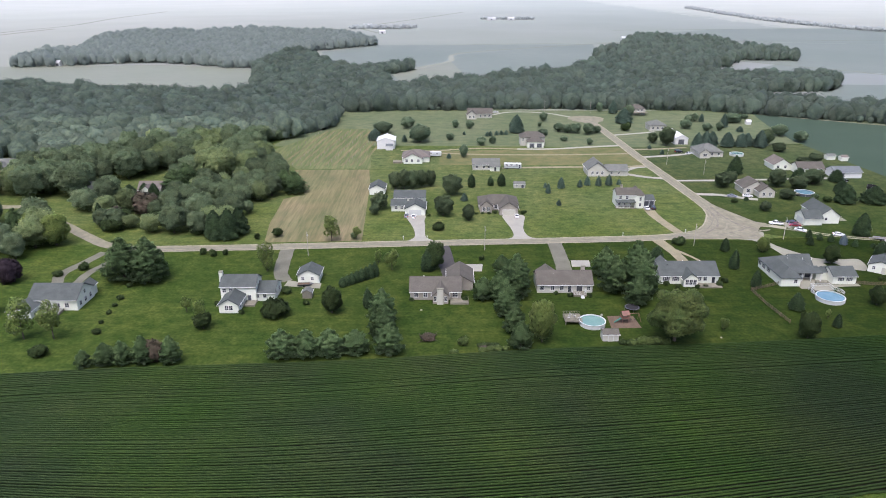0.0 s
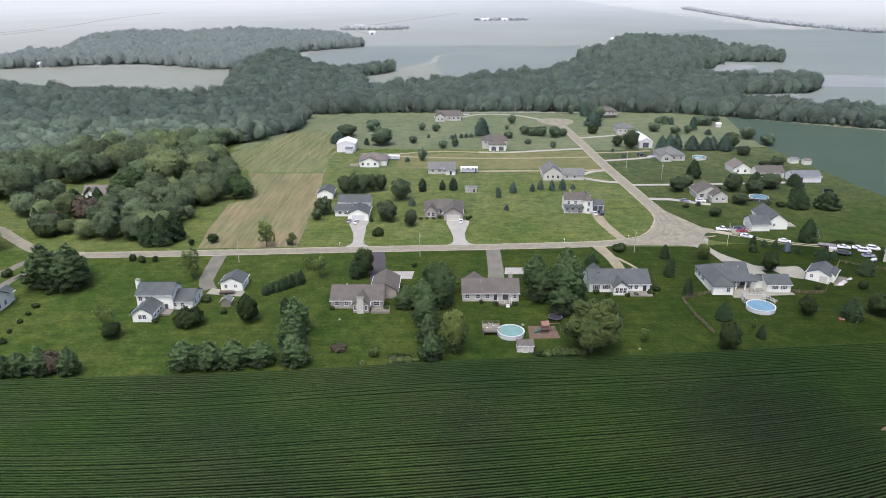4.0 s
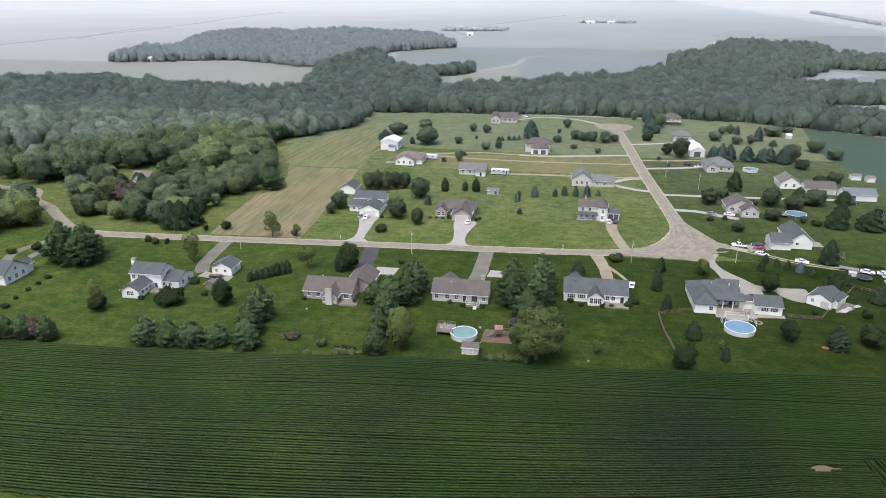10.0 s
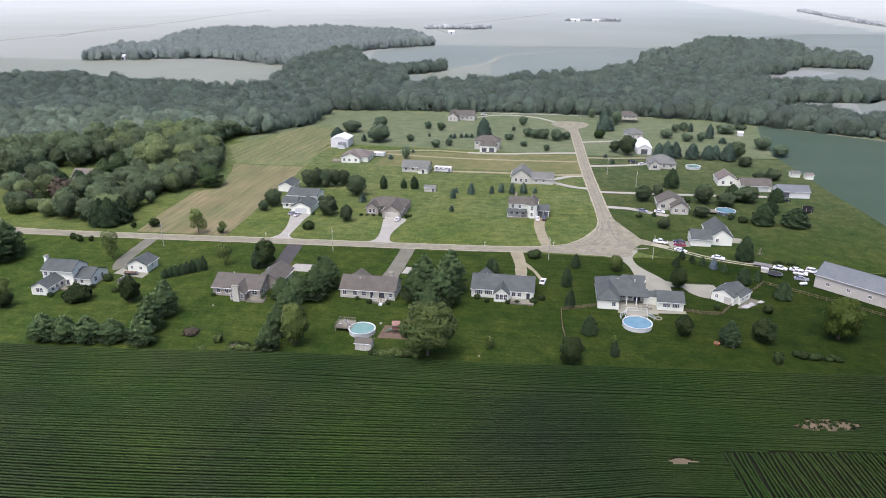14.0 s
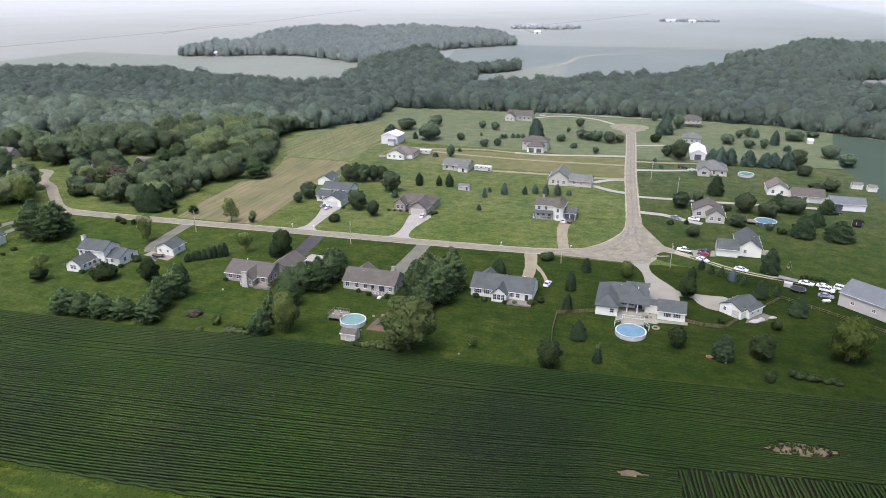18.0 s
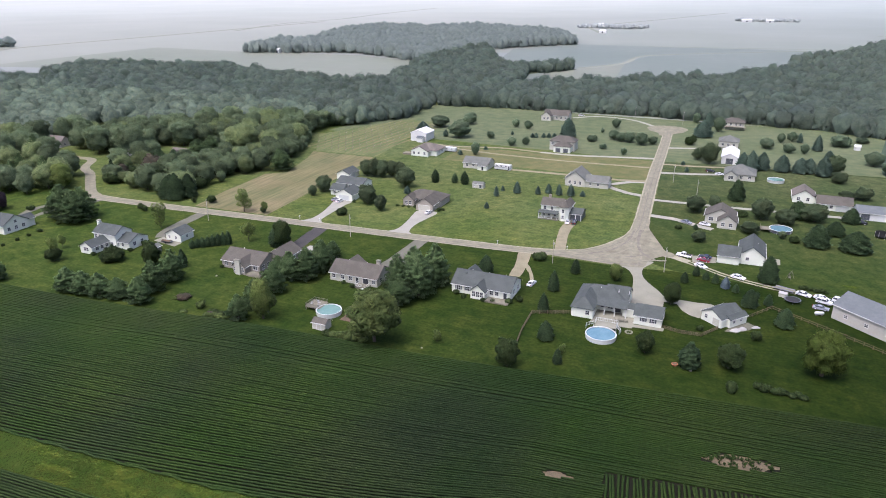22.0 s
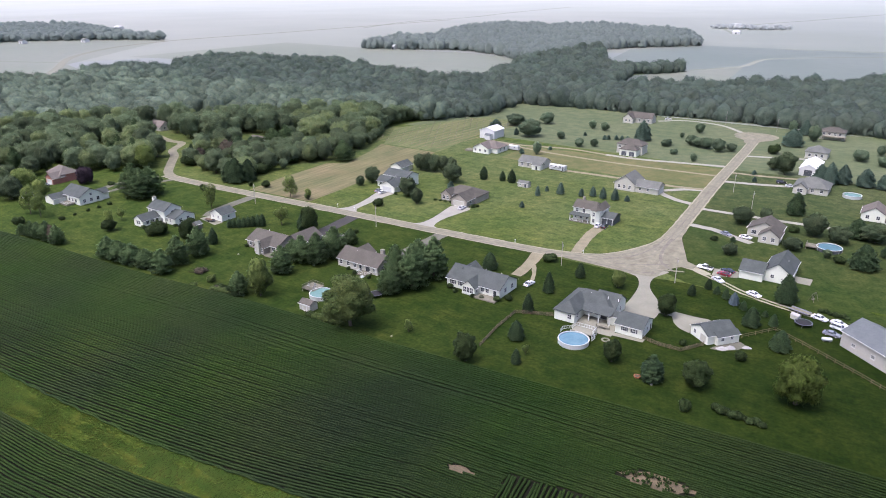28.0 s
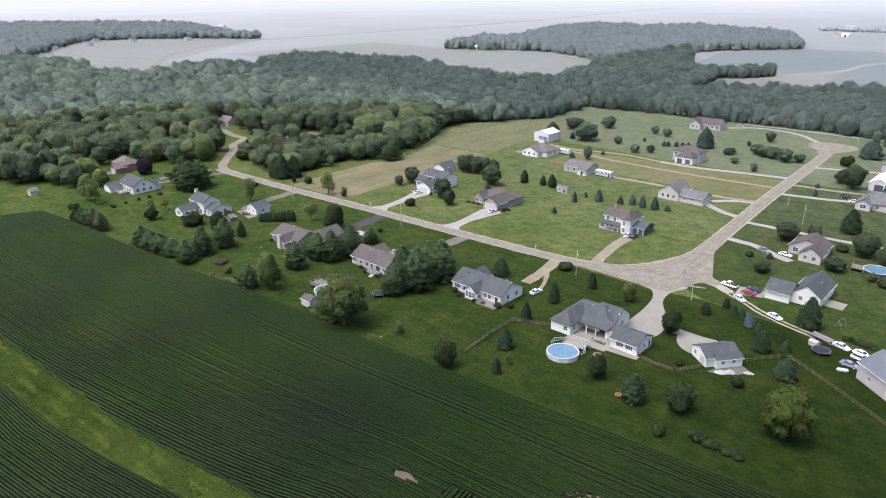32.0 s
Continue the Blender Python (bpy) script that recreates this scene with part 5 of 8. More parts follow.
GROUPS = (
    ("spruce", "on the lawn", "yard spruces", ((72, 219, 6.1, 5.2), (99, 229, 5.1, 3.4), (96, 213, 6.9, 3.6), (97, 198, 6.0, 3.4), (102, 182, 5.6, 4.6), (108, 171, 4.3, 2.6), (160, 214, 5.8, 5.3), (156, 245, 9.2, 6.4), (151, 224, 5.8, 5.0))),
    ("spruce", "along the gravel lane", "spruces along the lane", ((132, 235, 3.7, 2.7), (135, 242, 3.7, 2.4), (138, 240, 2.8, 2.3), (141, 238, 3.4, 2.4), (147, 233, 3.0, 2.3), (153, 232, 1.9, 1.9), (156, 227, 3.8, 2.6))),
    ("blue", "along the gravel lane", "spruces along the lane", ((144, 235, 4.0, 3.0),)),
    ("broad", "on the lawn", "yard trees", ((97, 165, 8.1, 6.4), (127, 185, 6.3, 5.2), (147, 185, 6.9, 7.2), (130, 217, 7.1, 5.8), (-3, 213, 10.5, 7.4))),
    ("column", "on the lawn", "yard trees", ((138, 182, 6.8, 5.2), (-5, 212, 7.8, 4.8))),
    ("light", "on the lawn", "yard trees", ((112, 228, 6.2, 4.8), (26, 163, 13.0, 7.6))),
    ("shrub", "in the yard", "yard shrubs", ((85, 236, 2.5, 4.8), (148, 174, 2.6, 2.6), (153, 203, 2.7, 2.8), (-2, 252, 2.9, 4.6), (-48, 194, 2.1, 3.0), (-103, 156, 3.0, 4.6), (-48, 179, 4.4, 8.0), (-40.5, 186, 1.4, 2.0), (139, 203, 1.4, 1.8))),
    ("shrub", "against a house wall", "foundation shrubs", ((72.6, 197.6, 1.2, 1.8), (69.6, 199.4, 1.5, 2.0), (86.1, 199.2, 1.4, 2.2), (88.6, 201.7, 1.6, 2.4), (78.7, 197.6, 1.0, 1.6), (81.5, 198.2, 0.9, 1.5), (38.3, 191.2, 1.3, 1.9), (34.1, 192.8, 1.0, 1.5), (44, 191.2, 1.1, 1.6), (13.6, 271.2, 0.9, 1.6), (16, 271.6, 0.8, 1.5), (18.6, 271.4, 0.9, 1.6), (21.2, 272, 1.0, 1.6), (32.4, 271.4, 1.3, 1.8), (33.6, 273, 1.1, 1.6), (-6, 268.8, 1.1, 1.6), (-58, 180, 1.2, 1.8), (-49.4, 188, 1.2, 1.9), (-66.8, 186, 1.1, 1.6), (-9.6, 188.4, 1.1, 1.6), (6.4, 188.4, 1.3, 1.9))),
    ("weed", "at the field edge", "weeds by the field", ((49.6, 161.6, 1.3, 2.6), (51.8, 161.8, 1.7, 3.0), (54, 162, 1.4, 2.8), (56.4, 162.4, 1.6, 3.0), (58.4, 162, 1.2, 2.6), (53, 163.2, 1.3, 2.4), (55.4, 163.6, 1.1, 2.2), (12, 158.6, 1.0, 2.4), (14, 158.8, 1.1, 2.6), (16, 159, 0.8, 2.2), (10, 158.2, 0.8, 2.2), (2.7, 157, 0.9, 2.4), (5.1, 161.5, 2.3, 2.8))),
    ("young", "on the lawn", "young trees", ((76.3, 169.5, 3.4, 3.0),)),
    ("willow", "on the lawn", "", ((167.5, 190, 13.0, 10.8),)),
    ("large", "by the field", "", ((61, 163.5, 16.0, 15.0),)),
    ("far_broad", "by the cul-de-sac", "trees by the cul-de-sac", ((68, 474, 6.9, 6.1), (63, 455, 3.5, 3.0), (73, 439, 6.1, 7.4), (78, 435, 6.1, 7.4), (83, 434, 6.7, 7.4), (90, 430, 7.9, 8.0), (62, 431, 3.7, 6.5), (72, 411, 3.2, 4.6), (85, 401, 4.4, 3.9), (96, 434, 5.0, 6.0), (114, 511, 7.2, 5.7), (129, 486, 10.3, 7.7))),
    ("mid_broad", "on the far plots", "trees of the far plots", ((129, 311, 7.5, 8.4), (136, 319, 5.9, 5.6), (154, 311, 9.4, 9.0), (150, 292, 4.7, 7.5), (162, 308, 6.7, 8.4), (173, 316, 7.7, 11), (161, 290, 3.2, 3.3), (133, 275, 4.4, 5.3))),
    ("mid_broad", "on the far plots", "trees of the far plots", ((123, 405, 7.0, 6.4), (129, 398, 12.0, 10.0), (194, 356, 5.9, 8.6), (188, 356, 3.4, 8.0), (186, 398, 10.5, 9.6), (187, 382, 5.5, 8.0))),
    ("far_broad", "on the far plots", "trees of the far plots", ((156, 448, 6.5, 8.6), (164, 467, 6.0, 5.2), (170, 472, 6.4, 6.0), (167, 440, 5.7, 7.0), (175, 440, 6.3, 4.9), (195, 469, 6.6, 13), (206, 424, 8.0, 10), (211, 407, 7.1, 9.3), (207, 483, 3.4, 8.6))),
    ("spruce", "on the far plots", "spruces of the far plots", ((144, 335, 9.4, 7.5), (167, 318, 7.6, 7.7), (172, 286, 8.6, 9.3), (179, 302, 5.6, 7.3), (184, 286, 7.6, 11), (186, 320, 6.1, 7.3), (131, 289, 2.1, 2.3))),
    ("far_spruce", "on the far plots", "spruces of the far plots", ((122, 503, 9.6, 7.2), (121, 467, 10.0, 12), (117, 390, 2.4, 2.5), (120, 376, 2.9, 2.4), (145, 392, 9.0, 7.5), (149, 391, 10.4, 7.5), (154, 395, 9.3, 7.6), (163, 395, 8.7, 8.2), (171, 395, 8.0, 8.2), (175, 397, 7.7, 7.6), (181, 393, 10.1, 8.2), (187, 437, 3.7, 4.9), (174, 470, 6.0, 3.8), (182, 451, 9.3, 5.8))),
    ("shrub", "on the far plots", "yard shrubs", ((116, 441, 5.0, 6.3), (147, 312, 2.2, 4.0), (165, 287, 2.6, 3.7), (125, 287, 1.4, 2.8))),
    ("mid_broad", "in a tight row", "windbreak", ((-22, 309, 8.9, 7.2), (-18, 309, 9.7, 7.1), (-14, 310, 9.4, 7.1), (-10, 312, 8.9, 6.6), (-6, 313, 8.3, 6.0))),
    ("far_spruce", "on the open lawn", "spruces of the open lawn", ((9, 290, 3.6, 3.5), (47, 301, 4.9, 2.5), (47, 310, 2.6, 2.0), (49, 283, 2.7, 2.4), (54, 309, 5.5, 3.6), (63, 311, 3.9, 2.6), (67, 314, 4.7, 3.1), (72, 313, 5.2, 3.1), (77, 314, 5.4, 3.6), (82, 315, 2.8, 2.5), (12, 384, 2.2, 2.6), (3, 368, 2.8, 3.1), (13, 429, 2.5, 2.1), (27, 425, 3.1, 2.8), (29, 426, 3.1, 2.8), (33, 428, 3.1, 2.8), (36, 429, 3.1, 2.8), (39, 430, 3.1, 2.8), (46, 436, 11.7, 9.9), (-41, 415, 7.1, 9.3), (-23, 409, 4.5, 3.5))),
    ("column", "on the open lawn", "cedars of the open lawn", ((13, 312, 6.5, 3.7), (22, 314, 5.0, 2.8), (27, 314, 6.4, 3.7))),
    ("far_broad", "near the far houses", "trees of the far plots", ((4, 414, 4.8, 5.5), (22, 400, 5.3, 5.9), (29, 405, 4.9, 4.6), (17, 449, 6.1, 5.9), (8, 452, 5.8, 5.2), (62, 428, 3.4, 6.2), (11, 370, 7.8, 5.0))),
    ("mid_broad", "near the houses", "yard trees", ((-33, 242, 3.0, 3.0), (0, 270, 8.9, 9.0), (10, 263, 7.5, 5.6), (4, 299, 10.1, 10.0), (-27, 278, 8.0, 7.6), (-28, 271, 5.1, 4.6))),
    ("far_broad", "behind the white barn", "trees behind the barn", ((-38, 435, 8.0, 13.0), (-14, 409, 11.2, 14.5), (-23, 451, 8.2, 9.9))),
    ("pine", "along the soybean field", "pines along the field", ((-41, 155.5, 8.4, 8.6), (-35, 156, 8.0, 8.2), (-29, 156.5, 8.0, 8.4), (-22.5, 157.5, 7.2, 8.0), (-14, 157.5, 9.0, 8.2), (-16, 165, 11.2, 8.2), (-17, 174, 11.6, 8.6), (-89, 150.5, 5.2, 4.4), (-84, 151.5, 6.8, 5.7), (-80, 152, 7.1, 5.7), (-75, 152.5, 8.4, 6.2), (-68, 152.5, 8.3, 5.8))),
    ("pine", "between two ranch houses", "pines between houses", ((12, 190, 7.7, 7.4), (17, 189, 10.5, 8.4), (22, 191, 12.0, 8.4), (22.5, 199, 12.0, 9.4), (19, 211, 6.5, 6.0), (18, 179, 10.2, 8.0), (19, 168, 9.5, 6.6), (20, 160, 8.5, 6.8))),
    ("pine", "between two ranch houses", "pines between houses", ((52, 207, 11.0, 9.0), (60, 193, 15.5, 10.6), (52, 195, 13.0, 9.4), (61, 203, 15.0, 10.2), (57, 186, 10.5, 8.4))),
    ("column", "at a plot corner", "", ((-22, 184, 6.5, 3.0),)),
    ("young", "on the lawn", "young trees", ((-67, 172, 7.6, 4.3), (-17, 212, 7.4, 5.2), (-41, 240, 9.2, 7.8), (-32, 241.5, 5.3, 3.6), (-58, 211.5, 9.4, 6.8), (-74, 181, 5.0, 3.2), (-112, 165, 11.0, 8.4), (-104, 165, 11.0, 7.0), (-22, 218, 4.6, 3.2), (108, 176, 3.0, 2.0))),
    ("broad", "on the lawn", "yard trees", ((-32, 180.5, 8.6, 6.8), (-66, 171, 5.0, 5.6), (-62, 245, 3.6, 4.4), (-69, 242, 2.6, 2.4))),
    ("pine", "beside the street", "pines beside the street", ((-102, 205, 15.6, 13.5), (-96, 209, 14.0, 12.0), (-93.5, 203, 14.6, 12.5))),
    ("purple", "beside a brick house", "", ((-138, 203, 8.6, 9.0),)),
    ("red", "among the pines", "", ((-72.4, 153.5, 6.0, 4.7),)),
    ("shrub", "along the plot line", "shrubs along the plot line", ((-97, 190, 1.4, 2.2), (-96, 180, 1.2, 1.6), (-94, 168, 1.5, 2.4), (-98, 199, 1.4, 1.9), (-95.5, 174, 1.0, 1.4), (-96.5, 185, 1.1, 1.6), (-119, 213, 2.4, 3.4), (-125, 208, 1.6, 3.4), (13, 221, 1.6, 1.8), (-84, 227, 2.2, 2.4), (-80, 225, 2.6, 2.6), (-76, 226, 2.0, 2.0))),
    ("column", "in a clipped row", "cedar hedge", tuple((-31.5 + 1.35 * i, 199 + 1.15 * i, 3.3 + 0.3 * i, 2.4) for i in range(8))),
    ("light", "at the wood edge", "trees of the wood edge", ((-140, 236, 13, 11), (-150, 242, 12, 10), (-142.8, 179, 12.5, 12), (-131, 179, 9, 8))),
)
for kind, where, group, places in GROUPS:
    for x, y, h, w in places:
        plant(kind, x, y, h, w, where, group)


# ---- woods ----
def inside(poly, x, y):
    hit = np.zeros(len(x), bool)
    for (x0, y0), (x1, y1) in zip(poly, poly[1:] + poly[:1]):
        if y0 != y1:
            hit ^= ((y0 > y) != (y1 > y)) & (x < (x1 - x0) * (y - y0) / (y1 - y0) + x0)
    return hit


def icosphere(detail):
    """Directions and triangles of a round ball."""
    bm = bmesh.new()
    bmesh.ops.create_icosphere(bm, subdivisions=detail, radius=1)
    bm.verts.ensure_lookup_table()
    d = np.array([v.co[:] for v in bm.verts])
    f = np.array([[v.index for v in q.verts] for q in bm.faces])
    bm.free()
    return d / np.linalg.norm(d, axis=1)[:, None], f


def reach(d, lobes, body):
    """How far a billowing crown goes out from its middle along each direction."""
    r = 1 / np.sqrt((d[:, 0] / body[0]) ** 2 + (d[:, 1] / body[1]) ** 2 + (d[:, 2] / body[2]) ** 2)
    for c, q in lobes:
        along_ = d @ np.array(c)
        disc = q * q - (np.dot(c, c) - along_ ** 2)
        r = np.maximum(r, np.where(disc > 0, along_ + np.sqrt(np.maximum(disc, 0)), 0))
    return r


def wood_templates(count, detail, leaves, size, seed, boughs, lift, low=-0.8, rough=0.0, skirt=False):
    """Unit trees, one metre high and wide: a billowing crown of boughs with loose leaf clumps over it."""
    out = []
    ball, tri = icosphere(detail)
    for k in range(count):
        rng = np.random.default_rng(seed + k)
        lobes = []
        for i in range(boughs):
            a, z = i * 2.4 + rng.uniform(-0.6, 0.6), 0.98 - 1.6 * (i + 0.5) / boughs + rng.uniform(-0.12, 0.12)
            c, q = math.sqrt(max(0.0, 1 - z * z)), rng.uniform(0.11, 0.19)
            far = rng.uniform(0.25, 0.37)
            lobes.append(((math.cos(a) * c * far, math.sin(a) * c * far, z * far * 1.05), q))
        body = (0.31, 0.31, rng.uniform(0.34, 0.40))
        r = reach(ball, lobes, body) * (1 + 0.05 * rng.standard_normal(len(ball)))
        if skirt:
            flat = np.hypot(ball[:, 0], ball[:, 1])
            r = np.where(ball[:, 2] < 0, np.maximum(r, np.minimum(0.36 / (flat + 1e-6), 0.42 / (np.abs(ball[:, 2]) + 1e-6))) * (1 + 0.06 * rng.standard_normal(len(ball))), r)
        p = ball * r[:, None]
        keep = tri[(ball[tri][:, :, 2].mean(1) > low)]
        face = np.cross(p[keep[:, 1]] - p[keep[:, 0]], p[keep[:, 2]] - p[keep[:, 0]])
        nv = np.zeros_like(p)
        for c in range(3):
            np.add.at(nv, keep[:, c], face)
        nv /= np.linalg.norm(nv, axis=1)[:, None] + 1e-9
        # Lifted normals light crown sides like tops, flattening shade as haze does.
        nv += np.array((0, 0, lift)) + rough * rng.standard_normal(nv.shape)
        nv /= np.linalg.norm(nv, axis=1)[:, None] + 1e-9
        d = rng.standard_normal((leaves, 3))
        d[:, 2] = np.abs(d[:, 2]) * np.where(rng.random(leaves) < 0.3, -0.7, 1.0)
        d /= np.linalg.norm(d, axis=1)[:, None]
        rr = reach(d, lobes, body) * rng.uniform(0.93, 1.13, leaves)
        q = d * rr[:, None]
        lv, _ = clumps(rng, q, d + np.array((0, 0, 0.4)), size, 0.6, True)
        near = nv[np.argmax(d @ ball.T, 1)] + (0.3 + rough) * rng.standard_normal((leaves, 3))
        near /= np.linalg.norm(near, axis=1)[:, None]
        v = np.concatenate((p[keep].reshape(-1, 3), lv)) + np.array((0, 0, 0.40))
        out.append((v, np.concatenate((nv[keep].reshape(-1, 3), np.repeat(near, 3, 0)))))
    return out


def wood(name, poly, gap, height, width, temps, mat, label, seed, avoid=(), cut=(), fringe=(), singles=()):
    """One wood: trees on a shaken grid inside the outline, joined, with low growth along the fringe line."""
    rng = np.random.default_rng(seed)
    px, py = np.array([p[0] for p in poly]), np.array([p[1] for p in poly])
    gx, gy = np.meshgrid(np.arange(px.min(), px.max(), gap), np.arange(py.min(), py.max(), gap * 0.9))
    gx = (gx + (np.arange(gx.shape[0]) % 2)[:, None] * gap / 2).ravel()
    gy = gy.ravel()
    gx, gy = gx + rng.uniform(-0.35, 0.35, len(gx)) * gap, gy + rng.uniform(-0.35, 0.35, len(gy)) * gap
    keep = inside(poly, gx, gy)
    for ax, ay, ar in avoid:
        keep &= (gx - ax) ** 2 + (gy - ay) ** 2 > (ar + 2) ** 2
    for hole in cut:
        keep &= ~inside(hole, gx, gy)
    verts, ways, tones = [], [], []
    places = [(x, y, 1.0) for x, y in zip(gx[keep], gy[keep])]
    for p in smooth_line(fringe, 3.6) if fringe else ():
        places.append((p.x + rng.uniform(-1.5, 1.5), p.y + rng.uniform(-0.8, 1.6), rng.uniform(0.3, 0.62)))
    if singles:
        crowns, trunk, count, fx, fy = singles
        stand = tagged(new("woodland_trees"), "nearest trees of the mixed woods beside the lawns", "woods", kind="stuff")
        places.sort(key=lambda p: (p[0] - fx) ** 2 + (p[1] - fy) ** 2)
        for x, y, grown in places[:count]:
            big = rng.uniform(0.8, 1.25) * grown
            tree = part("tree", crowns[rng.integers(len(crowns))], None, stand)
            wide_ = rng.uniform(0.95, 1.2) * big
            tree.matrix_basis = pose(x, y, 0, 0, 0, rng.uniform(0, 360)) @ Matrix.Diagonal((wide_, wide_, big * rng.uniform(0.95, 1.2), 1))
            part("trunk", trunk, None, tree)
        places = places[count:]
    for x, y, grown in places:
        t, tn_ = temps[rng.integers(len(temps))]
        a = rng.uniform(0, 6.283)
        big = rng.uniform(0.8, 1.18) * grown
        hh, ww = height * big * rng.uniform(0.85, 1.15), width * big * rng.uniform(0.9, 1.15)
        c, s = math.cos(a) * ww, math.sin(a) * ww
        verts.append(np.stack((t[:, 0] * c - t[:, 1] * s + x, t[:, 0] * s + t[:, 1] * c + y, t[:, 2] * hh), 1))
        c, s = math.cos(a), math.sin(a)
        ways.append(np.stack((tn_[:, 0] * c - tn_[:, 1] * s, tn_[:, 0] * s + tn_[:, 1] * c, tn_[:, 2]), 1))
        tones.append(np.full(len(t), rng.random(), np.float32))
    v = np.concatenate(verts)
    me = raw_mesh(name, v, [3] * (len(v) // 3), mat, np.concatenate(ways))
    me.attributes.new("tone", "FLOAT", "POINT").data.foreach_set("value", np.concatenate(tones))
    return tagged(new(name, me), label, "woods", kind="stuff")


GROVES = ([(-116, 248), (-100, 243), (-79, 252), (-80, 258), (-78, 287), (-70, 300), (-78, 334), (-97, 362), (-130, 345), (-127, 318), (-115, 300), (-120, 280), (-142, 272), (-134, 254)],
          [(-124, 240), (-140, 256), (-160, 274), (-170, 290), (-205, 296), (-205, 240), (-200, 175), (-165, 160), (-148, 166), (-132, 172), (-150, 180), (-162, 195), (-160, 212), (-138, 224)])
LANE_FREE = ((-124, 237, 7), (-130, 242, 7), (-136, 247, 7), (-143, 254, 7), (-151, 261, 7), (-158, 265, 7), (-164, 270, 8), (-170, 277, 9), (-177, 282, 9), (-187, 282, 9), (-197, 285, 8), (-207, 288, 9), (-216, 297, 10),
             (-158, 300, 13), (-156, 288, 9), (-146, 316, 9), (-136, 306, 11), (-130, 296, 9), (-220, 346, 11), (-228, 338, 8), (-226, 331, 9), (-215, 333, 9), (-152, 200, 15), (-140, 205, 13), (-141, 190, 14), (-150, 185, 9), (-128, 200, 18), (-122, 215, 18), (-132, 222, 12), (-369, 218, 8), (-128, 185, 16), (-140, 155, 8))
CLEARING = (
    ("grove", "around a wood clearing", ((-144, 287, 12, 11), (-102, 249, 13, 12), (-95, 262, 13, 12), (-105, 295, 10, 12), (-95, 299, 8, 9), (-80, 273, 6, 5), (-85, 279, 9, 7), (-79, 317, 12, 11), (-87, 310, 9, 8), (-153, 332, 16, 14), (-164, 299, 17, 19), (-151, 279, 9, 11), (-102, 355, 12, 16), (-123, 333, 11, 15), (-168, 339, 15, 12), (-111, 272, 12, 11), (-92, 284, 11, 10), (-114, 286, 11, 10), (-82, 333, 12, 11), (-93, 344, 12, 12), (-110, 344, 13, 12), (-89, 324, 12, 11), (-130, 345, 13, 13), (-100, 275, 11, 10), (-148, 300, 10, 10))),
    ("pale_grove", "around a wood clearing", ((-79, 290, 10, 9), (-108, 326, 18, 20), (-96, 332, 14, 14), (-142, 350, 15, 18), (-136, 268, 10, 11), (-111, 250, 8, 9), (-121, 255, 6, 8), (-148, 239, 11, 12), (-122, 350, 15, 15), (-155, 246, 9, 10))),
    ("spruce", "in a dark clump beside the street", ((-84, 243, 10, 9), (-79.5, 243, 12, 9), (-77, 248, 11, 8), (-86, 247, 10, 8), (-135, 260, 9, 4), (-137, 293, 7, 8), (-133, 299, 6, 6), (-126, 292, 8, 6))),
    ("pine", "around a wood clearing", ((-67, 303, 11, 12), (-121, 304, 12, 14), (-118, 311, 13, 12), (-73, 309, 10, 9))),
    ("red", "around a wood clearing", ((-130, 260, 7, 8), (-122, 273, 9, 11))))
for kind, where, places in CLEARING:
    for x, y, h, w in places:
        plant(kind, x, y, h, w, where, "grove")
grng = np.random.default_rng(77)
for k in range(420):
    x, y, big = grng.uniform(-145, -70), grng.uniform(243, 362), grng.uniform(5.5, 10.5)
    if inside(GROVES[0], np.array([x]), np.array([y]))[0] and all((x - a) ** 2 + (y - b) ** 2 > (r + 1.5) ** 2 for a, b, r in LANE_FREE) and all((x - p[0]) ** 2 + (y - p[1]) ** 2 > (0.30 * p[3] + 0.30 * big) ** 2 for g in CLEARING for p in g[2]):
        plant(("grove", "grove", "pale_grove", "shrub")[k % 4], x, y, big * (0.55 if k % 4 == 3 else 1.05), big, "under taller woodland trees", "grove")
for poly in GROVES[1:]:
    xs_, ys_ = [p[0] for p in poly], [p[1] for p in poly]
    for gx_ in np.arange(min(xs_), max(xs_), 9.6):
        for gy_ in np.arange(min(ys_), max(ys_), 9.2):
            x, y = gx_ + grng.uniform(-3, 3), gy_ + grng.uniform(-3, 3)
            kind = ("grove", "grove", "pale_grove", "grove", "pine", "spruce", "grove", "pale_grove")[grng.integers(8)]
            big = grng.uniform(0.65, 1.2)
            if not inside(poly, np.array([x]), np.array([y]))[0] or any((x - a) ** 2 + (y - b) ** 2 < (r + 2) ** 2 for a, b, r in LANE_FREE):
                continue
            if kind in ("pine", "spruce"):
                plant(kind, x, y, 12 * big, 7.5 * big, "among woodland trees", "grove")
            else:
                plant(kind, x, y, 12 * big, 11 * big * grng.uniform(0.85, 1.15), "at the wood edge", "grove")
NEAR_T = wood_templates(8, 2, 620, 0.027, 400, 22, 0.4, -0.8, 0.2)
MID_T = wood_templates(8, 2, 520, 0.027, 450, 24, 0.55, -0.8, 0.34, True)
FAR_T = wood_templates(6, 2, 90, 0.042, 500, 18, 0.9, -0.7, 0.4, True)
STAND_CROWNS = []
for k in range(7):
    _, v, sz, nm = tree_parts("grove", 900 + k, 12.5, 10.5)
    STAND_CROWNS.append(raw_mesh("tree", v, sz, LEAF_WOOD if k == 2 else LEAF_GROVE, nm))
STAND_TRUNK = Geo().tube((0, 0, 0), (0.2, 0.1, 7), 0.28, 0.16, 6).mesh("trunk")
STAND_TRUNK.materials.append(BARK)
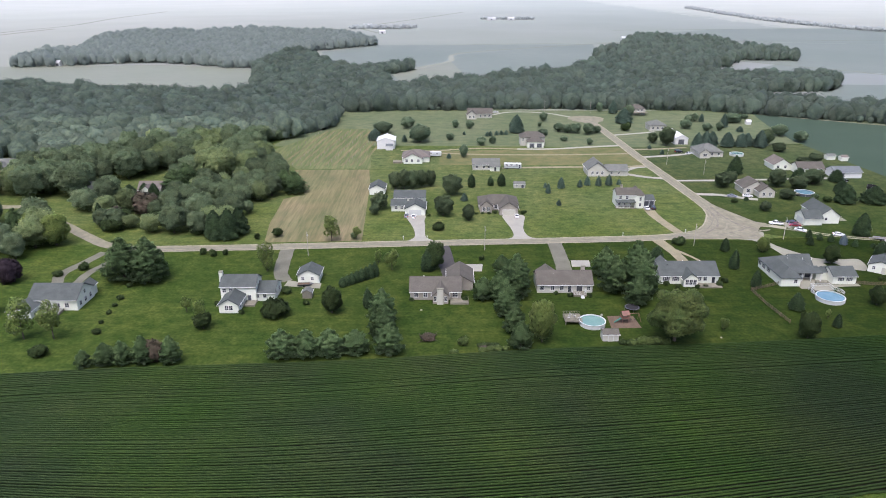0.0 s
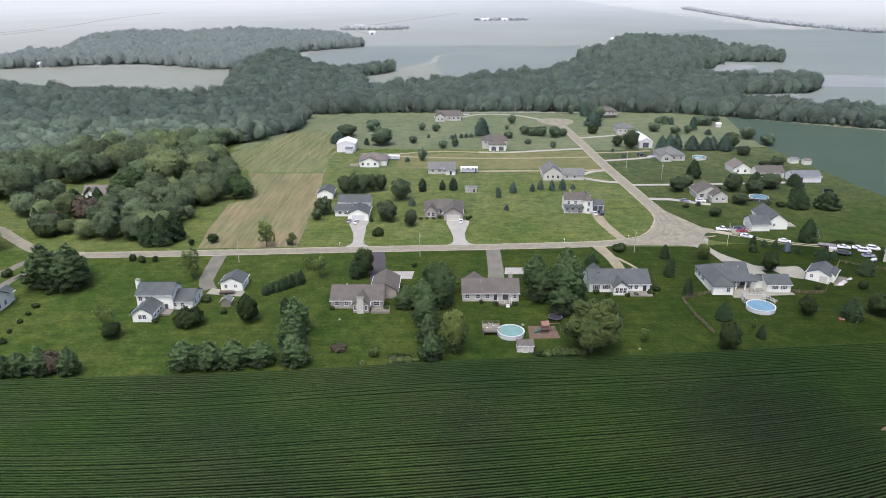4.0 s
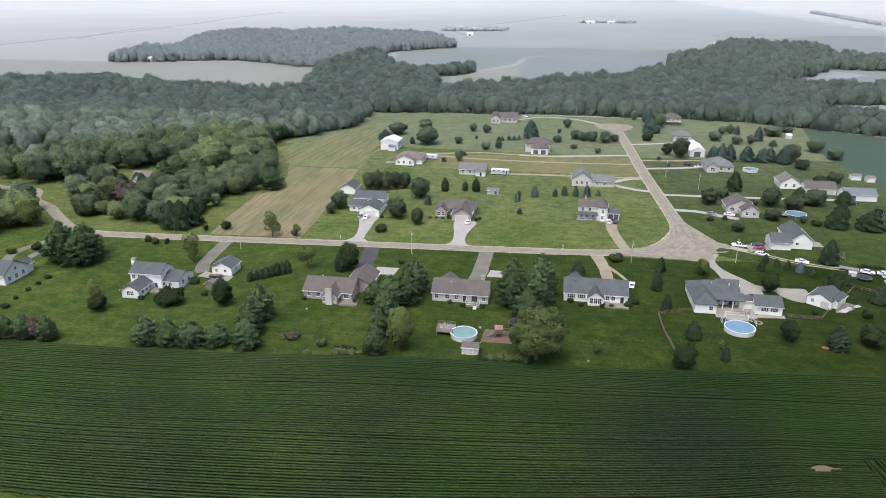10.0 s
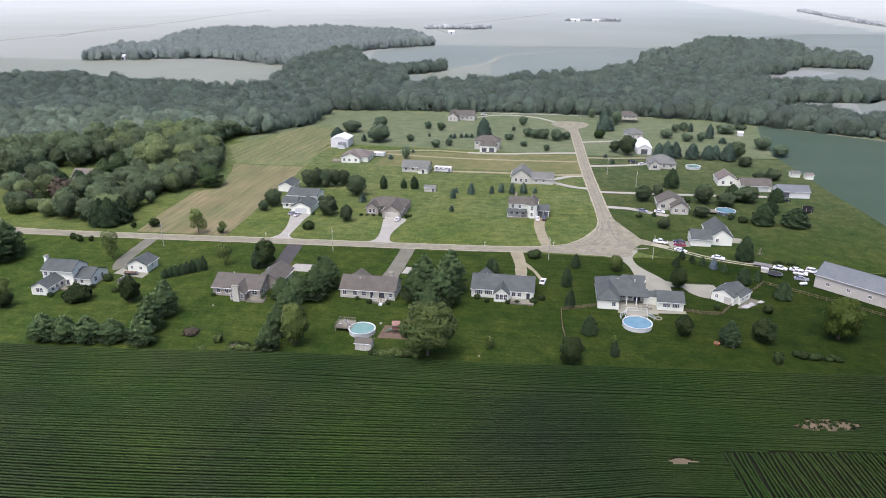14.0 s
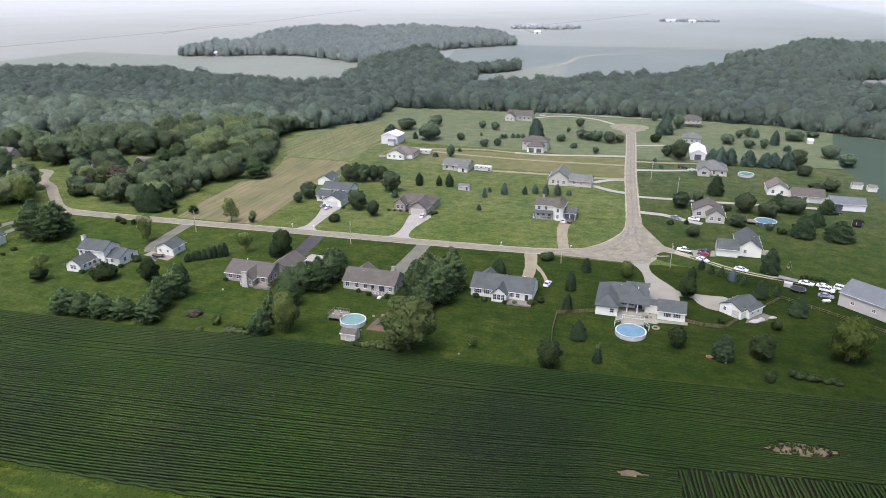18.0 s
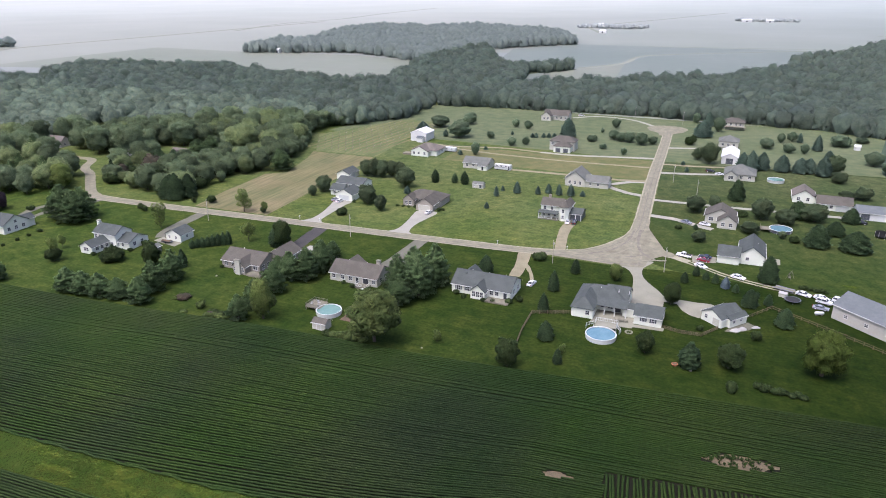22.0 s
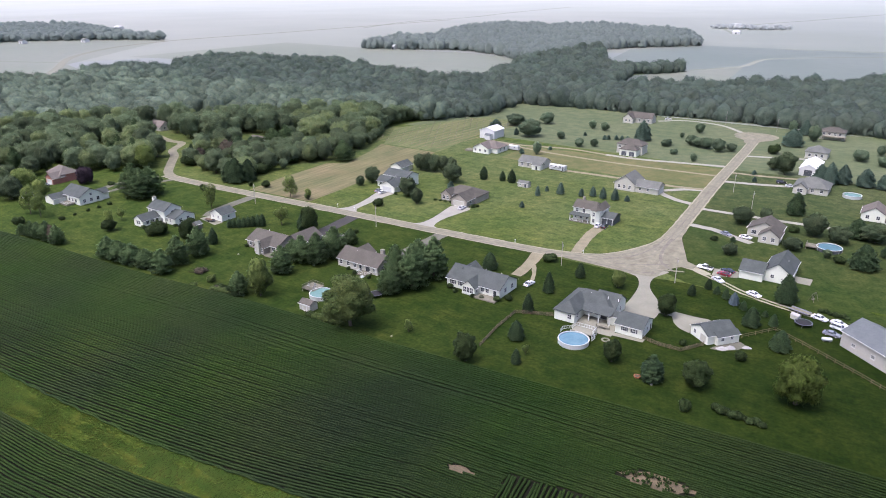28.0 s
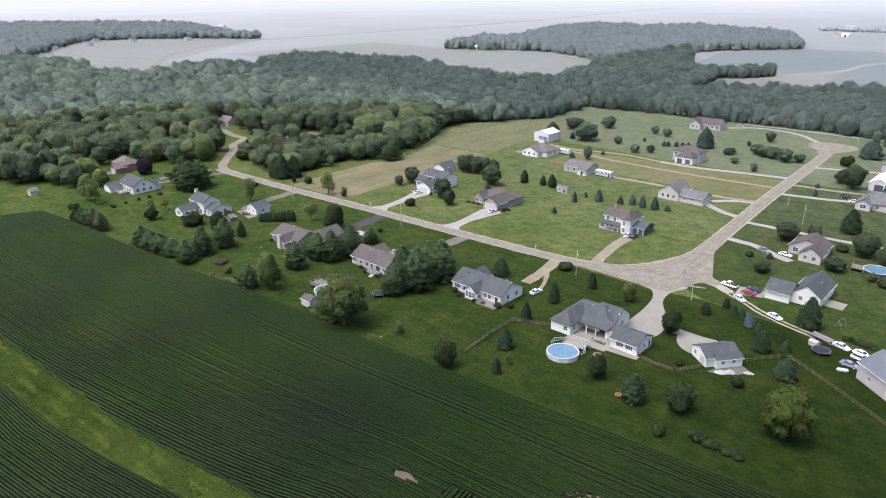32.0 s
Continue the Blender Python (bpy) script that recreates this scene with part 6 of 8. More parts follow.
MAIN_WOOD = [(-72, 240), (-78, 257), (-76, 287), (-68, 300), (-76, 334), (-106, 394), (-72, 456), (-74, 512), (15, 519), (90, 523), (184, 514), (240, 488), (292, 462), (420, 392), (520, 335), (526, 350), (430, 411), (305, 489), (252, 534), (232, 560), (286, 607), (336, 611), (366, 648), (340, 672), (268, 678), (262, 720), (170, 780), (119, 705), (68, 676), (18, 640), (-46, 602), (-64, 724), (-28, 778), (-40, 792), (-86, 738), (-115, 765), (-134, 812), (-166, 900), (-195, 925), (-206, 786), (-170, 650), (-158, 576), (-235, 575), (-315, 594), (-378, 632), (-451, 588), (-496, 598), (-520, 550), (-470, 485), (-512, 451), (-506, 421), (-474, 372), (-530, 336), (-606, 362), (-674, 366), (-740, 318), (-640, 230), (-420, 120), (-330, 110), (-170, 150), (-150, 168), (-128, 172), (-124, 185), (-126, 205), (-124, 226), (-118, 246), (-100, 240)]
# Floor takes the haze-paled grass, lifting the dark line below the crowns.
sheet("wood_floor", slab([(p[0], p[1]) for p in MAIN_WOOD], -0.05, 0.04), HAZED_LAWN, "haze-paled grass and undergrowth below the woods", "ground")
FRONT = [(-146, 236), (-60, 236), (-60, 352), (-132, 352), (-146, 300)]
NORTH = [(-900, 425), (900, 425), (900, 2000), (-900, 2000)]
SOUTH = [(-900, -100), (900, -100), (900, 425), (-900, 425)]
wood("woods", MAIN_WOOD, 9.6, 14.5, 13.0, NEAR_T, WOODS, "dense mixed deciduous woods around the plots", 3, LANE_FREE, (*GROVES, FRONT, NORTH), [(-80, 340), (-108, 394), (-95, 420)], (STAND_CROWNS, STAND_TRUNK, 290, 100, 30))
wood("woods", MAIN_WOOD, 8.6, 13.4, 12.6, MID_T, WOODS_MID, "deciduous woods behind the plots, paled grey-green as haze", 3, LANE_FREE, (*GROVES, FRONT, SOUTH), [(-92, 428), (-74, 458), (-76, 512), (15, 521), (90, 525), (184, 516), (240, 490), (292, 464), (420, 394)])
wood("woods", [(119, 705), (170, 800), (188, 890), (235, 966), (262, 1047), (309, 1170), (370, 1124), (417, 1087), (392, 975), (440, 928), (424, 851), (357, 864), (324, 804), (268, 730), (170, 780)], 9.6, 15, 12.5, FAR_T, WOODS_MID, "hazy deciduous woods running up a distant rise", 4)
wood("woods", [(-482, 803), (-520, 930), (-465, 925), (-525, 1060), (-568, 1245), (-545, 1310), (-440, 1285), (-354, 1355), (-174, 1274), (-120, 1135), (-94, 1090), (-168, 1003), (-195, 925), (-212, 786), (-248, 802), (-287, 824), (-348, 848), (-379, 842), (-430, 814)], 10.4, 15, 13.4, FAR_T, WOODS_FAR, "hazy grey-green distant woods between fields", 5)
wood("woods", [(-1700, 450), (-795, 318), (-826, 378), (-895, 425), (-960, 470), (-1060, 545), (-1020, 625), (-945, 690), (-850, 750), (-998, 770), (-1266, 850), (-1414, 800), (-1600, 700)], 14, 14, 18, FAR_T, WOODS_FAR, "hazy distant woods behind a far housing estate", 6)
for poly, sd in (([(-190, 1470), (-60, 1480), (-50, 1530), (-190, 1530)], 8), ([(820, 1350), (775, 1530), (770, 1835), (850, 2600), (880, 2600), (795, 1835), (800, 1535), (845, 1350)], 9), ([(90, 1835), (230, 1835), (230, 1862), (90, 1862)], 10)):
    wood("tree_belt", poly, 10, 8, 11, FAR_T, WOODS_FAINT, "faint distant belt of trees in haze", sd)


# ---- buildings ----
def outline(x0, x1, y0, y1, z, h, rise, ridge):
    """Wall body of a block with its gables."""
    g = Geo()
    if ridge == "x":
        m = (y0 + y1) / 2
        return g.prism([(y0, z), (y1, z), (y1, z + h), (m, z + h + rise), (y0, z + h)], "x", x0, x1)
    if ridge == "y":
        m = (x0 + x1) / 2
        return g.prism([(x0, z), (x1, z), (x1, z + h), (m, z + h + rise), (x0, z + h)], "y", y0, y1)
    return g.box(x0, x1, y0, y1, z, z + h)


def roof_shape(x0, x1, y0, y1, z, rise, ridge, over=0.4, thick=0.18):
    """Roof with eaves; ridge along x, y, or hipped."""
    g = Geo()
    if ridge in ("x", "y"):
        a0, a1, b0, b1 = (y0, y1, x0, x1) if ridge == "x" else (x0, x1, y0, y1)
        m, half = (a0 + a1) / 2, (a1 - a0) / 2
        k = rise / half
        low = z - over * k
        prof = [(a0 - over, low), (m, z + rise), (a1 + over, low), (a1 + over, low + thick), (m, z + rise + thick * 1.25), (a0 - over, low + thick)]
        return g.prism(prof, ridge, b0 - over * 0.8, b1 + over * 0.8)
    x0, x1, y0, y1 = x0 - over, x1 + over, y0 - over, y1 + over
    if x1 - x0 >= y1 - y0:
        half = (y1 - y0) / 2
        r0, r1 = (x0 + half * 0.95, (y0 + y1) / 2), (x1 - half * 0.95, (y0 + y1) / 2)
    else:
        half = (x1 - x0) / 2
        r0, r1 = ((x0 + x1) / 2, y0 + half * 0.95), ((x0 + x1) / 2, y1 - half * 0.95)
    zb = z - 0.12
    v = [(x0, y0, zb), (x1, y0, zb), (x1, y1, zb), (x0, y1, zb), (x0, y0, zb + thick), (x1, y0, zb + thick), (x1, y1, zb + thick), (x0, y1, zb + thick), (*r0, z + rise), (*r1, z + rise)]
    f = [(0, 3, 2, 1), (0, 1, 5, 4), (1, 2, 6, 5), (2, 3, 7, 6), (3, 0, 4, 7)]
    f += [(4, 5, 9, 8), (5, 6, 9), (6, 7, 8, 9), (7, 4, 8)] if x1 - x0 >= y1 - y0 else [(4, 5, 8), (5, 6, 9, 8), (6, 7, 9), (7, 4, 8, 9)]
    return g.add(v, f)


def block(house, x0, x1, y0, y1, h, rise, ridge, wall, roof, z=0.0, over=0.4):
    part("wall", outline(x0, x1, y0, y1, z, h, rise, ridge), wall, house)
    r = part("roof", roof_shape(x0, x1, y0, y1, z + h, rise, ridge, over), roof, house)
    bars = []
    if ridge == "x":
        k = z + h - over * rise / ((y1 - y0) / 2)
        bars = [(x0 - 0.3, x1 + 0.3, y - 0.06, y + 0.06) for y in (y0 - over - 0.06, y1 + over + 0.06)]
    elif ridge == "y":
        k = z + h - over * rise / ((x1 - x0) / 2)
        bars = [(x - 0.06, x + 0.06, y0 - 0.3, y1 + 0.3) for x in (x0 - over - 0.06, x1 + over + 0.06)]
    for bar in bars:
        part("gutter", Geo().box(*bar, k - 0.02, k + 0.12), TRIM, r, "white gutter")
    return r


CACHE = {}


def opening(house, name, side, u, v, z, w, h, frame_mat=None, pane_mat=None, shutters=False):
    """A window or door standing a little proud of a wall. side: the way it faces; u, v: its middle on the plan."""
    frame_mat, pane_mat = frame_mat or TRIM, pane_mat or GLASS
    key = (name, w, h, frame_mat.name, pane_mat.name)
    if key not in CACHE:
        b = 0.10
        rings = [[(-w / 2 - e, y, -e), (w / 2 + e, y, -e), (w / 2 + e, y, h + e), (-w / 2 - e, y, h + e)] for e, y in ((b, -0.07), (0, -0.07), (0, 0.06), (b, 0.06))]
        f = Geo().add([p for ring in rings for p in ring], [(a * 4 + i, a * 4 + (i + 1) % 4, (a + 1) % 4 * 4 + (i + 1) % 4, (a + 1) % 4 * 4 + i) for a in range(4) for i in range(4)])
        me = f.mesh(name)
        bits = []
        if name == "window":
            for nm, box in (("muntin", (-0.03, 0.03, -0.05, -0.021, 0, h)), ("muntin", (-w / 2, w / 2, -0.055, -0.021, h / 2 - 0.03, h / 2 + 0.03)), ("sill", (-w / 2 - 0.15, w / 2 + 0.15, -0.14, 0.02, -b - 0.07, -b))):
                bm_ = Geo().box(*box).mesh(nm)
                bm_.materials.append(frame_mat)
                bits.append((nm, bm_))
        me.materials.append(frame_mat)
        p = Geo()
        if name == "garage_door":
            for i in range(4):
                p.box(-w / 2, w / 2, -0.03 if i % 2 else -0.02, 0.03, h * i / 4, h * (i + 1) / 4 - 0.02)
        else:
            p.box(-w / 2, w / 2, -0.02, 0.03, 0, h)
        pm = p.mesh("pane")
        pm.materials.append(pane_mat)
        CACHE[key] = (me, pm, bits)
    me, pm, bits = CACHE[key]
    ob = part(name, me, None, house)
    ob.matrix_basis = pose(u, v, z, 0, 0, {"s": 0, "e": 90, "n": 180, "w": -90}[side])
    part("pane" if name == "window" else "leaf", pm, None, ob)
    for nm, bm_ in bits:
        part(nm, bm_, None, ob)
    if shutters:
        for a, b in ((-w / 2 - 0.5, -w / 2 - 0.12), (w / 2 + 0.12, w / 2 + 0.5)):
            part("shutter", Geo().box(a, b, -0.05, 0.02, 0, h), DARK_TRIM, ob, "dark shutter")
    return ob


def windows(house, side, fixed, us, z=1.0, w=1.1, h=1.3, shutters=False):
    for u in us:
        a, b = (u, fixed) if side in "sn" else (fixed, u)
        opening(house, "window", side, a, b, z, w, h, shutters=shutters)


def chimney(house, x, y, w, d, top, mat, base=0.0):
    c = part("chimney", Geo().box(x - w / 2, x + w / 2, y - d / 2, y + d / 2, base, top), mat, house)
    part("cap", Geo().box(x - w / 2 - 0.1, x + w / 2 + 0.1, y - d / 2 - 0.1, y + d / 2 + 0.1, top, top + 0.15), CONCRETE, c)


def post_row(house, pts, z0, z1, mat, r=0.09, name="post"):
    for x, y in pts:
        part(name, Geo().box(x - r, x + r, y - r, y + r, z0, z1), mat, house)


def rail(house, pts, z, h, mat, name="railing"):
    """A railing of posts and two bars."""
    g = Geo()
    for (x0, y0), (x1, y1) in zip(pts, pts[1:]):
        n = max(1, int(math.hypot(x1 - x0, y1 - y0) / 0.45))
        for i in range(n + 1):
            x, y = x0 + (x1 - x0) * i / n, y0 + (y1 - y0) * i / n
            g.box(x - 0.03, x + 0.03, y - 0.03, y + 0.03, z, z + h)
        for k in (h, h * 0.15):
            g.tube((x0, y0, z + k), (x1, y1, z + k), 0.05, 0.05, 4)
    part(name, g, mat, house)


def stack(house, x, y, z):
    """Roof vent pipe."""
    part("vent_pipe", Geo().tube((x, y, z - 0.4), (x, y, z + 0.45), 0.09, 0.09, 6), TRIM, house)


def house(label, m=None, name="house", category="house"):
    return thing(name, label, category, m or Matrix())


# white two-storey house with wings
o = house("white two-storey house with low wings and dark roofs")
block(o, -66, -55.6, 188, 195.5, 5.0, 2.2, "x", WHITE_SIDING, SLATE_ROOF)
block(o, -64.4, -58.8, 180.4, 188, 2.6, 1.7, "y", WHITE_SIDING, SLATE_ROOF)
block(o, -56.6, -50.2, 188.6, 197.4, 2.7, 1.9, "x", WHITE_SIDING, SLATE_ROOF)
chimney(o, -66.5, 191.6, 1.0, 1.2, 8.2, WHITE_SIDING)
windows(o, "s", 188, (-64.9, -62.9), 3.1, 1.0, 1.2)
windows(o, "s", 180.4, (-62.2, -61.0), 1.0, 0.95, 1.3)
windows(o, "e", -58.8, (182.5, 184.6, 186.6), 1.0)
windows(o, "s", 188.6, (-55.4, -53.2), 1.1, 0.9, 1.1)
windows(o, "e", -50.2, (191, 194.4), 1.1)
windows(o, "e", -55.6, (191.5,), 3.2)
opening(o, "door", "s", -57.6, 188, 0.1, 0.95, 2.05, pane_mat=DARK_TRIM)
part("deck", Geo().box(-58.6, -55.4, 184.6, 188.4, 0.0, 0.5), WOOD, o, "grey timber deck")
o = house("white detached garage with dark gable roof", name="garage", category="garage")
block(o, -46, -39.2, 201.8, 208.4, 2.7, 1.7, "y", WHITE_SIDING, SLATE_ROOF)
windows(o, "s", 201.8, (-44.4, -41.4), 1.1, 0.8, 0.9)
opening(o, "garage_door", "w", -46, 205, 0.05, 2.6, 2.2, pane_mat=VINYL)
windows(o, "e", -39.2, (205,), 1.1, 0.8, 0.9)
o = house("small weathered grey garden shed", name="shed", category="shed")
block(o, -42.4, -39.6, 190.2, 192.8, 1.9, 0.8, "y", WOOD, GREY_ROOF, over=0.2)
opening(o, "door", "s", -41, 190.2, 0.05, 1.2, 1.7, WOOD, WOOD)

# white house at the west end, brick house behind it
o = house("long white ranch house with dark roof and rear wing")
block(o, -120, -106, 182.4, 192.6, 3.4, 2.9, "x", WHITE_SIDING, SLATE_ROOF)
block(o, -123, -116.5, 176.8, 182.6, 2.4, 1.4, "y", WHITE_SIDING, SLATE_ROOF)
block(o, -110, -106.4, 191.4, 195.6, 3.2, 1.4, "y", WHITE_SIDING, SLATE_ROOF)
windows(o, "s", 182.4, (-114, -111.6, -109), 1.0)
windows(o, "e", -106, (184.4, 187.4, 190.4), 0.9)
windows(o, "e", -106, (187.5,), 3.4, 0.9, 1.0)
part("deck", Geo().box(-116, -110, 178.6, 182.4, 0.0, 0.7), WOOD, o, "timber deck")
rail(o, [(-116, 178.7), (-110, 178.7), (-110, 182)], 0.7, 0.9, VINYL)
o = house("red brick house with grey-brown roof half hidden by trees")
block(o, -160, -148, 197, 206, 3.6, 3.2, "hip", RED_BRICK, TAN_ROOF)
block(o, -153.5, -147.5, 193, 199, 2.9, 2.0, "y", RED_BRICK, TAN_ROOF)
opening(o, "garage_door", "s", -150.5, 193, 0.05, 4.2, 2.2, pane_mat=VINYL)
windows(o, "s", 197, (-158, -155.6), 1.0)
for bx0, bx1, by0, by1, lb, wl_, rf in ((-165, -152, 298, 306, "steep gabled grey house in a wood clearing", BEIGE_SIDING, GREY_ROOF), (-226, -214, 341, 351, "low grey house among the trees", BEIGE_SIDING, GREY_ROOF), (-226, -214, 296, 304, "low tan house at the end of the lane", BEIGE_SIDING, TAN_ROOF), (-136, -126, 299, 306, "low white house hidden by trees", WHITE_SIDING, TAN_ROOF), (-376, -362, 214, 222, "pale house deep in the woods", BEIGE_SIDING, GREY_ROOF)):
    o = house(lb)
    block(o, bx0, bx1, by0, by1, 2.8, 2.8, "x", wl_, rf)
    block(o, bx0 + 2, bx0 + 7, by0 - 2.4, by0 + 2, 2.8, 2.0, "y", wl_, rf)
    windows(o, "s", by0, (bx0 + 8.2, bx1 - 1.4), 1.0)
    windows(o, "s", by0 - 2.4, (bx0 + 4.5,), 1.0, 1.6, 1.3)
    windows(o, "e", bx1, (by0 + 3,), 1.0)
o = house("small open garden shelter beside the woods", name="garden_shelter", category="shelter")
block(o, -137.5, -131, 174, 177.6, 2.2, 0.9, "x", WHITE_SIDING, GREY_ROOF)
opening(o, "door", "s", -134, 174, 0.05, 2.0, 1.9, pane_mat=DARK_TRIM)
o = house("small pale shed at the wood edge", name="shed", category="shed")
block(o, -142, -138.4, 151, 154.4, 2.1, 1.0, "y", BEIGE_SIDING, GREY_ROOF, over=0.2)

# ranch house with chimney bay
o = house("taupe brick ranch house with white chimney bay")
block(o, -10, 5.2, 189.2, 199.6, 2.7, 2.5, "x", TAUPE_BRICK, BROWN_ROOF)
block(o, -3.2, 1.4, 186.4, 193, 2.7, 1.9, "y", TAUPE_BRICK, BROWN_ROOF)
block(o, 1.2, 9.0, 196.0, 207, 2.7, 2.3, "y", TAUPE_BRICK, BROWN_ROOF)
chimney(o, -1.0, 186.1, 1.9, 0.8, 4.9, BEIGE_SIDING)
windows(o, "s", 189.2, (-8.2, -5.4), 1.0)
windows(o, "s", 189.2, (3.4,), 1.0, 1.5, 1.3)
windows(o, "s", 186.4, (-2.5, 0.6), 0.9, 0.7, 1.4)
windows(o, "e", 5.2, (191, 193.6), 1.0)
windows(o, "e", 9.0, (199, 203), 1.0)
part("deck", Geo().box(2.0, 7.4, 185.8, 189.2, 0.0, 0.45), WOOD, o, "grey timber deck")
rail(o, [(2, 185.9), (7.3, 185.9), (7.3, 189)], 0.45, 0.8, WOOD)
stack(o, -6, 196.2, 4.6)

o = house("taupe ranch house with brown-grey roof and rear deck")
block(o, 28.6, 45.4, 194, 203.4, 2.8, 2.6, "x", BEIGE_SIDING, BROWN_ROOF)
block(o, 29.4, 35.4, 198.5, 205.0, 2.8, 2.1, "y", BEIGE_SIDING, BROWN_ROOF)
chimney(o, 43.2, 199.6, 1.2, 0.9, 6.6, TAUPE_BRICK, 3.0)
windows(o, "s", 194, (30.0, 33.2, 36.0), 1.0)
windows(o, "s", 194, (44.2,), 1.0, 0.9, 1.1)
opening(o, "door", "s", 41.4, 194, 0.6, 1.8, 2.0, pane_mat=GLASS)
opening(o, "door", "s", 38.4, 194, 0.3, 1.0, 2.0)
windows(o, "e", 45.4, (196.5, 200), 1.0)
part("deck", Geo().box(39.0, 43.2, 191.2, 194, 0.0, 0.6), WOOD, o, "timber deck")
rail(o, [(39, 194), (39, 191.3), (41.4, 191.3)], 0.6, 0.9, VINYL)
rail(o, [(42.4, 191.3), (43.1, 191.3), (43.1, 194)], 0.6, 0.9, VINYL)
part("steps", Geo().box(41.4, 42.4, 190.4, 191.2, 0, 0.4).box(41.4, 42.4, 189.8, 190.4, 0, 0.2), VINYL, o)
stack(o, 34, 197.6, 4.6)

o = house("white ranch house with blue-grey roof and sunroom bay")
block(o, 67.6, 86.2, 200.6, 211, 2.8, 2.7, "x", WHITE_SIDING, SLATE_ROOF)
block(o, 68.2, 73.6, 204.5, 211.6, 2.8, 2.3, "y", WHITE_SIDING, SLATE_ROOF)
block(o, 74.6, 79.0, 198.2, 204, 2.6, 1.9, "y", WHITE_SIDING, SLATE_ROOF)
windows(o, "s", 200.6, (69.8, 72.8), 1.1, 1.1, 1.3, True)
windows(o, "s", 198.2, (75.6, 76.8, 78.0), 0.8, 0.95, 1.6)
windows(o, "s", 200.6, (80.3, 82.0), 1.1, 1.0, 1.2)
opening(o, "door", "s", 84.6, 200.6, 0.3, 1.0, 2.0)
windows(o, "e", 86.2, (204, 208), 1.1)
windows(o, "e", 79.0, (199.4,), 0.9, 0.9, 1.5)
part("deck", Geo().box(79.4, 86.4, 197.2, 200.6, 0.0, 0.35), WOOD, o, "low timber deck")
rail(o, [(79.5, 197.3), (83, 197.3)], 0.35, 0.8, WOOD)
for sx_ in (71.5, 77, 82.5):
    stack(o, sx_, 208.2, 4.4)

# large white house with pool
o = house("large white house with grey hipped roof and covered porch")
block(o, 104.8, 118.4, 205.4, 214.8, 2.9, 2.9, "hip", WHITE_SIDING, SLATE_ROOF)
block(o, 104.9, 110.9, 198.5, 211, 2.9, 2.5, "hip", WHITE_SIDING, SLATE_ROOF)
block(o, 112.6, 118.9, 207.6, 215.4, 2.9, 2.7, "x", WHITE_SIDING, SLATE_ROOF)
block(o, 118.3, 121.9, 203.6, 207.4, 2.5, 0.9, "x", WHITE_SIDING, SLATE_ROOF, over=0.2)
part("porch_roof", Geo().add([(110.6, 202.2, 2.7), (119.6, 202.2, 2.7), (119.6, 206.4, 3.5), (110.6, 206.4, 3.5), (110.6, 202.2, 2.85), (119.6, 202.2, 2.85), (119.6, 206.4, 3.72), (110.6, 206.4, 3.72)],
                             [(0, 3, 2, 1), (4, 5, 6, 7), (0, 1, 5, 4), (1, 2, 6, 5), (2, 3, 7, 6), (3, 0, 4, 7)]), SLATE_ROOF, o)
post_row(o, ((113.4, 202.5), (116.2, 202.5), (119.3, 202.5)), 0.0, 2.7, TRIM, 0.13, "porch_post")
windows(o, "s", 198.5, (109.4,), 1.1, 1.0, 1.2)
windows(o, "e", 110.9, (200.4,), 1.1)
windows(o, "s", 205.4, (112.5, 114.6), 0.9, 1.4, 1.6)
opening(o, "door", "s", 116.6, 205.4, 0.1, 1.9, 2.1, pane_mat=GLASS)
windows(o, "w", 104.8, (207.5, 211, 214), 1.1, 1.0, 1.3, True)
windows(o, "e", 118.9, (211.5,), 1.1, 1.0, 1.3)
for sx_ in (111, 116, 119):
    stack(o, sx_, 209.2, 4.9)
pt = thing("patio_table", "brown timber patio table on concrete", "table", pose(118.5, 200.1, 0.022))
part("tabletop", Geo().box(-0.9, 0.9, -0.5, 0.5, 0.7, 0.76), WOOD, pt)
for lx in (-0.8, 0.8):
    for ly in (-0.4, 0.4):
        part("leg", Geo().box(lx - 0.04, lx + 0.04, ly - 0.04, ly + 0.04, 0, 0.7), WOOD, pt)
for cx_, turn_ in ((116.9, -90), (120.1, 90)):
    pc = thing("patio_chair", "brown timber patio chair beside the table", "chair", pose(cx_, 200.1, 0.022, 0, 0, turn_), "patio chairs")
    part("seat", Geo().box(-0.27, 0.27, -0.27, 0.27, 0.40, 0.46), WOOD, pc)
    part("backrest", Geo().box(-0.27, 0.27, -0.27, -0.21, 0.46, 0.95), WOOD, pc)
    for lx in (-0.24, 0.24):
        for ly in (-0.24, 0.24):
            part("leg", Geo().box(lx - 0.03, lx + 0.03, ly - 0.03, ly + 0.03, 0, 0.40), WOOD, pc)
o = house("white attached two-car garage with dark roof", name="garage", category="garage")
block(o, 121.9, 129.2, 200.2, 208.0, 2.7, 1.7, "x", WHITE_SIDING, SLATE_ROOF)
windows(o, "s", 200.2, (124.4, 127.0), 1.1, 0.8, 1.1, True)
opening(o, "door", "e", 129.2, 206.8, 0.05, 0.95, 2.0)
windows(o, "e", 129.2, (204,), 1.1, 0.8, 1.0)

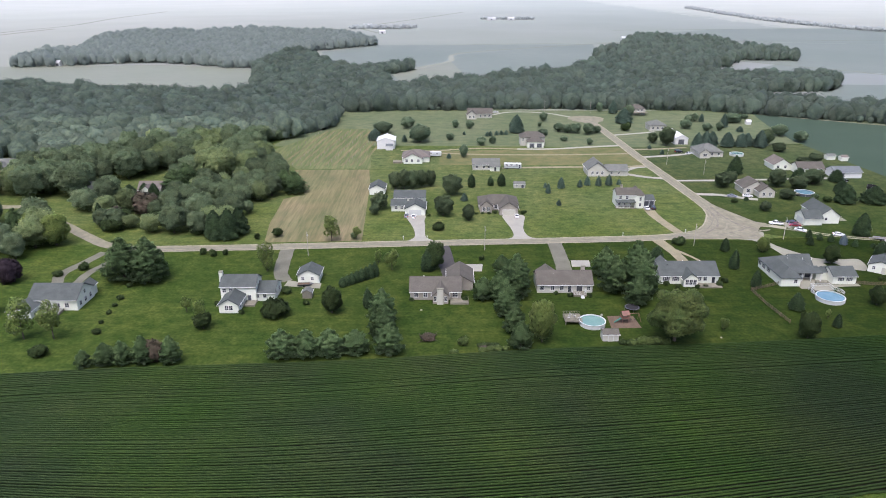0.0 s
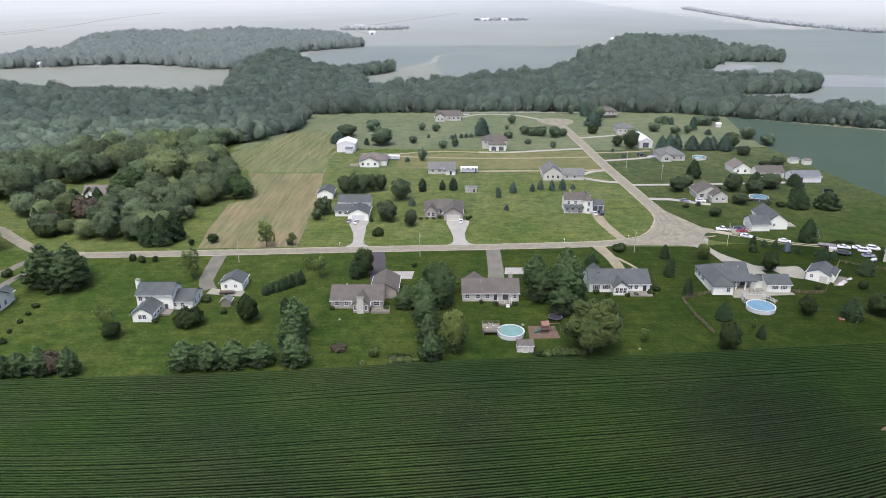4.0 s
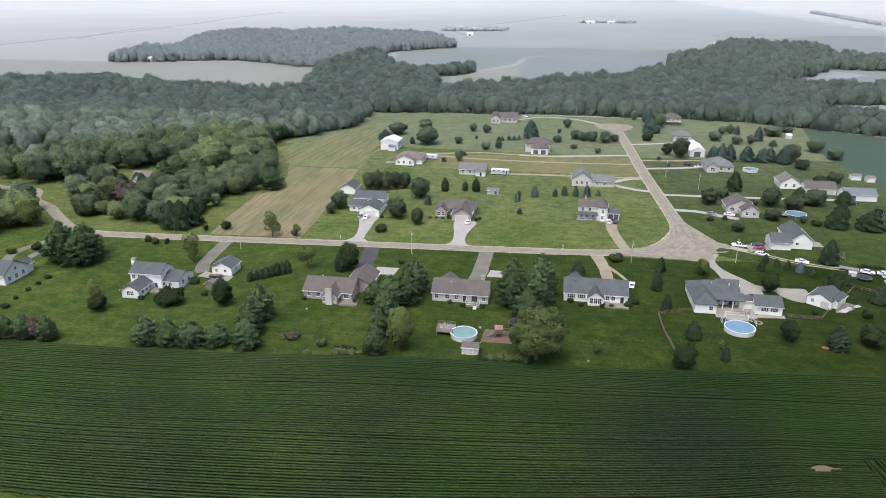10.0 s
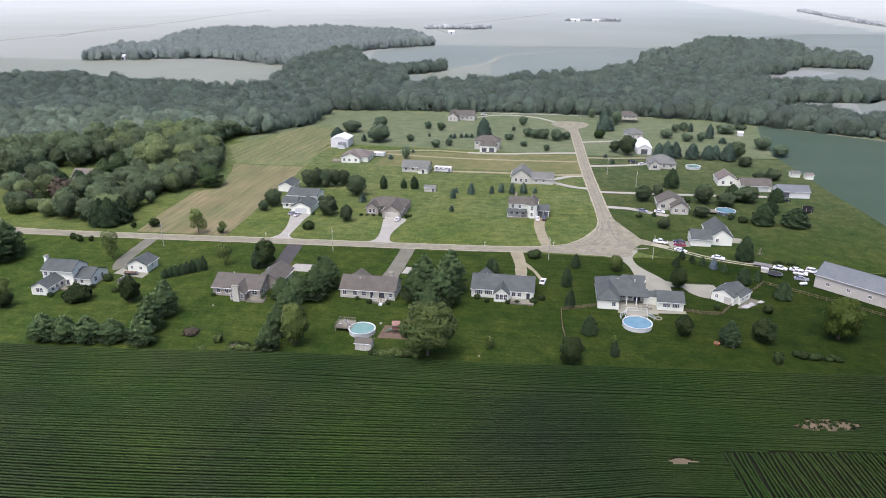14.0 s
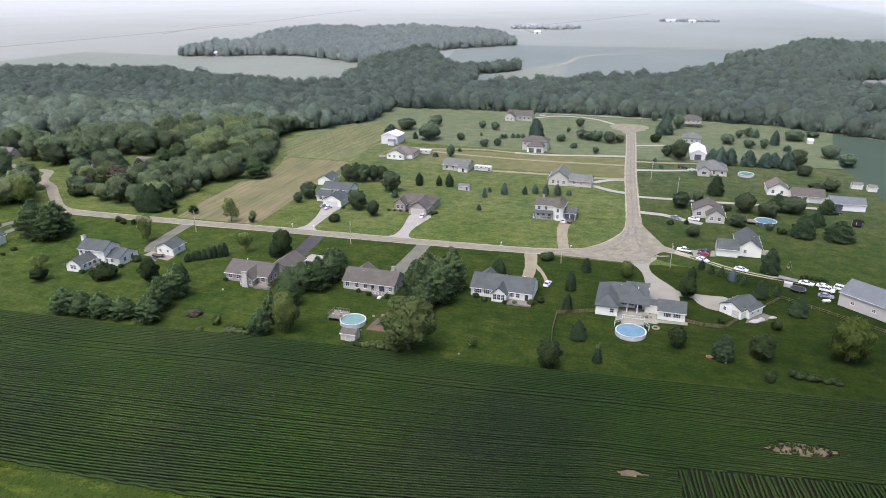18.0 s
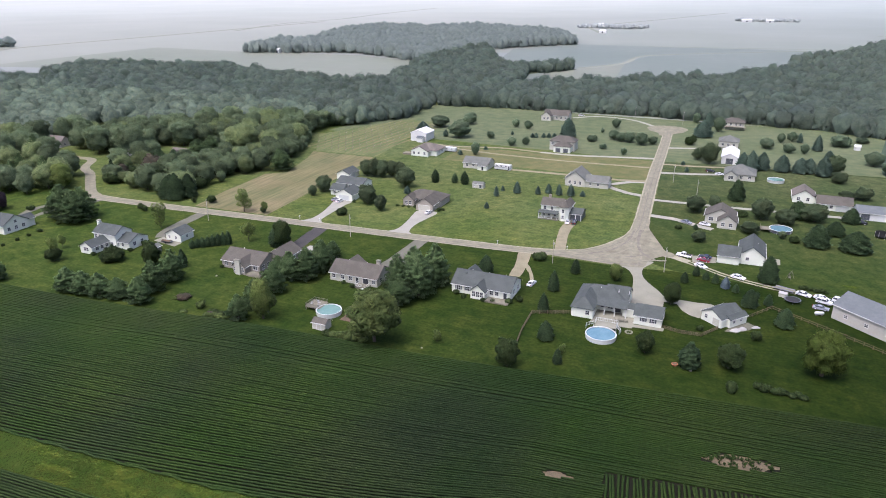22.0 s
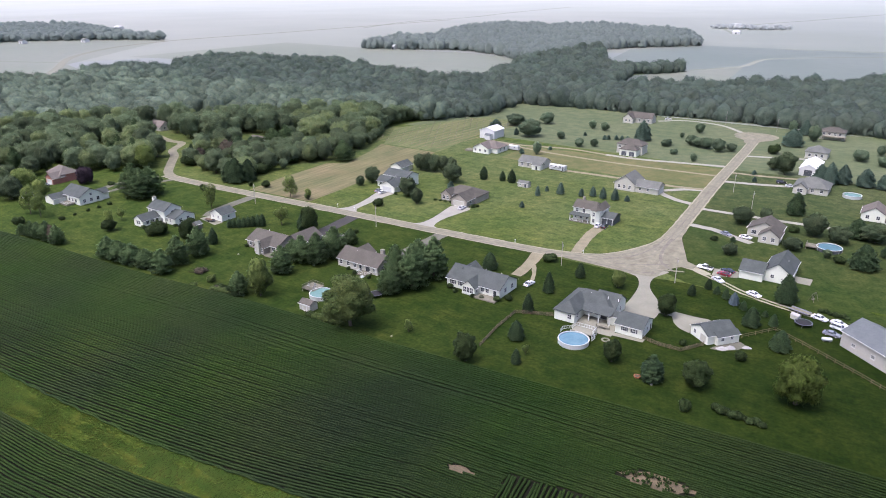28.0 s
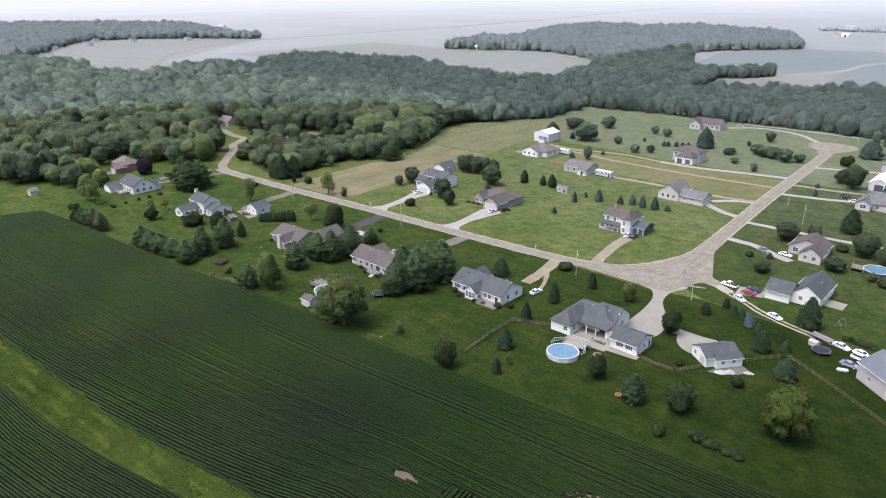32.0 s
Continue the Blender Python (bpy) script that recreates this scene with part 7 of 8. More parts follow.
# detached garage, metal barn, house by the junction
o = house("white detached garage with dark gable roof", pose(144.2, 212.0, 0, 0, 0, -38), "garage", "garage")
block(o, -3.4, 3.4, -4.4, 4.4, 2.5, 1.6, "y", WHITE_SIDING, SLATE_ROOF, over=0.25)
block(o, 1.8, 4.4, -2.2, 4.5, 2.3, 0.8, "y", WHITE_SIDING, SLATE_ROOF, over=0.25)
opening(o, "door", "w", -3.4, 2.6, 0.05, 1.0, 2.0)
opening(o, "garage_door", "s", 1.6, -4.4, 0.05, 2.2, 2.1, pane_mat=BEIGE_SIDING)
windows(o, "s", -4.4, (-1.8,), 1.1, 0.8, 1.0)
windows(o, "e", 4.4, (-0.6, 2.2), 1.1, 0.8, 0.9)
windows(o, "w", -3.4, (-1.8,), 1.1, 0.8, 0.9)
o = house("long pale metal barn with blue-grey roof", pose(172.2, 225.4, 0, 0, 0, -41), "barn", "barn")
block(o, 0, 26, 0, 11, 4.2, 2.6, "x", BEIGE_METAL, GREY_METAL, over=0.35)
opening(o, "garage_door", "w", 0, 5.5, 0.05, 4.0, 3.4, pane_mat=BEIGE_METAL)
for wx in (4, 10, 16, 22):
    opening(o, "window", "s", wx, 0, 1.6, 1.0, 0.8)
o = house("white house with dark roofs beside a parking pad")
block(o, 140.4, 147.2, 256.6, 264.8, 2.8, 2.2, "x", WHITE_SIDING, SLATE_ROOF)
block(o, 147.0, 154.8, 258.6, 273, 3.2, 2.9, "y", WHITE_SIDING, SLATE_ROOF)
opening(o, "garage_door", "w", 140.4, 260.6, 0.05, 4.6, 2.2, pane_mat=VINYL)
windows(o, "s", 258.6, (149.6,), 1.4, 0.9, 1.0)
windows(o, "e", 154.8, (261.5, 265.5, 269.5), 1.2)
stack(o, 152.6, 266, 4.8)

# middle plots
o = house("white house with front garage and grey roofs")
block(o, -20.6, -7.6, 279, 288, 4.8, 1.9, "x", WHITE_SIDING, SLATE_ROOF)
block(o, -15.6, -7.4, 269.8, 280, 2.8, 2.1, "y", WHITE_SIDING, SLATE_ROOF)
block(o, -21.6, -15.4, 275.4, 281, 2.6, 1.8, "x", WHITE_SIDING, SLATE_ROOF)
opening(o, "garage_door", "s", -11.5, 269.8, 0.05, 4.9, 2.2, pane_mat=VINYL)
windows(o, "s", 279, (-18.6, -13.6, -10.2), 3.2, 1.2, 1.0)
windows(o, "s", 275.4, (-19.6, -17.2), 1.0)
windows(o, "e", -7.6, (283,), 1.2)
o = house("white gabled outbuilding with dark roof", name="outbuilding", category="shed")
block(o, -33, -26.2, 299.4, 308.4, 2.7, 1.8, "y", WHITE_SIDING, SLATE_ROOF)
opening(o, "garage_door", "e", -26.2, 303.6, 0.05, 2.6, 2.1, pane_mat=VINYL)
o = house("taupe brick house with brown-grey roofs and garage wing")
block(o, 14.8, 30.9, 276.4, 286.6, 2.8, 2.7, "hip", TAUPE_BRICK, BROWN_ROOF)
block(o, 22.8, 30.3, 269.8, 280, 2.8, 2.5, "y", TAUPE_BRICK, BROWN_ROOF)
block(o, 15.2, 20.0, 273.4, 278, 2.8, 2.0, "y", TAUPE_BRICK, BROWN_ROOF)
opening(o, "garage_door", "s", 26.6, 269.8, 0.05, 5.0, 2.3, pane_mat=BEIGE_SIDING)
windows(o, "s", 273.4, (16.7, 18.5), 0.8, 1.1, 1.5)
windows(o, "s", 276.4, (21.8,), 0.8, 1.3, 1.5)
windows(o, "e", 30.3, (273, 277), 1.0)
o = house("white two-storey farmhouse with porch and round bay tower")
block(o, 72.8, 81.4, 281, 288, 5.2, 2.0, "x", WHITE_SIDING, BROWN_ROOF)
ring = [(82.2 + 2.1 * math.cos(k * math.pi / 4 + 0.39), 280.6 + 2.1 * math.sin(k * math.pi / 4 + 0.39)) for k in range(8)]
part("bay_tower", Geo().add([(x, y, 0) for x, y in ring] + [(x, y, 5.6) for x, y in ring], [(i, (i + 1) % 8, 8 + (i + 1) % 8, 8 + i) for i in range(8)] + [tuple(range(8, 16))]), WHITE_SIDING, o)
part("tower_roof", Geo().add([(82.2 + (x - 82.2) * 1.18, 280.6 + (y - 280.6) * 1.18, 5.5) for x, y in ring] + [(82.2, 281.6, 7.8)], [(i, (i + 1) % 8, 8) for i in range(8)] + [tuple(range(7, -1, -1))]), BROWN_ROOF, o)
block(o, 80.6, 84.2, 282, 289, 5.2, 1.7, "y", WHITE_SIDING, BROWN_ROOF)
part("porch_roof", Geo().prism([(278.2, 2.5), (281.2, 3.1), (281.2, 3.3), (278.2, 2.7)], "x", 72.2, 80.4), SLATE_ROOF, o)
post_row(o, ((72.6, 278.5), (75.2, 278.5), (77.8, 278.5), (80, 278.5)), 0.3, 2.5, TRIM, 0.1, "porch_post")
part("porch_floor", Geo().box(72.2, 80.4, 278.2, 281, 0, 0.35), WOOD, o)
rail(o, [(72.4, 278.4), (77.4, 278.4)], 0.35, 0.8, TRIM)
block(o, 84.2, 89.0, 281.6, 289, 2.6, 1.3, "x", DARK_TRIM, SLATE_ROOF)
post_row(o, ((84.5, 281.2), (86.7, 281.2), (88.8, 281.2)), 0.0, 2.6, TRIM, 0.12, "carport_post")
windows(o, "s", 281, (74.4, 77.2), 3.4, 0.9, 1.4)
windows(o, "s", 281, (74.0, 76.2, 78.6), 0.9, 0.9, 1.4)
for zz in (0.9, 3.4):
    windows(o, "s", 278.66, (82.2,), zz, 0.8, 1.4)
    opening(o, "window", "e", 84.12, 280.6, zz, 0.8, 1.4)
chimney(o, 75.4, 284.8, 0.8, 0.8, 8.4, TAUPE_BRICK, 5.6)
o = house("grey house with tall front gable and garage wing")
block(o, 70.4, 79.6, 330, 342, 3.4, 3.4, "y", BEIGE_SIDING, GREY_ROOF)
block(o, 79.4, 90.0, 330.6, 338.6, 2.8, 2.0, "x", BEIGE_SIDING, GREY_ROOF)
windows(o, "s", 330, (72.6, 75, 77.4), 1.0, 1.0, 1.5)
windows(o, "s", 330.6, (82, 85.5), 1.1, 0.9, 1.0)
opening(o, "garage_door", "e", 90.0, 334.6, 0.05, 4.8, 2.2, pane_mat=VINYL)
o = house("tan house with grey shed roof and small porch")
block(o, 14.8, 28.4, 342.6, 351, 2.8, 2.2, "x", BEIGE_SIDING, GREY_ROOF)
block(o, 23.4, 28.2, 340.4, 344, 2.4, 1.2, "x", WHITE_SIDING, GREY_ROOF)
windows(o, "s", 342.6, (17, 20.4, 23), 1.0)
opening(o, "door", "s", 26, 340.4, 0.1, 1.0, 2.0)
o = house("small grey garden shed on the open lawn", name="shed", category="shed")
block(o, 32.4, 37.6, 309.6, 312.4, 1.9, 0.8, "x", BEIGE_SIDING, GREY_ROOF, over=0.2)
opening(o, "door", "s", 36.4, 309.6, 0.05, 1.1, 1.6, pane_mat=DARK_TRIM)
windows(o, "s", 309.6, (33.8,), 0.8, 0.7, 0.6)
o = house("white metal machinery barn with low gable", name="barn", category="barn")
block(o, -37.6, -27.6, 390.5, 402, 4.7, 1.7, "y", WHITE_METAL, WHITE_METAL, over=0.25)
block(o, -32.4, -28.6, 387.4, 390.5, 2.4, 0.9, "x", WHITE_METAL, GREY_METAL, over=0.2)
opening(o, "garage_door", "s", -35.2, 390.5, 0.05, 3.2, 3.0, pane_mat=WHITE_METAL)
o = house("white farmhouse with red-brown hipped roof")
block(o, -21.6, -7.4, 359.6, 371, 2.8, 2.9, "hip", WHITE_SIDING, TAN_ROOF)
block(o, -20.8, -11, 356.2, 364, 2.8, 2.4, "y", WHITE_SIDING, TAN_ROOF)
windows(o, "s", 356.2, (-19.2, -16.4, -13), 1.0)
windows(o, "e", -7.4, (363, 367), 1.0)
part("porch", Geo().box(-26.4, -21.6, 356.8, 361, 0, 0.8), WOOD, o, "timber side porch")
o = house("beige two-storey house with two dark garage doors")
block(o, 44.6, 58.6, 398.6, 407, 5.0, 2.6, "hip", BEIGE_SIDING, BROWN_ROOF)
block(o, 48.2, 57.4, 393.4, 400, 3.4, 2.2, "hip", WHITE_SIDING, BROWN_ROOF)
for gx_ in (50.7, 54.9):
    opening(o, "garage_door", "s", gx_, 393.4, 0.05, 2.7, 2.3, pane_mat=DARK_TRIM)
windows(o, "s", 398.6, (46.2,), 3.0)
o = house("long beige house with pale brown roof at the wood edge")
block(o, 17, 34, 486, 495, 3.2, 3.0, "x", BEIGE_SIDING, BROWN_ROOF)
block(o, 16.4, 23, 481.6, 489, 3.2, 2.6, "y", BEIGE_SIDING, BROWN_ROOF)
windows(o, "s", 486, (26, 29, 32), 1.1)
windows(o, "s", 481.6, (18.4, 21), 1.1)
o = house("beige house with brown roof and raised deck")
block(o, 130.4, 143.4, 497, 506, 4.4, 2.5, "hip", BEIGE_SIDING, BROWN_ROOF)
part("deck", Geo().box(132, 144.4, 493.6, 497, 2.1, 2.3), WOOD, o, "raised timber deck")
post_row(o, ((132.4, 494), (138, 494), (144, 494)), 0, 2.1, WOOD)
windows(o, "s", 497, (132.6, 135.4, 138.4, 141), 2.7)
o = house("pale house with grey hipped roof behind spruces")
block(o, 131.2, 141.6, 441, 451.4, 3.4, 2.8, "hip", BEIGE_SIDING, GREY_ROOF)
windows(o, "s", 441, (133.4, 136.4, 139.2), 1.1)
o = house("white metal building with white roof", name="outbuilding", category="barn")
block(o, 134.6, 142.4, 401, 421, 3.5, 1.9, "y", WHITE_METAL, WHITE_METAL, over=0.3)
opening(o, "garage_door", "s", 138.5, 401, 0.05, 3.4, 2.9, pane_mat=DARK_TRIM)
o = house("beige house with wide grey hipped roof")
block(o, 137.4, 151, 369.4, 382, 2.8, 3.6, "hip", BEIGE_SIDING, GREY_ROOF)
block(o, 137.6, 143, 366.8, 372, 2.8, 2.0, "y", BEIGE_SIDING, GREY_ROOF)
windows(o, "s", 369.4, (145, 148.6), 1.0)
windows(o, "s", 366.8, (140.4,), 1.0, 2.0, 1.4)
o = house("white house with tan roof and side gable")
block(o, 166, 174.6, 341.6, 352.4, 2.8, 2.7, "y", WHITE_SIDING, TAN_ROOF)
windows(o, "s", 341.6, (168.2, 171.8), 1.0)
windows(o, "e", 174.6, (345, 349), 1.0)
o = house("low white house with long dark grey roof")
block(o, 174.6, 187.6, 334, 342.6, 2.7, 2.3, "x", WHITE_SIDING, BROWN_ROOF)
opening(o, "garage_door", "s", 184, 334, 0.05, 4.6, 2.2, pane_mat=VINYL)
windows(o, "s", 334, (177, 180), 1.0)
o = house("long white shed with grey roof", name="shed", category="shed")
block(o, 188, 201.4, 325.8, 334, 2.9, 1.9, "x", WHITE_METAL, GREY_METAL, over=0.3)
opening(o, "garage_door", "s", 191.4, 325.8, 0.05, 3.0, 2.4, pane_mat=DARK_TRIM)
o = house("beige house with brown roof and front gable")
block(o, 133.6, 144.6, 299, 308.6, 2.9, 2.9, "y", BEIGE_SIDING, BROWN_ROOF)
block(o, 138.4, 145.2, 293.6, 301, 2.8, 2.4, "y", BEIGE_SIDING, BROWN_ROOF)
windows(o, "s", 293.6, (140.4, 143.2), 1.0)
windows(o, "s", 299, (135.8,), 1.0, 1.6, 1.4)
windows(o, "e", 145.2, (296,), 1.0)
for sx0, sx1, sy0, sy1, lb, wl_, rf in ((204, 208.4, 363, 366.4, "small white shed with grey roof by the field", WHITE_SIDING, GREY_ROOF), (210, 213.6, 360, 363.4, "small white shed with tan roof", WHITE_SIDING, TAN_ROOF), (201, 204, 461, 464, "small white domed garden shed", WHITE_METAL, WHITE_METAL), (42.0, 46.2, 163.2, 166.2, "small beige garden shed beside the field", BEIGE_SIDING, BROWN_ROOF)):
    o = house(lb, name="shed", category="shed")
    block(o, sx0, sx1, sy0, sy1, 2.0, 0.8, "x", wl_, rf, over=0.2)
    opening(o, "door", "s", (sx0 + sx1) / 2, sy0, 0.05, 1.3, 1.7, pane_mat=wl_)

# far farmsteads, pale specks in the haze
for fx, fy, fw, lb in ((120, 1815, 26, "distant white farm building"), (168, 1812, 20, "distant white farm building"), (-160, 1548, 22, "distant white farm house"), (-112, 1340, 14, "distant white farm building"), (-439, 815, 6, "distant small white farm building"), (292, 1165, 12, "distant white grain building"), (308, 1168, 12, "distant white grain building"),
                       (-1185, 872, 26, "distant white farm building"), (-1015, 540, 14, "distant pale estate house"), (-985, 587, 14, "distant pale estate house"), (-925, 652, 14, "distant pale estate house"), (-930, 445, 12, "distant pale estate house"), (-955, 505, 12, "distant pale estate house")):
    o = house(lb + " with pale roof", name="farm_building", category="building")
    block(o, fx - fw * 0.4, fx + fw * 0.4, fy, fy + 8, 4, 2, "x", WHITE_METAL, WHITE_METAL if "white" in lb else GREY_ROOF, over=0.3)
    opening(o, "door", "s", fx, fy, 0.05, 3.0, 3.0, pane_mat=DARK_TRIM)


# ---- pools ----
def pool(x, y, r, water, label, wall_mat):
    o = thing("swimming_pool", label, "pool", pose(x, y, 0))
    n = 40
    def ringpts(rr, z):
        return [(rr * math.cos(2 * math.pi * i / n), rr * math.sin(2 * math.pi * i / n), z) for i in range(n)]
    q = [(i, (i + 1) % n, n + (i + 1) % n, n + i) for i in range(n)]
    part("wall", Geo().add(ringpts(r, 0) + ringpts(r, 1.2), q).add(ringpts(r - 0.08, 1.2) + ringpts(r - 0.08, 0), q), wall_mat, o)
    rim = Geo().add(ringpts(r + 0.12, 1.2) + ringpts(r + 0.12, 1.28), q).add(ringpts(r + 0.12, 1.28) + ringpts(r - 0.14, 1.28), q).add(ringpts(r - 0.14, 1.28) + ringpts(r - 0.14, 1.15), q)
    part("rim", rim, VINYL, o, "white pool rim")
    part("water", Geo().add(ringpts(r - 0.09, 1.02), [tuple(range(n))]), water, o, "still pool water")
    for i in range(0, n, 4):
        a = 2 * math.pi * i / n
        part("upright", Geo().tube((math.cos(a) * (r + 0.06), math.sin(a) * (r + 0.06), 0), (math.cos(a) * (r + 0.06), math.sin(a) * (r + 0.06), 1.25), 0.07, 0.07, 5), VINYL, o)
    return o


pool(115.2, 188.6, 3.95, POOL_BLUE, "round above-ground pool with blue water and white wall", VINYL)
o = thing("pool_deck", "white railed deck beside the round pool", "deck", Matrix())
part("floor", Geo().box(112.6, 118.4, 192.6, 195.8, 1.05, 1.25), CONCRETE, o, "grey deck boards")
post_row(o, ((112.4, 195.8), (115.4, 195.8), (118.4, 195.8), (112.4, 193), (118.4, 193)), 0, 1.05, VINYL)
rail(o, [(112.6, 193.4), (112.6, 195.8), (118.4, 195.8), (118.4, 193.2)], 1.25, 0.95, VINYL)
rail(o, [(112.3, 193.4), (110.7, 191.6), (110.9, 189.8)], 1.25, 0.9, VINYL)
rail(o, [(118.5, 193.2), (119.9, 191.4), (119.7, 189.6)], 1.25, 0.9, VINYL)
pool(41.2, 173.0, 3.55, POOL_GREEN, "round above-ground pool with pale green water", VINYL)
o = thing("pool_deck", "weathered timber deck beside the pale pool", "deck", Matrix())
part("floor", Geo().box(33.6, 38.4, 172.4, 177.2, 0.95, 1.15), WOOD, o)
post_row(o, ((33.8, 172.6), (38, 172.6), (33.8, 177), (38, 177)), 0, 0.95, WOOD)
rail(o, [(38.2, 172.5), (33.7, 172.5), (33.7, 177.1), (38.3, 177.1)], 1.15, 0.9, WOOD)
for i, (dx, dy) in enumerate(((34.8, 174), (36.6, 175.2), (35.6, 176.2), (37.4, 173.6))):
    c = thing("deck_chair", "pale plastic deck chair on the pool deck", "chair", pose(dx, dy, 1.15, 0, 0, 70 * i), "deck chairs")
    part("seat", Geo().box(-0.3, 0.3, -0.3, 0.3, 0.38, 0.44), TARP, c)
    part("backrest", Geo().box(-0.3, 0.3, 0.26, 0.32, 0.44, 0.95), TARP, c)
    for lx in (-0.27, 0.27):
        for ly in (-0.27, 0.27):
            part("leg", Geo().box(lx - 0.03, lx + 0.03, ly - 0.03, ly + 0.03, 0, 0.38), TARP, c)
pool(160.0, 373.5, 3.6, POOL_GREEN, "round pale pool on a far lawn", VINYL)
pool(160.6, 298.5, 4.0, POOL_BLUE, "round blue pool with dark wall", DARK_TRIM)
o = thing("pool_deck", "timber deck beside the dark-walled pool", "deck", Matrix())
part("floor", Geo().box(153.4, 157.2, 295.4, 299.4, 0.95, 1.15), WOOD, o)
rail(o, [(157, 295.5), (153.5, 295.5), (153.5, 299.3)], 1.15, 0.9, WOOD)
post_row(o, ((153.6, 295.7), (157, 295.7), (153.6, 299.2)), 0, 0.95, WOOD)
pool(-137.5, 313.5, 2.6, POOL_BLUE, "small blue pool in a wood clearing", VINYL)


# ---- vehicles ----
PAINT = {}


def paint(colour, name):
    if name not in PAINT:
        PAINT[name] = material(name, (colour, tuple(c * 1.05 for c in colour), tuple(c * 0.92 for c in colour)), (0.6, 3.0), 0.25, 0.5, coat=0.6, coat_rough=0.08)
    return PAINT[name]


WHITE_PAINT, BLACK_PAINT, RED_PAINT, GREY_PAINT = paint((0.60, 0.61, 0.59), "white_car_paint"), paint((0.02, 0.022, 0.026), "black_car_paint"), paint((0.20, 0.02, 0.03), "red_car_paint"), paint((0.20, 0.21, 0.23), "grey_car_paint")
LAMP = material("headlamp_lens", ((0.55, 0.56, 0.58), (0.6, 0.6, 0.62), (0.5, 0.5, 0.52)), (1, 4), 0.1, 0.6)
TAIL = material("tail_lamp_lens", ((0.35, 0.02, 0.02), (0.4, 0.03, 0.03), (0.3, 0.02, 0.02)), (1, 4), 0.15, 0.6)
BODIES = {
    "sedan": (4.8, 1.8, [(-2.4, 0.35), (2.4, 0.35), (2.42, 0.62), (2.3, 0.78), (1.1, 0.95), (-1.6, 0.98), (-2.35, 0.92), (-2.42, 0.6)], [(1.05, 0.93), (0.35, 1.40), (-0.95, 1.42), (-1.75, 0.96)]),
    "suv": (4.8, 1.95, [(-2.4, 0.42), (2.4, 0.42), (2.42, 0.8), (2.25, 1.0), (1.2, 1.12), (-2.35, 1.14), (-2.42, 0.7)], [(1.15, 1.10), (0.55, 1.72), (-1.95, 1.74), (-2.3, 1.12)]),
    "pickup": (5.6, 2.0, [(-2.8, 0.5), (2.8, 0.5), (2.82, 0.9), (2.6, 1.06), (1.3, 1.14), (0.9, 1.14), (-0.6, 1.14), (-2.78, 1.12), (-2.8, 0.7)], [(1.25, 1.12), (0.7, 1.80), (-0.5, 1.82), (-0.75, 1.13)]),
}


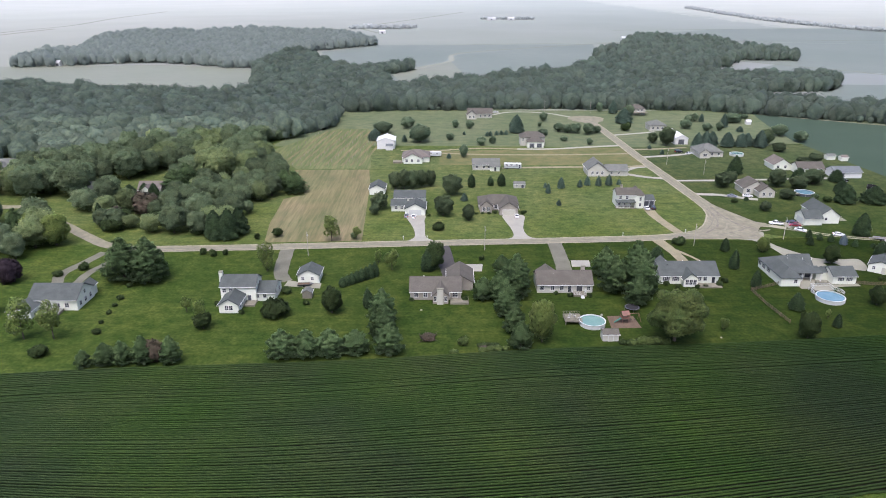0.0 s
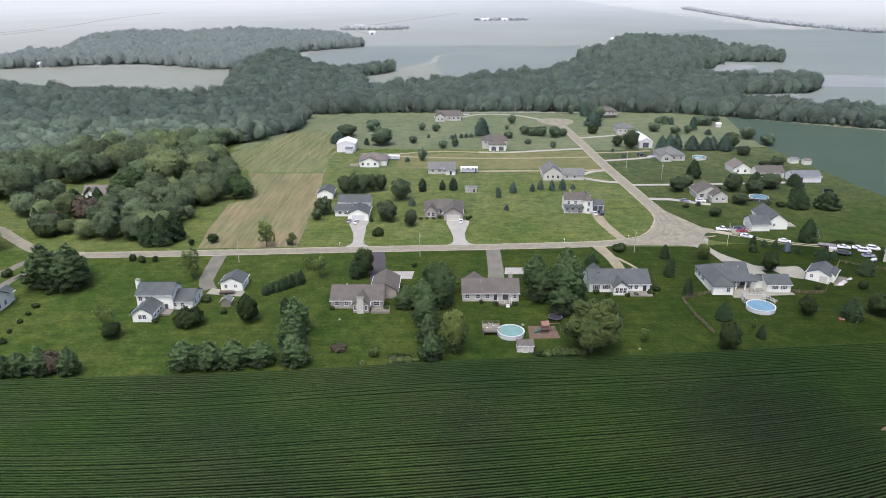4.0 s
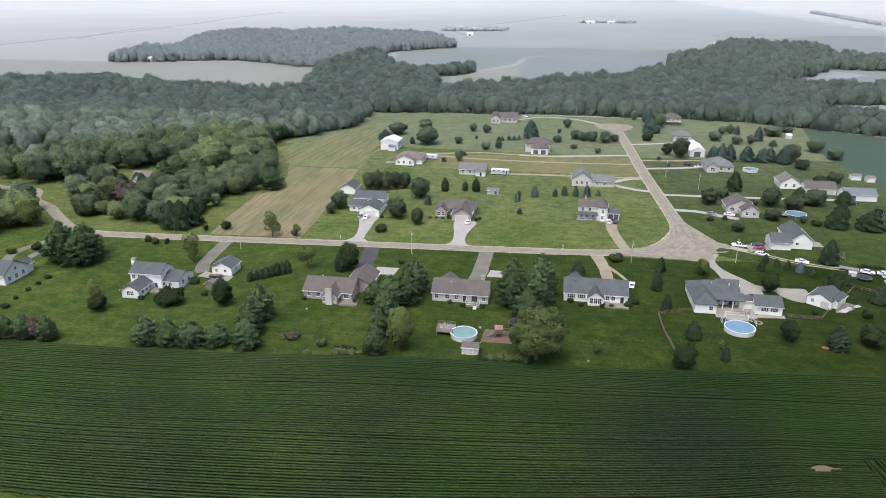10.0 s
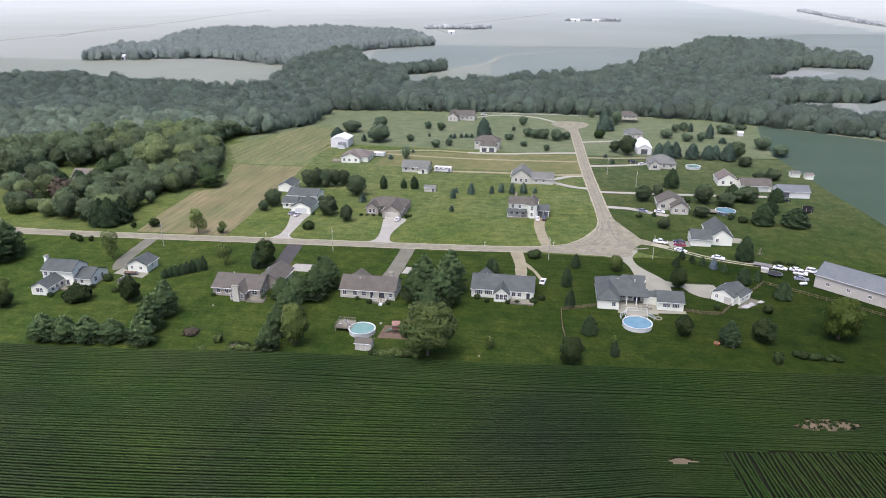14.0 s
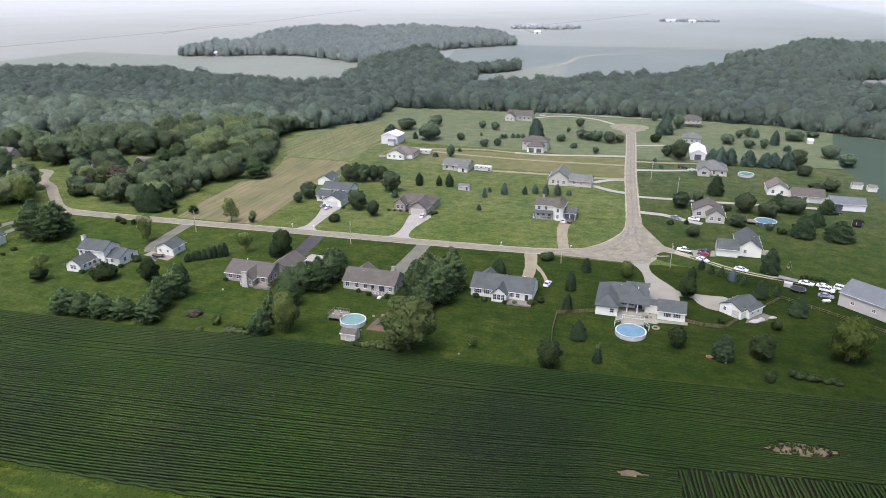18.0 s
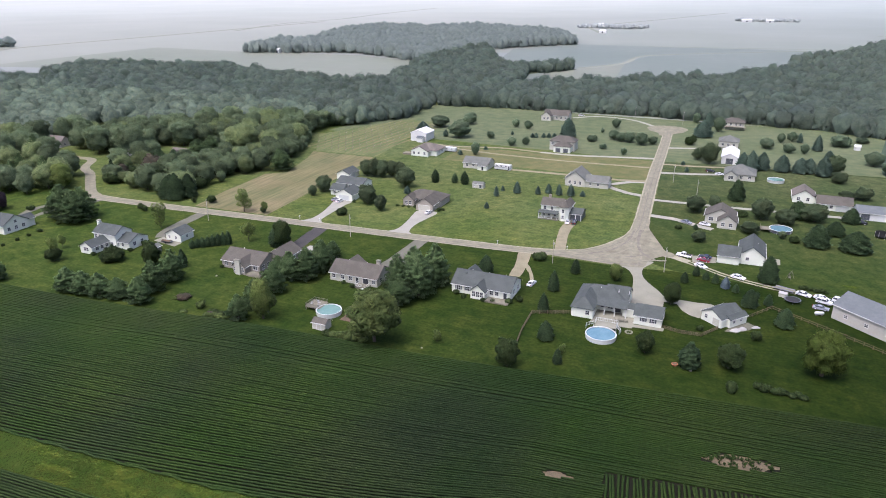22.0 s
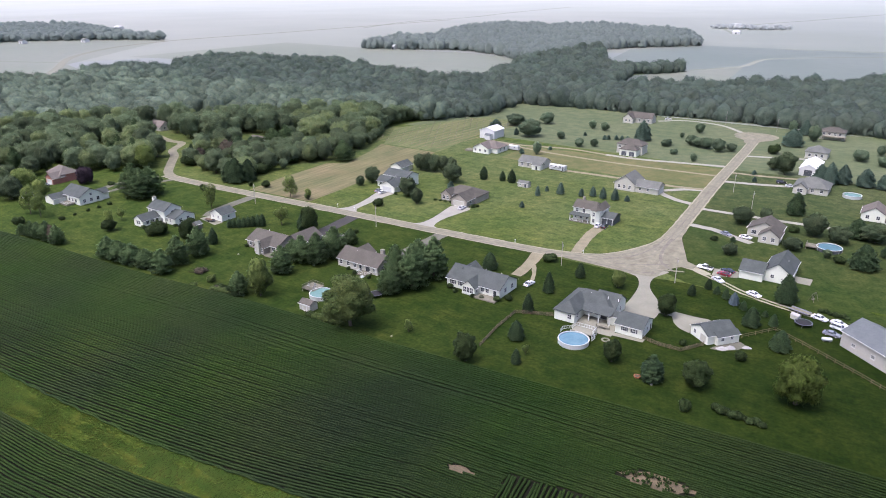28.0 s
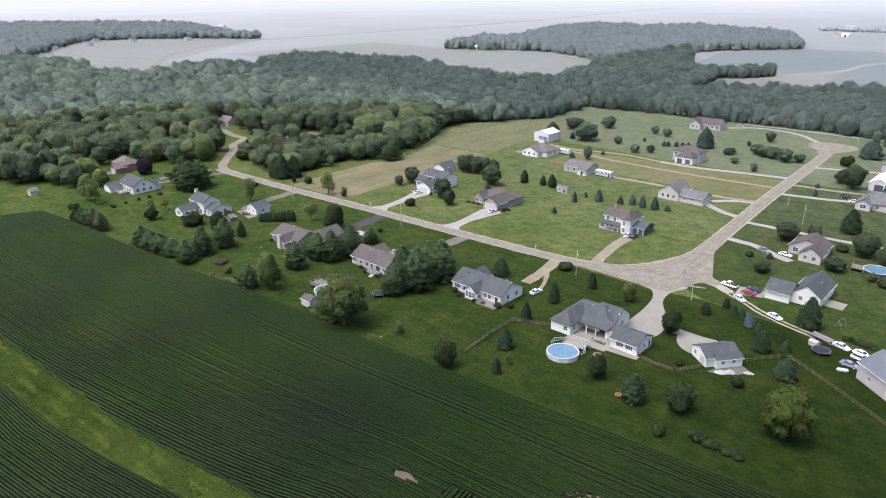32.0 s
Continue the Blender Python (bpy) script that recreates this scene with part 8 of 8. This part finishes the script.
def car(kind, x, y, turn, mat, label):
    length, width, body, cab = BODIES[kind]
    o = thing("pickup_truck" if kind == "pickup" else "car", label, "truck" if kind == "pickup" else "car", pose(x, y, 0.05, 0, 0, turn) @ Matrix.Scale(0.89, 4), "parked vehicles")
    key = (kind, mat.name)
    w = width / 2
    if key not in CACHE:
        b = Geo()
        n = len(body)
        b.add([(u, s * w * k, z) for s, k in ((-1, 0.94), (-1, 1.0), (1, 1.0), (1, 0.94)) for u, z in [((u_ * (0.985 if k < 1 else 1)), z_ if k < 1 else z_ * 0.97) for u_, z_ in body]],
              [(j * n + i, j * n + (i + 1) % n, (j + 1) * n + (i + 1) % n, (j + 1) * n + i) for j in (0, 1, 2) for i in range(n)] + [tuple(range(n)), tuple(range(4 * n - 1, 3 * n - 1, -1))])
        bm_ = b.mesh("body")
        bm_.materials.append(mat)
        g = Geo().add([(u, s * w * (0.9 if i in (0, 3) else 0.72), z) for s in (-1, 1) for i, (u, z) in enumerate(cab)], [(0, 1, 5, 4), (1, 2, 6, 5), (2, 3, 7, 6), (0, 3, 2, 1), (4, 5, 6, 7)])
        gm = g.mesh("windows")
        gm.materials.append(GLASS)
        (u1, z1), (u2, z2) = cab[1], cab[2]
        rf = Geo().add([(u, s * w * 0.74, z + dz) for dz in (0.0, 0.05) for s in (-1, 1) for u, z in ((u1 - 0.02, z1), (u2 + 0.02, z2))], [(0, 1, 3, 2), (4, 6, 7, 5), (0, 2, 6, 4), (1, 5, 7, 3), (0, 4, 5, 1), (2, 3, 7, 6)])
        rm = rf.mesh("roof")
        rm.materials.append(mat)
        posts = []
        for s in (-1, 1):
            mid = ((cab[1][0] + cab[2][0]) / 2)
            rf = Geo()
            rf.tube((mid, s * w * 0.89, cab[0][1]), (mid, s * w * 0.73, z1), 0.05, 0.05, 4)
            posts.append(rf.mesh("pillar"))
            rf = Geo()
            rf.tube((cab[0][0], s * w * 0.9, cab[0][1]), (u1, s * w * 0.73, z1), 0.05, 0.05, 4)
            posts.append(rf.mesh("pillar"))
            rf = Geo()
            rf.tube((cab[3][0], s * w * 0.9, cab[3][1]), (u2, s * w * 0.73, z2), 0.06, 0.06, 4)
            posts.append(rf.mesh("pillar"))
        for pm_ in posts:
            pm_.materials.append(mat)
        wm = Geo().tube((0, -0.11, 0), (0, 0.11, 0), 0.34, 0.34, 12).mesh("wheel")
        wm.materials.append(RUBBER)
        hm = Geo().tube((0, -0.125, 0), (0, 0.125, 0), 0.2, 0.2, 8).mesh("rim")
        hm.materials.append(LAMP)
        lm = Geo().box(-0.06, 0.06, -0.2, 0.2, -0.08, 0.08).mesh("headlight")
        lm.materials.append(LAMP)
        tm = Geo().box(-0.05, 0.05, -0.16, 0.16, -0.1, 0.1).mesh("tail_light")
        tm.materials.append(TAIL)
        CACHE[key] = (bm_, gm, rm, wm, hm, lm, tm, posts)
    bm_, gm, rm, wm, hm, lm, tm, posts = CACHE[key]
    bd = part("body", bm_, None, o)
    part("glazing", gm, None, o, "dark glass")
    part("roof", rm, None, o)
    for pm_ in posts:
        part("pillar", pm_, None, o)
    if kind == "pickup":
        part("bed", Geo().box(-2.7, -0.85, -w * 0.82, w * 0.82, 1.13, 1.16), RUBBER, o, "dark cargo bed")
    for sx_ in (-1, 1):
        for sy_ in (-1, 1):
            wh = part("wheel", wm, None, o)
            wh.matrix_basis = pose(sx_ * length * 0.29, sy_ * (w - 0.1), 0.34)
            part("rim", hm, None, wh)
    for sy_ in (-1, 1):
        part("headlight", lm, None, o).matrix_basis = pose(length / 2 - 0.02, sy_ * w * 0.68, 0.68)
        part("tail_light", tm, None, o).matrix_basis = pose(-length / 2 + 0.02, sy_ * w * 0.72, 0.8)
    return o


for row in (
        ("pickup", 129.8, 257.6, 172, WHITE_PAINT, "white pickup truck parked on the gravel lane"),
        ("sedan", 136.6, 258.9, 165, BLACK_PAINT, "black sedan parked on the concrete pad"),
        ("sedan", 136.2, 255.6, 170, RED_PAINT, "red sedan parked on the concrete pad"),
        ("sedan", 135.8, 250.0, -38, WHITE_PAINT, "white sedan parked beside the gravel lane"),
        ("sedan", 147.4, 244.6, -24, WHITE_PAINT, "white sedan parked on the gravel lane"),
        ("sedan", 165.8, 238.3, -22, WHITE_PAINT, "white sedan parked on the grass"),
        ("sedan", 170.6, 237.4, -24, WHITE_PAINT, "white sedan among parked cars"),
        ("suv", 171.0, 234.6, -18, WHITE_PAINT, "white sport utility vehicle among parked cars"),
        ("suv", 175.4, 236.8, -24, WHITE_PAINT, "white sport utility vehicle by the metal barn"),
        ("sedan", 169.8, 229.8, -10, GREY_PAINT, "dark grey car beside the metal barn"),
        ("sedan", 88.6, 214.6, 82, WHITE_PAINT, "white sedan parked on the lawn"),
        ("sedan", -12.0, 267.0, 84, WHITE_PAINT, "white car parked on the concrete drive"),
        ("sedan", -15.0, 268.2, 90, GREY_PAINT, "dark grey car parked at the garage"),
        ("sedan", 29.6, 267.4, 88, WHITE_PAINT, "white car in front of the garage"),
        ("sedan", 84.7, 277.4, 92, WHITE_PAINT, "white car in front of the carport"),
        ("suv", 87.2, 277.6, 92, BLACK_PAINT, "black car in front of the carport"),
        ("sedan", 38, 507.6, 20, WHITE_PAINT, "white car beside the far house"),
        ("sedan", 135.2, 376.4, 15, WHITE_PAINT, "white car beside the hipped roof house"),
        ("suv", 130.6, 380.6, 10, BLACK_PAINT, "black car beside the hipped roof house"),
        ("sedan", 134.0, 295.0, -10, WHITE_PAINT, "white car beside the brown roof house"),
        ("sedan", 127.2, 294.8, -30, GREY_PAINT, "grey car on the far drive"),
        ("suv", 189.4, 319.6, 0, BLACK_PAINT, "dark truck beside the long shed"),
        ("sedan", -149.4, 190.6, 60, WHITE_PAINT, "white car in front of the brick house")):
    car(*row)


def trailer_body(o, length, width, z0, z1, mat):
    part("body", Geo().prism([(-width / 2, z0), (width / 2, z0), (width / 2, z1 - 0.15), (width / 2 - 0.15, z1), (-width / 2 + 0.15, z1), (-width / 2, z1 - 0.15)], "x", -length / 2, length / 2), mat, o)


o = thing("motorhome", "white motorhome with a dark stripe on the gravel drive", "motorhome", pose(35.2, 345.6, 0, 0, 0, -4), "parked vehicles")
trailer_body(o, 8.6, 2.4, 0.5, 2.9, VINYL)
part("stripe", Geo().box(-4.4, 4.4, -1.28, -1.25, 1.4, 1.75), GREY_PAINT, o, "grey side stripe")
for wx in (-3.0, -0.6, 2.0):
    opening(o, "window", "s", wx, -1.25, 1.9, 1.2, 0.7)
opening(o, "door", "s", 3.4, -1.25, 0.5, 0.8, 1.9)
for wx in (-2.8, 2.8):
    for wy in (-1.0, 1.0):
        part("wheel", Geo().tube((wx, wy - 0.12, 0.42), (wx, wy + 0.12, 0.42), 0.42, 0.42, 12), RUBBER, o)
o = thing("camper_trailer", "white camper trailer beside the farmhouse", "trailer", pose(-4.4, 372.6, 0, 0, 0, -4), "parked vehicles")
trailer_body(o, 6.5, 2.3, 0.5, 2.6, VINYL)
for wy in (-1.0, 1.0):
    part("wheel", Geo().tube((0, wy - 0.12, 0.38), (0, wy + 0.12, 0.38), 0.38, 0.38, 12), RUBBER, o)
windows(o, "s", -1.15, (-2, 1), 1.4, 1.0, 0.6)
o = thing("flatbed_trailer", "pale flatbed trailer parked beside the lane", "trailer", pose(160.6, 239.8, 0, 0, 0, -20), "parked vehicles")
part("bed", Geo().box(-2.8, 2.8, -1.0, 1.0, 0.62, 0.74), WOOD, o)
for fy in (-1.04, 0.96):
    part("side_rail", Geo().box(-2.8, 2.8, fy, fy + 0.08, 0.74, 1.0), GREY_PAINT, o)
part("drawbar", Geo().tube((-2.8, 0, 0.6), (-4.0, 0, 0.5), 0.07, 0.07, 5), GREY_PAINT, o)
for wx in (-0.5, 0.5):
    for wy in (-1.15, 1.15):
        part("wheel", Geo().tube((wx, wy - 0.1, 0.34), (wx, wy + 0.1, 0.34), 0.34, 0.34, 12), RUBBER, o)
o = thing("boat", "small covered boat on the garage apron", "boat", pose(-43.2, 199.4, 0, 0, 0, 4))
part("hull", Geo().prism([(-0.9, 0.9), (0.9, 0.9), (0.6, 0.35), (-0.6, 0.35)], "x", -2.4, 1.4).add([(1.4, -0.9, 0.9), (1.4, 0.9, 0.9), (1.4, 0.6, 0.35), (1.4, -0.6, 0.35), (2.6, 0, 0.95)], [(0, 1, 4), (1, 2, 4), (2, 3, 4), (3, 0, 4)]), DARK_TRIM, o)
part("cover", Geo().prism([(-0.85, 0.92), (0.85, 0.92), (0, 1.25)], "x", -2.3, 1.4), MULCH, o)
for wy in (-0.8, 0.8):
    part("wheel", Geo().tube((-0.4, wy - 0.08, 0.28), (-0.4, wy + 0.08, 0.28), 0.28, 0.28, 10), RUBBER, o)
o = thing("propane_tank", "white propane tank on the grass", "tank", pose(169.2, 225.6, 0, 0, 0, 20))
part("vessel", Geo().tube((-1.0, 0, 0.7), (1.0, 0, 0.7), 0.48, 0.48, 14).tube((1.0, 0, 0.7), (1.3, 0, 0.7), 0.48, 0.2, 14).tube((-1.0, 0, 0.7), (-1.3, 0, 0.7), 0.48, 0.2, 14), VINYL, o)
for fx in (-0.8, 0.6):
    part("foot", Geo().box(fx, fx + 0.2, -0.35, 0.35, 0, 0.4), CONCRETE, o)


# ---- yard things ----
def trampoline(x, y, r):
    o = thing("trampoline", "round black trampoline on the grass", "trampoline", pose(x, y, 0))
    n = 24
    c = [(math.cos(2 * math.pi * i / n), math.sin(2 * math.pi * i / n)) for i in range(n)]
    part("mat", Geo().add([(a * r * 0.86, b * r * 0.86, 0.86) for a, b in c], [tuple(range(n))]), RUBBER, o)
    part("pad", Geo().add([(a * r, b * r, 0.9) for a, b in c] + [(a * r * 0.86, b * r * 0.86, 0.88) for a, b in c], [(i, (i + 1) % n, n + (i + 1) % n, n + i) for i in range(n)]), DARK_TRIM, o)
    for i in range(0, n, 6):
        a, b = c[i]
        part("leg", Geo().tube((a * r * 0.97, b * r * 0.97, 0), (a * r * 0.97, b * r * 0.97, 0.88), 0.04, 0.04, 5), GREY_PAINT, o)


trampoline(162.6, 232.4, 2.3)
trampoline(54.5, 182.2, 2.1)
o = thing("utility_box", "pale dog kennel box beside the trampoline", "kennel", pose(160.2, 235.4, 0, 0, 0, -20))
part("body", Geo().prism([(-0.8, 0), (0.8, 0), (0.8, 1.2), (0, 1.6), (-0.8, 1.2)], "x", -1.1, 1.1), BEIGE_SIDING, o)
part("roof", roof_shape(-1.1, 1.1, -0.8, 0.8, 1.2, 0.42, "x", 0.12, 0.06), TARP, o)
o = thing("swing_set", "wooden playset with red tower and green slide", "playset", pose(50.4, 174.4, 0, 0, 0, 10))
for px in (-0.9, 0.9):
    for py in (-0.9, 0.9):
        part("post", Geo().box(px - 0.06, px + 0.06, py - 0.06, py + 0.06, 0, 2.6), RED_PLASTIC, o)
part("platform", Geo().box(-1, 1, -1, 1, 1.3, 1.4), WOOD, o)
part("panel", Geo().box(-1, 1, -1.0, -0.94, 1.4, 2.1).box(-1, -0.94, -1, 1, 1.4, 2.1), RED_PLASTIC, o)
part("roof", roof_shape(-1, 1, -1, 1, 2.6, 0.8, "x", 0.15, 0.06), RED_PLASTIC, o)
part("slide", Geo().add([(-1, -0.3, 1.4), (-1, 0.3, 1.4), (-3, 0.3, 0.2), (-3, -0.3, 0.2), (-1, -0.3, 1.3), (-1, 0.3, 1.3), (-3, 0.3, 0.1), (-3, -0.3, 0.1)], [(0, 1, 2, 3), (4, 7, 6, 5), (0, 3, 7, 4), (1, 5, 6, 2), (0, 4, 5, 1), (3, 2, 6, 7)]), GREEN_PLASTIC, o, "green slide")
part("beam", Geo().tube((1, 0, 2.4), (4.2, 0, 2.4), 0.08, 0.08, 6), RED_PLASTIC, o)
for fy in (-1.1, 1.1):
    part("frame_leg", Geo().tube((4.2, 0, 2.4), (4.5, fy, 0), 0.06, 0.06, 5), RED_PLASTIC, o)
for sx_ in (2.0, 3.1):
    part("swing", Geo().tube((sx_ - 0.2, 0, 2.4), (sx_ - 0.2, 0, 0.5), 0.02, 0.02, 4).tube((sx_ + 0.2, 0, 2.4), (sx_ + 0.2, 0, 0.5), 0.02, 0.02, 4).box(sx_ - 0.25, sx_ + 0.25, -0.12, 0.12, 0.45, 0.5), RUBBER, o)
o = thing("brush_pile", "heap of brown cut branches on the lawn", "brush pile", pose(-4.2, 164.6, 0))
for k in range(60):
    a, e = random.uniform(0, 6.28), random.uniform(0.05, 0.7)
    l = random.uniform(1.2, 2.6)
    bx, by = random.uniform(-1.3, 1.3), random.uniform(-1.0, 1.0)
    part("branch", Geo().tube((bx, by, 0.1), (bx + l * math.cos(a) * math.cos(e), by + l * math.sin(a) * math.cos(e), 0.1 + l * math.sin(e)), 0.08, 0.03, 4), BARK if k % 3 else LEAF_RED, o)
plant("red", -4.2, 164.6, 1.3, 4.2, "over a heap of cut branches", "")
for k in range(5):
    plant("shrub", 9.4 + k * 1.1, 160.6 + 0.25 * (k % 2), 0.8 + 0.1 * (k % 3), 1.6, "beside a log stack", "weeds by the logs")
o = thing("log_pile", "low stack of grey logs at the field edge", "log pile", pose(11.5, 160.2, 0, 0, 0, 4))
for k in range(9):
    part("log", Geo().tube((-2.4 + 0.2 * (k % 3), -0.5 + 0.25 * (k % 5), 0.16 + 0.24 * (k // 5)), (2.2 + 0.2 * (k % 2), -0.5 + 0.25 * (k % 5), 0.16 + 0.24 * (k // 5)), 0.14, 0.12, 7), BARK, o)
o = thing("flower_pot", "large orange clay fire bowl on the lawn", "fire bowl", pose(134.8, 181.2, 0))
part("bowl", Geo().tube((0, 0, 0), (0, 0, 0.55), 0.5, 0.8, 14), TERRACOTTA, o)
part("ashes", Geo().tube((0, 0, 0.55), (0, 0, 0.57), 0.62, 0.62, 14), MULCH, o)
for tx, ty, s in ((138.6, 180.2, 0.5), (74, 165, 0.4), (45, 178.6, 0.6), (-6.5, 182, 0.5)):
    o = thing("landscape_stone", "pale landscape stone on the grass", "stone", pose(tx, ty, 0))
    part("stone", Geo().tube((0, 0, 0), (0.05, 0, s * 0.6), s * 0.8, s * 0.45, 9), CONCRETE, o)
o = thing("fire_ring", "round stone ring on the lawn", "fire ring", pose(121.6, 194.4, 0))
for k in range(12):
    a = k * math.pi / 6
    part("stone", Geo().box(math.cos(a) * 0.9 - 0.18, math.cos(a) * 0.9 + 0.18, math.sin(a) * 0.9 - 0.18, math.sin(a) * 0.9 + 0.18, 0, 0.25), CONCRETE, o)
for tx, ty, sx_, sy_, hh in ((147.8, 206.3, 1.6, 0.8, 0.8), (149.5, 207.8, 1.5, 0.7, 0.9), (152.9, 210.4, 1.3, 0.5, 0.6)):
    o = thing("tarp_heap", "heap covered by a crumpled white tarp", "tarp", pose(tx, ty, 0, 0, 0, 25), "heaps by the garage")
    g = Geo()
    n, mm = 12, 5
    pts = [(sx_ * (1 - j / mm) * math.cos(6.283 * i / n) * random.uniform(0.85, 1.1), sy_ * (1 - j / mm) * math.sin(6.283 * i / n) * random.uniform(0.85, 1.1), hh * math.sin(j / mm * 1.57) * random.uniform(0.85, 1.1)) for j in range(mm) for i in range(n)]
    g.add(pts + [(0, 0, hh)], [(j * n + i, j * n + (i + 1) % n, (j + 1) * n + (i + 1) % n, (j + 1) * n + i) for j in range(mm - 1) for i in range(n)] + [((mm - 1) * n + i, (mm - 1) * n + (i + 1) % n, mm * n) for i in range(n)])
    part("cover", g, TARP, o)
for k in range(9):
    x, y = 153.6 + k * 1.2, 177.8 - k * 0.1 + random.uniform(-0.5, 0.5)
    plant("shrub", x, y, random.uniform(0.9, 1.7), random.uniform(1.5, 2.4), "in a flower bed by the field", "flower bed")
for k in range(8):
    plant("shrub", 47 + k * 1.3, 161.4 + random.uniform(-0.4, 1.0), random.uniform(0.7, 1.3), random.uniform(1.6, 2.6), "as weeds along the field edge", "weeds along the field")


def fence(pts, label, h=1.2, rails=3, gap=2.4, mat=None):
    o = thing("fence", label, "fence", Matrix())
    mat = mat or FENCE_WOOD
    for (x0, y0), (x1, y1) in zip(pts, pts[1:]):
        n = max(1, round(math.hypot(x1 - x0, y1 - y0) / gap))
        for i in range(n + 1):
            x, y = x0 + (x1 - x0) * i / n, y0 + (y1 - y0) * i / n
            part("post", Geo().box(x - 0.07, x + 0.07, y - 0.07, y + 0.07, 0, h + 0.1), mat, o)
        for r in range(rails):
            z = h * (r + 1) / rails - 0.08
            part("rail", Geo().tube((x0, y0, z), (x1, y1, z), 0.055, 0.055, 4), mat, o)


fence([(96.2, 173.4), (94.8, 184.5), (94.4, 195.2), (104.6, 199.6)], "weathered timber rail fence round a yard", 1.1, 4)
fence([(129.4, 200.4), (134, 199.2), (139.6, 199.4), (143.4, 205.6)], "weathered timber rail fence behind the garage", 1.1, 4)
fence([(150.6, 215.4), (157, 224.6), (166.2, 218.8), (178.6, 210.4), (190, 202)], "low timber fence along a mown path", 1.1, 2)


def pole(x, y, h, label="weathered wooden utility pole beside the street"):
    o = thing("utility_pole", label, "utility pole", pose(x, y, 0), "utility poles")
    part("shaft", Geo().tube((0, 0, 0), (0, 0, h), 0.12, 0.08, 8), POLE_WOOD, o)
    part("transformer", Geo().tube((0.22, 0, h - 1.4), (0.22, 0, h - 0.75), 0.14, 0.14, 9), TARP, o, "grey transformer can")
    for s in (-0.2, 0.2):
        part("insulator", Geo().tube((s, 0, h), (s, 0, h + 0.18), 0.05, 0.04, 6), TARP, o)


for px, py, ph in ((-47, 225.4, 8.6), (14.6, 230.6, 8.6), (90, 234.4, 8.2), (116, 353.8, 8.6), (125.2, 241, 8.4), (74, 512, 8.5), (106, 505, 8.5), (128, 333, 7.5)):
    pole(px, py, ph)
for mx_, my_ in ((-14.8, 241.2), (91.5, 248.4), (-6.0, 241.6), (67, 244.8)):
    o = thing("mailbox", "white mailbox on a post by the street", "mailbox", pose(mx_, my_, 0), "mailboxes")
    part("post", Geo().box(-0.06, 0.06, -0.06, 0.06, 0, 1.1), VINYL, o)
    part("box", Geo().prism([(-0.14, 1.1), (0.14, 1.1), (0.14, 1.3), (0, 1.42), (-0.14, 1.3)], "y", -0.28, 0.28), VINYL, o)

# things on the eastern lawn
o = thing("garden_swing", "thin dark A-frame garden swing on the lawn", "swing", pose(162.4, 250.7, 0, 0, 0, 70))
for sx_ in (-1.2, 1.2):
    for sy_ in (-0.9, 0.9):
        part("leg", Geo().tube((sx_, sy_, 0), (sx_, 0, 2.4), 0.05, 0.05, 6), WOOD, o)
part("top_bar", Geo().tube((-1.3, 0, 2.4), (1.3, 0, 2.4), 0.05, 0.05, 6), WOOD, o)
part("bench", Geo().box(-0.7, 0.7, -0.25, 0.25, 0.5, 0.56).box(-0.7, 0.7, 0.22, 0.28, 0.56, 1.0), WOOD, o)
for sx_ in (-0.65, 0.65):
    part("chain", Geo().tube((sx_, 0, 0.55), (sx_, 0, 2.4), 0.015, 0.015, 4), RUBBER, o)
o = thing("trampoline", "trampoline with dark safety net", "trampoline", pose(194.2, 305, 0))
part("mat", Geo().tube((0, 0, 0.75), (0, 0, 0.8), 1.9, 1.9, 20), RUBBER, o)
part("net", Geo().add([(2 * math.cos(k * math.pi / 12), 2 * math.sin(k * math.pi / 12), z) for z in (0.8, 2.3) for k in range(24)], [(k, (k + 1) % 24, 24 + (k + 1) % 24, 24 + k) for k in range(24)]), RUBBER, o, "dark netting")
for k in range(6):
    a = k * math.pi / 3
    part("pole", Geo().tube((2.05 * math.cos(a), 2.05 * math.sin(a), 0), (2.05 * math.cos(a), 2.05 * math.sin(a), 2.4), 0.03, 0.03, 6), TRIM, o)
for k in range(7):
    plant("shrub", 165.4 + k * 1.15 + random.uniform(-0.3, 0.3), 243.7 - k * 0.12 + random.uniform(-0.4, 0.4), random.uniform(0.7, 1.2), random.uniform(1.3, 2.0), "in a low heap of cut brush", "brush heap")
sheet("ash_patch", slab([(179.5 + 2.4 * math.cos(a) * (1 + 0.2 * math.sin(3 * a)), 251.1 + 0.9 * math.sin(a)) for a in [k * 0.3142 for k in range(20)]], 0.02, 0.03), ROUGH_GRASS, "dark burnt patch on the lawn", "soil")
